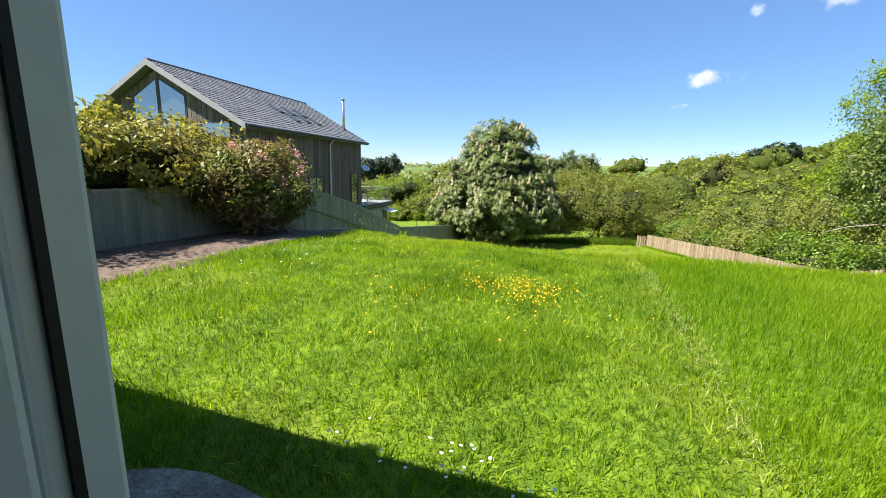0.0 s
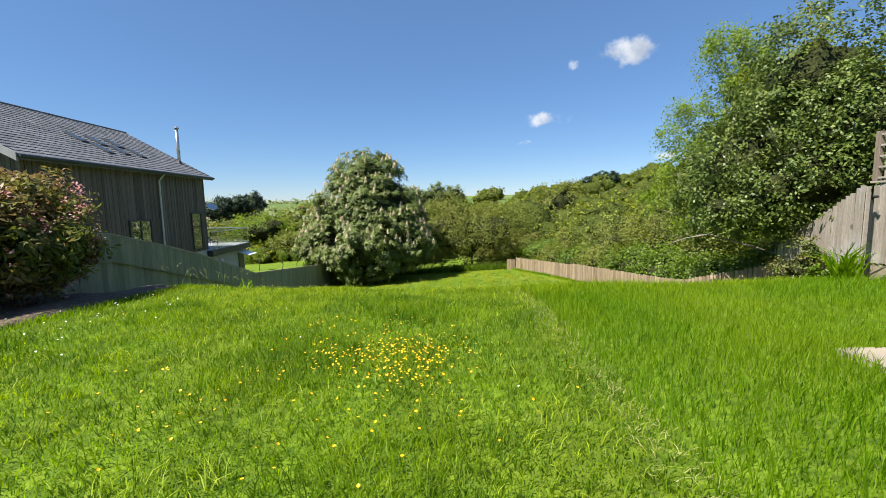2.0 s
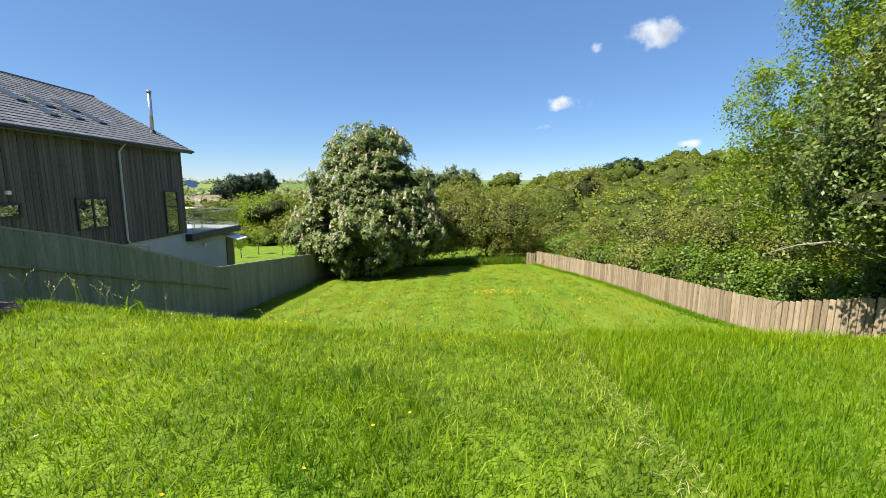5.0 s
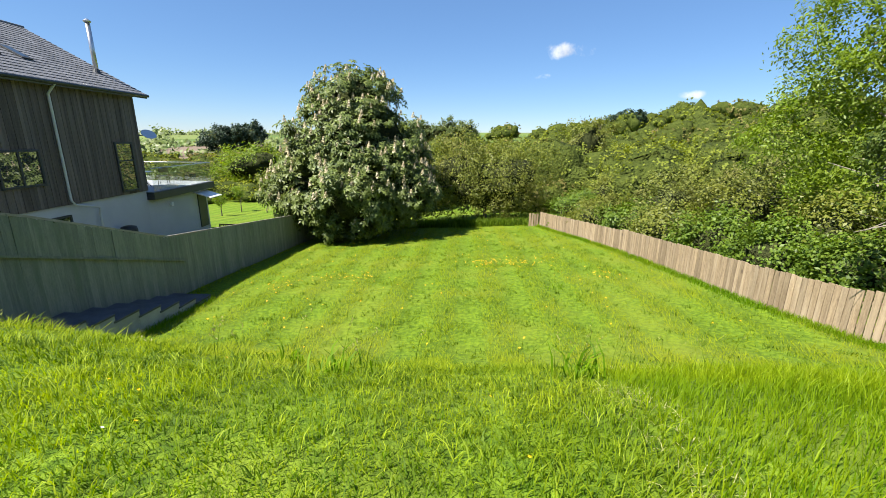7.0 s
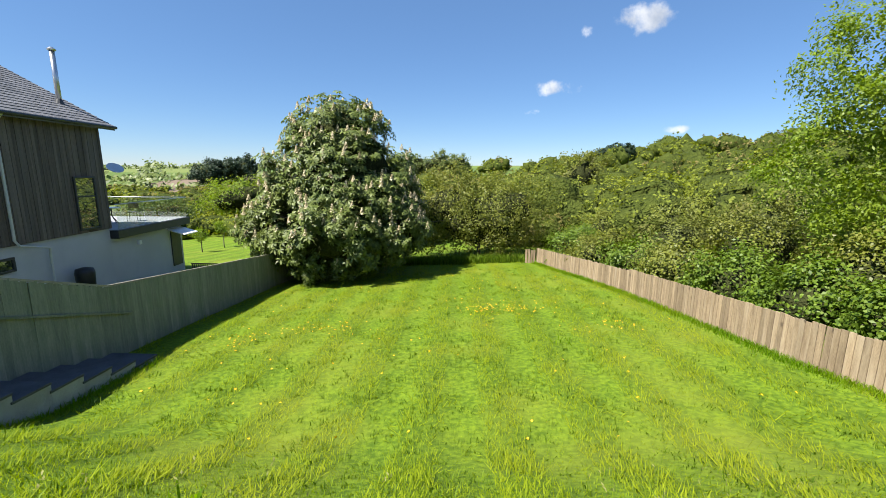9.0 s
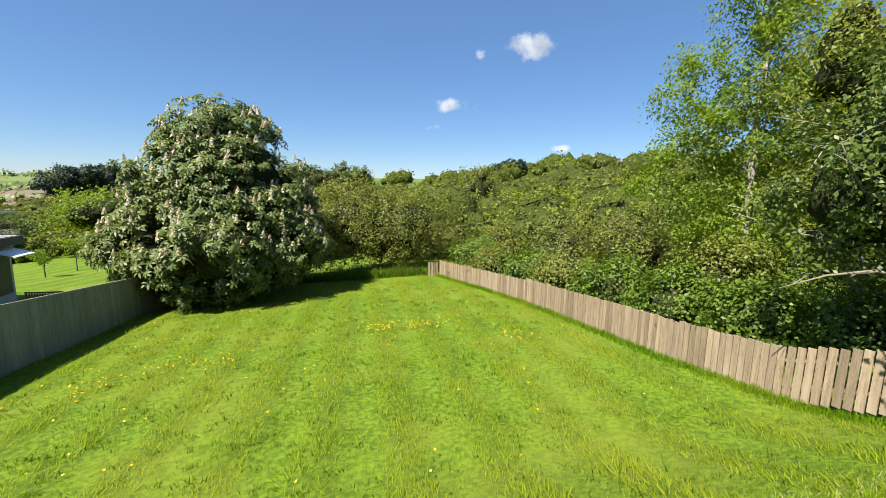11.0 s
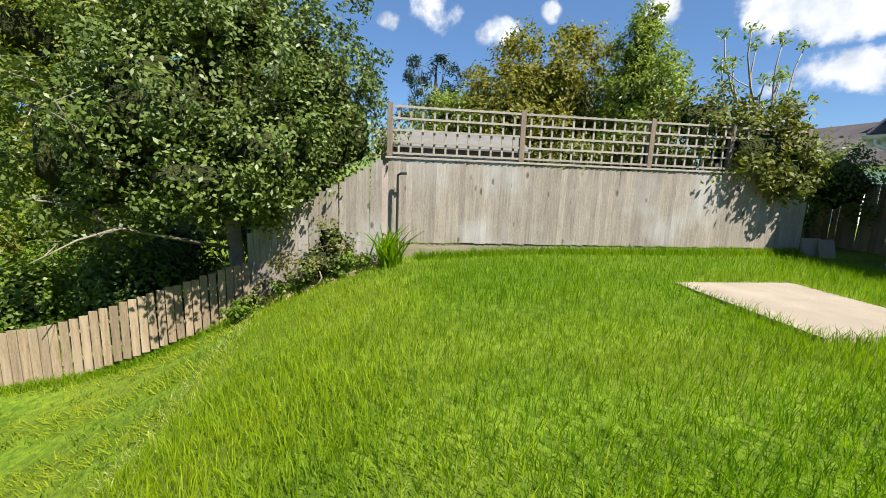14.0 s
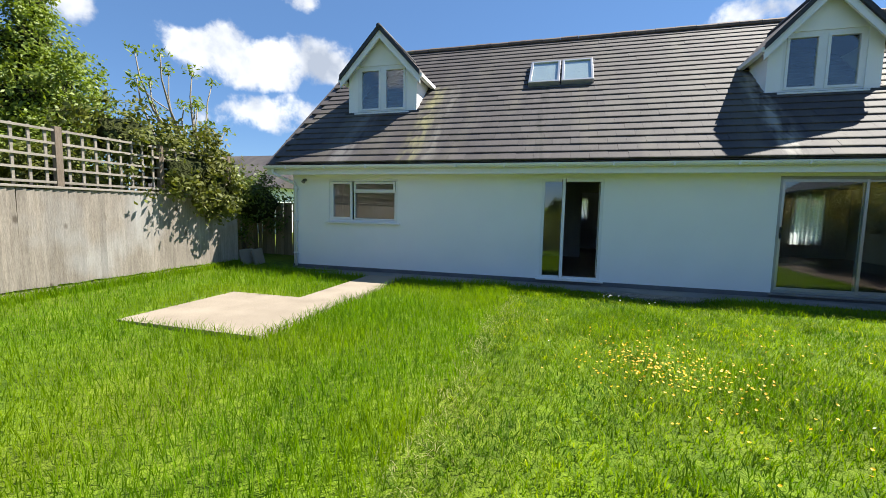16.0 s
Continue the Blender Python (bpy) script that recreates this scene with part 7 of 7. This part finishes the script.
def seed_stalks(pts, rng):
    """Thin grass stalks with drooping seed heads."""
    stalk, head = [], []
    for x, y in pts:
        z, h = ground_z(x, y), rng.uniform(0.22, 0.42)
        lean_x, lean_y = rng.normal() * 0.09, rng.normal() * 0.09
        foot, top = np.array([x, y, z - 0.01]), np.array([x + lean_x, y + lean_y, z + h])
        mid = (foot + top) / 2 - np.array([lean_x, lean_y, 0]) * 0.25
        w = np.array([0.0025, 0.001, 0])
        stalk.append([foot - w, foot + w, mid + w, mid - w, top + w * 0.6, top - w * 0.6])
        for k in range(7):
            c = top + np.array([lean_x, lean_y, 0.1]) * 0.12 * k + rng.normal(size=3) * 0.006
            d = np.array([rng.normal() * 0.012, rng.normal() * 0.012, 0.022])
            s_ = np.array([0.005, 0.004, 0])
            head.append([c, c + d * 0.5 + s_, c + d, c + d * 0.5 - s_])
    ob = tagged(mesh_part("seeding_grass", strips_mesh("seeding_grass", np.array(stalk)), G_TUFT), "thin seeding grass stalks along the top of the bank", "grass", kind="stuff")
    tagged(mesh_part("seed_head", quads_mesh("seed_head", np.array(head)), G_STRAW, ob), kind="stuff")


def flowers(name, pts, petal, r, h, label, rng):
    """Small open flowers of five or more petals on thin stems."""
    q = []
    for x, y in pts:
        z = ground_z(x, y)
        top = np.array([x + rng.normal() * 0.02, y + rng.normal() * 0.02, z + h * rng.uniform(0.6, 1.3)])
        n0 = unit(rng.normal(size=3) * 0.35 + np.array([0, 0, 1.0]))
        u = unit(np.cross(n0, [1.0, 0.2, 0])); v = np.cross(n0, u)
        for k in range(6):
            a = k * np.pi / 3
            d = u * np.cos(a) + v * np.sin(a)
            s = np.cross(n0, d)
            q.append([top, top + d * r * 0.6 + s * r * 0.38 + n0 * r * 0.2, top + d * r + n0 * r * 0.3, top + d * r * 0.6 - s * r * 0.38 + n0 * r * 0.2])
    tagged(mesh_part(name, quads_mesh(name, np.array(q)), petal), label, "flowers", kind="stuff")
    st = np.array([[x, y] for x, y in pts])
    return st


def cluster(rng, cx, cy, sx, sy, n):
    return [(cx + rng.normal() * sx, cy + rng.normal() * sy) for _ in range(n)]


seed_stalks([(cx + rng.normal() * 0.25, cy + rng.normal() * 0.2) for cx, cy in ((-6.2, 9.7), (-5.8, 10.1), (-1.2, 10.0), (0.5, 10.1), (0.9, 10.3), (-5.2, 9.9), (1.6, 10.4), (-2.6, 10.0)) for _ in range(7)], rng)
butter = cluster(rng, -0.85, 4.65, 0.25, 0.30, 260) + cluster(rng, -1.25, 4.75, 0.14, 0.2, 50) + cluster(rng, -1.6, 4.8, 0.12, 0.2, 40) + cluster(rng, -2.2, 3.85, 0.22, 0.3, 24) + cluster(rng, -1.3, 5.3, 0.4, 0.4, 40) + cluster(rng, -1.65, 5.7, 0.3, 0.3, 18) + cluster(rng, -1.1, 4.0, 0.5, 0.6, 60)
butter += [(rng.uniform(-5.2, 0.7), rng.uniform(2.0, 9.5)) for _ in range(60)]
flowers("buttercup_patch", butter, M_YELLOW, 0.0112, 0.14, "yellow buttercups scattered over the terrace lawn", rng)
lowf = cluster(rng, 0.4, 20.0, 0.5, 0.35, 60) + cluster(rng, 1.5, 20.0, 0.6, 0.4, 60) + cluster(rng, -3.9, 18.3, 0.5, 0.35, 45) + cluster(rng, 3.8, 18.2, 0.4, 0.4, 35) + cluster(rng, -5.6, 17.5, 0.35, 0.4, 35) + [(rng.uniform(-7, 5), rng.uniform(13, 27)) for _ in range(170)]
flowers("buttercup_patch", lowf, M_YELLOW, 0.022, 0.11, "yellow flowers scattered over the lower lawn", rng)
daisy = cluster(rng, -0.9, 1.5, 0.28, 0.09, 24) + cluster(rng, -1.5, 1.7, 0.3, 0.1, 4) + cluster(rng, -5.2, 6.2, 0.5, 1.0, 60) + [(rng.uniform(-5.5, 0.5), rng.uniform(3, 9)) for _ in range(16)]
flowers("daisy_patch", daisy, M_WHITE_PETAL, 0.011, 0.11, "white daisies scattered over the terrace lawn", rng)


def strap_plant(x, y, n, h, label, seed, width=0.035, mat=None):
    r = np.random.default_rng(seed)
    ob = thing("strap_leaf_plant", x, y, ground_z(x, y), label, "plant")
    xy = r.normal(size=(n, 2)) * 0.10
    v = blades(r, xy, np.zeros(n), h, width, 0.75)
    mesh_part("foliage", strips_mesh("foliage", v), mat or G_LONG, ob)


strap_plant(6.6, 8.8, 90, 0.62, "clump of bright green strap leaves at the fence corner", 71)
for i, (x, y, n, h) in enumerate(((-1.5, 9.7, 30, 0.22), (0.6, 9.9, 34, 0.26), (2.0, 17.0, 16, 0.2), (-2.3, 10.6, 24, 0.2), (-4.6, 9.4, 20, 0.2))):
    strap_plant(x, y, n, h, "dark rough weed tuft in the grass", 80 + i, 0.022)
L_IVY = leafy("ivy_leaf", (0.05, 0.075, 0.014), (0.16, 0.19, 0.04), 0.2, 0.5, 0.3, patch=0.5, patch_scale=3, patch_colour=(0.16, 0.09, 0.04))
# low climber and weeds where the bank fence meets the low fence
tree("bramble_clump", (6.66, 9.95, ground_z(6.66, 9.95)), "low tangle of bramble and ivy at the fence foot", "shrub",
     [(0.05, 0, 0.4, 0.3, 0.55, 0.4), (0.1, -0.2, 0.75, 0.22, 0.35, 0.4)], 70, 22, 0.09, (0.06, 0.042), L_IVY, (0, 0, 0.5), 0.015, 10, 58, shell=0.3, branch_material=M_PALE_BRANCH, core=0.2)

# bare soil, ivy and a loose stem along the foot of the bank fence
bm = bmesh.new()
row = []
for i in range(22):
    f_ = i / 21
    y = 8.95 + 2.25 * f_
    x1 = 6.92 + 0.24 * f_
    wdt = (0.36 + 0.09 * math.sin(i * 1.9) + 0.05 * math.sin(i * 4.1)) * (0.5 + 0.5 * min(1, 6 * f_, 5 * (1 - f_)))
    row.append([bm.verts.new((x1 - wdt * k, y, ground_z(x1 - wdt * k, y) + (0.05, 0.06, 0.045, -0.02)[j] + 0.012 * math.sin(i * 2.7 + j))) for j, k in enumerate((0, 0.4, 0.8, 1))])
for a_, b_ in zip(row, row[1:]):
    for j in range(3):
        bm.faces.new((a_[j], b_[j], b_[j + 1], a_[j + 1]))
bmesh.ops.recalc_face_normals(bm, faces=bm.faces)
tagged(part("soil_edge", bm, surface("pale_dry_soil", (0.17, 0.12, 0.075), (0.33, 0.25, 0.16), 9, 60, 0.95, 1.0, dist=0.02), smooth=True), "strip of bare dry soil at the bank fence", "flower bed", kind="structure")
for i, (x, y, r_, h, mt, lb) in enumerate(((6.78, 9.32, 0.26, 0.34, L_BRAMBLE, "low green weed clump at the fence foot"), (6.75, 9.7, 0.2, 0.28, L_BRAMBLE, "low green weed clump at the fence foot"), (6.84, 10.36, 0.28, 0.42, L_BRAMBLE, "leafy green ivy clump at the fence foot"), (6.84, 10.8, 0.3, 0.4, L_IVY, "dark ivy clump where the two fences meet"), (6.66, 11.1, 0.3, 0.28, L_BRAMBLE, "leafy green ivy clump at the fence foot"))):
    tree("weed_clump", (x, y, ground_z(x, y)), lb, "plant", [(0, 0, h * 0.45, r_, r_ * 1.2, h * 0.5)], 26, 16, 0.06, (0.075, 0.055), mt, (0, 0, h * 0.7), 0.008, 5, 160 + i, shell=0.3, group="weeds at the fence foot", core=0)
stem = tagged(part("bare_stem", tube(bmesh.new(), [(0, 0, 0), (0.02, -0.02, 0.35), (-0.03, 0.02, 0.62), (0.03, 0, 0.9), (0.0, 0.02, 1.25)], [0.014, 0.013, 0.012, 0.011, 0.008], 6), M_PALE_BRANCH, smooth=True), "pale bare climbing stem at the fences' corner", "stem")
stem.location = (7.08, 11.06, ground_z(7.08, 11.06) - 0.03)

# ---- the passage between house and fence, and what stands behind the tall fence ----
gatef = thing("side_fence", 6.7, -1.3, 0, "dark board fence closing the side passage", "fence")
board_run(gatef, (6.0, -1.3), (9.4, -1.3), lambda f: 1.55, lambda f: -0.1, 0.14, 0.004, 0.05, M_FENCE_BROWN, rngf, jitter=0.004, face=-1)
tree("evergreen_bush", (8.3, -1.0, 0), "dark evergreen bush filling the gap by the house", "bush", [(-0.6, 0.2, 1.5, 0.9, 0.9, 0.9), (0.2, 0.5, 1.9, 0.9, 0.9, 0.7)], 160, 30, 0.15, (0.09, 0.05), L_DARK, (0, 0, 1.5), 0.06, 6, 59)
for i, (x, y, rz) in enumerate(((6.7, 0.35, 8), (6.85, 0.55, -6))):
    sl = tagged(part("loose_slab", box(-0.02, -0.2, 0, 0.02, 0.2, 0.42, 0.006), M_CONCRETE), "loose grey paving slab leaning in the side passage", "slab")
    sl.matrix_basis = pose(x, y, 0.02, 0, 14, rz)
shed = thing("garden_shed", 10.2, 7.4, 0, "low neighbouring shed with grey felt roof and pale block wall", "shed")
part("wall", box(-0.9, -1.6, -0.3, 0.9, 1.6, 1.95), surface("pinkish_block", (0.3, 0.24, 0.22), (0.42, 0.35, 0.32), 3, 40, 0.9, 0.3), shed)
bmesh_block = box(-0.012, -0.1, 0, 0, 0.1, 0.09, 0.004)
blk = part("block", bmesh_block, surface("pale_block", (0.55, 0.52, 0.5), (0.66, 0.63, 0.6), 4, 50, 0.9, 0.2, vary=0.1), shed)
blk.matrix_basis = pose(-0.9, -1.45, 1.62)
for r_ in range(2):
    for i in range(12):
        if r_ == 0 and i == 0:
            continue
        o = new("block", blk.data); o.parent = shed
        o.matrix_basis = pose(-0.9, -1.45 + i * 0.25 + 0.12 * r_, 1.62 + r_ * 0.14)
part("roof", add_prism(bmesh.new(), [(-1.1, 1.98), (0, 2.42), (1.1, 1.98), (1.1, 1.94), (0, 2.36), (-1.1, 1.94)], lambda p: (p[0], -1.75, p[1]), lambda p: (p[0], 1.75, p[1])), surface("grey_felt", (0.11, 0.105, 0.1), (0.17, 0.16, 0.15), 3, 50, 0.9, 0.3), shed)
nb = thing("neighbour_bungalow", 17.5, -12, 0, "neighbouring bungalow with brown tiled roof and brick chimney", "house")
part("wall", box(-4, -3, -0.3, 4, 3, 2.5), M_RENDER, nb)
part("roof", add_prism(bmesh.new(), [(-3.4, 2.4), (0, 4.4), (3.4, 2.4)], lambda p: (-4.4, p[0], p[1]), lambda p: (4.4, p[0], p[1])), M_TILE, nb)
part("chimney", box(-3.4, -0.35, 3.6, -2.7, 0.35, 5.2, 0.02), surface("red_brick", (0.25, 0.1, 0.07), (0.36, 0.16, 0.11), 8, 50, 0.9, 0.3), nb)
part("chimney_pot", tube(bmesh.new(), [(-3.05, 0, 5.2), (-3.05, 0, 5.55)], [0.14, 0.11], 10), M_RIDGE, nb)
roof_tiles()
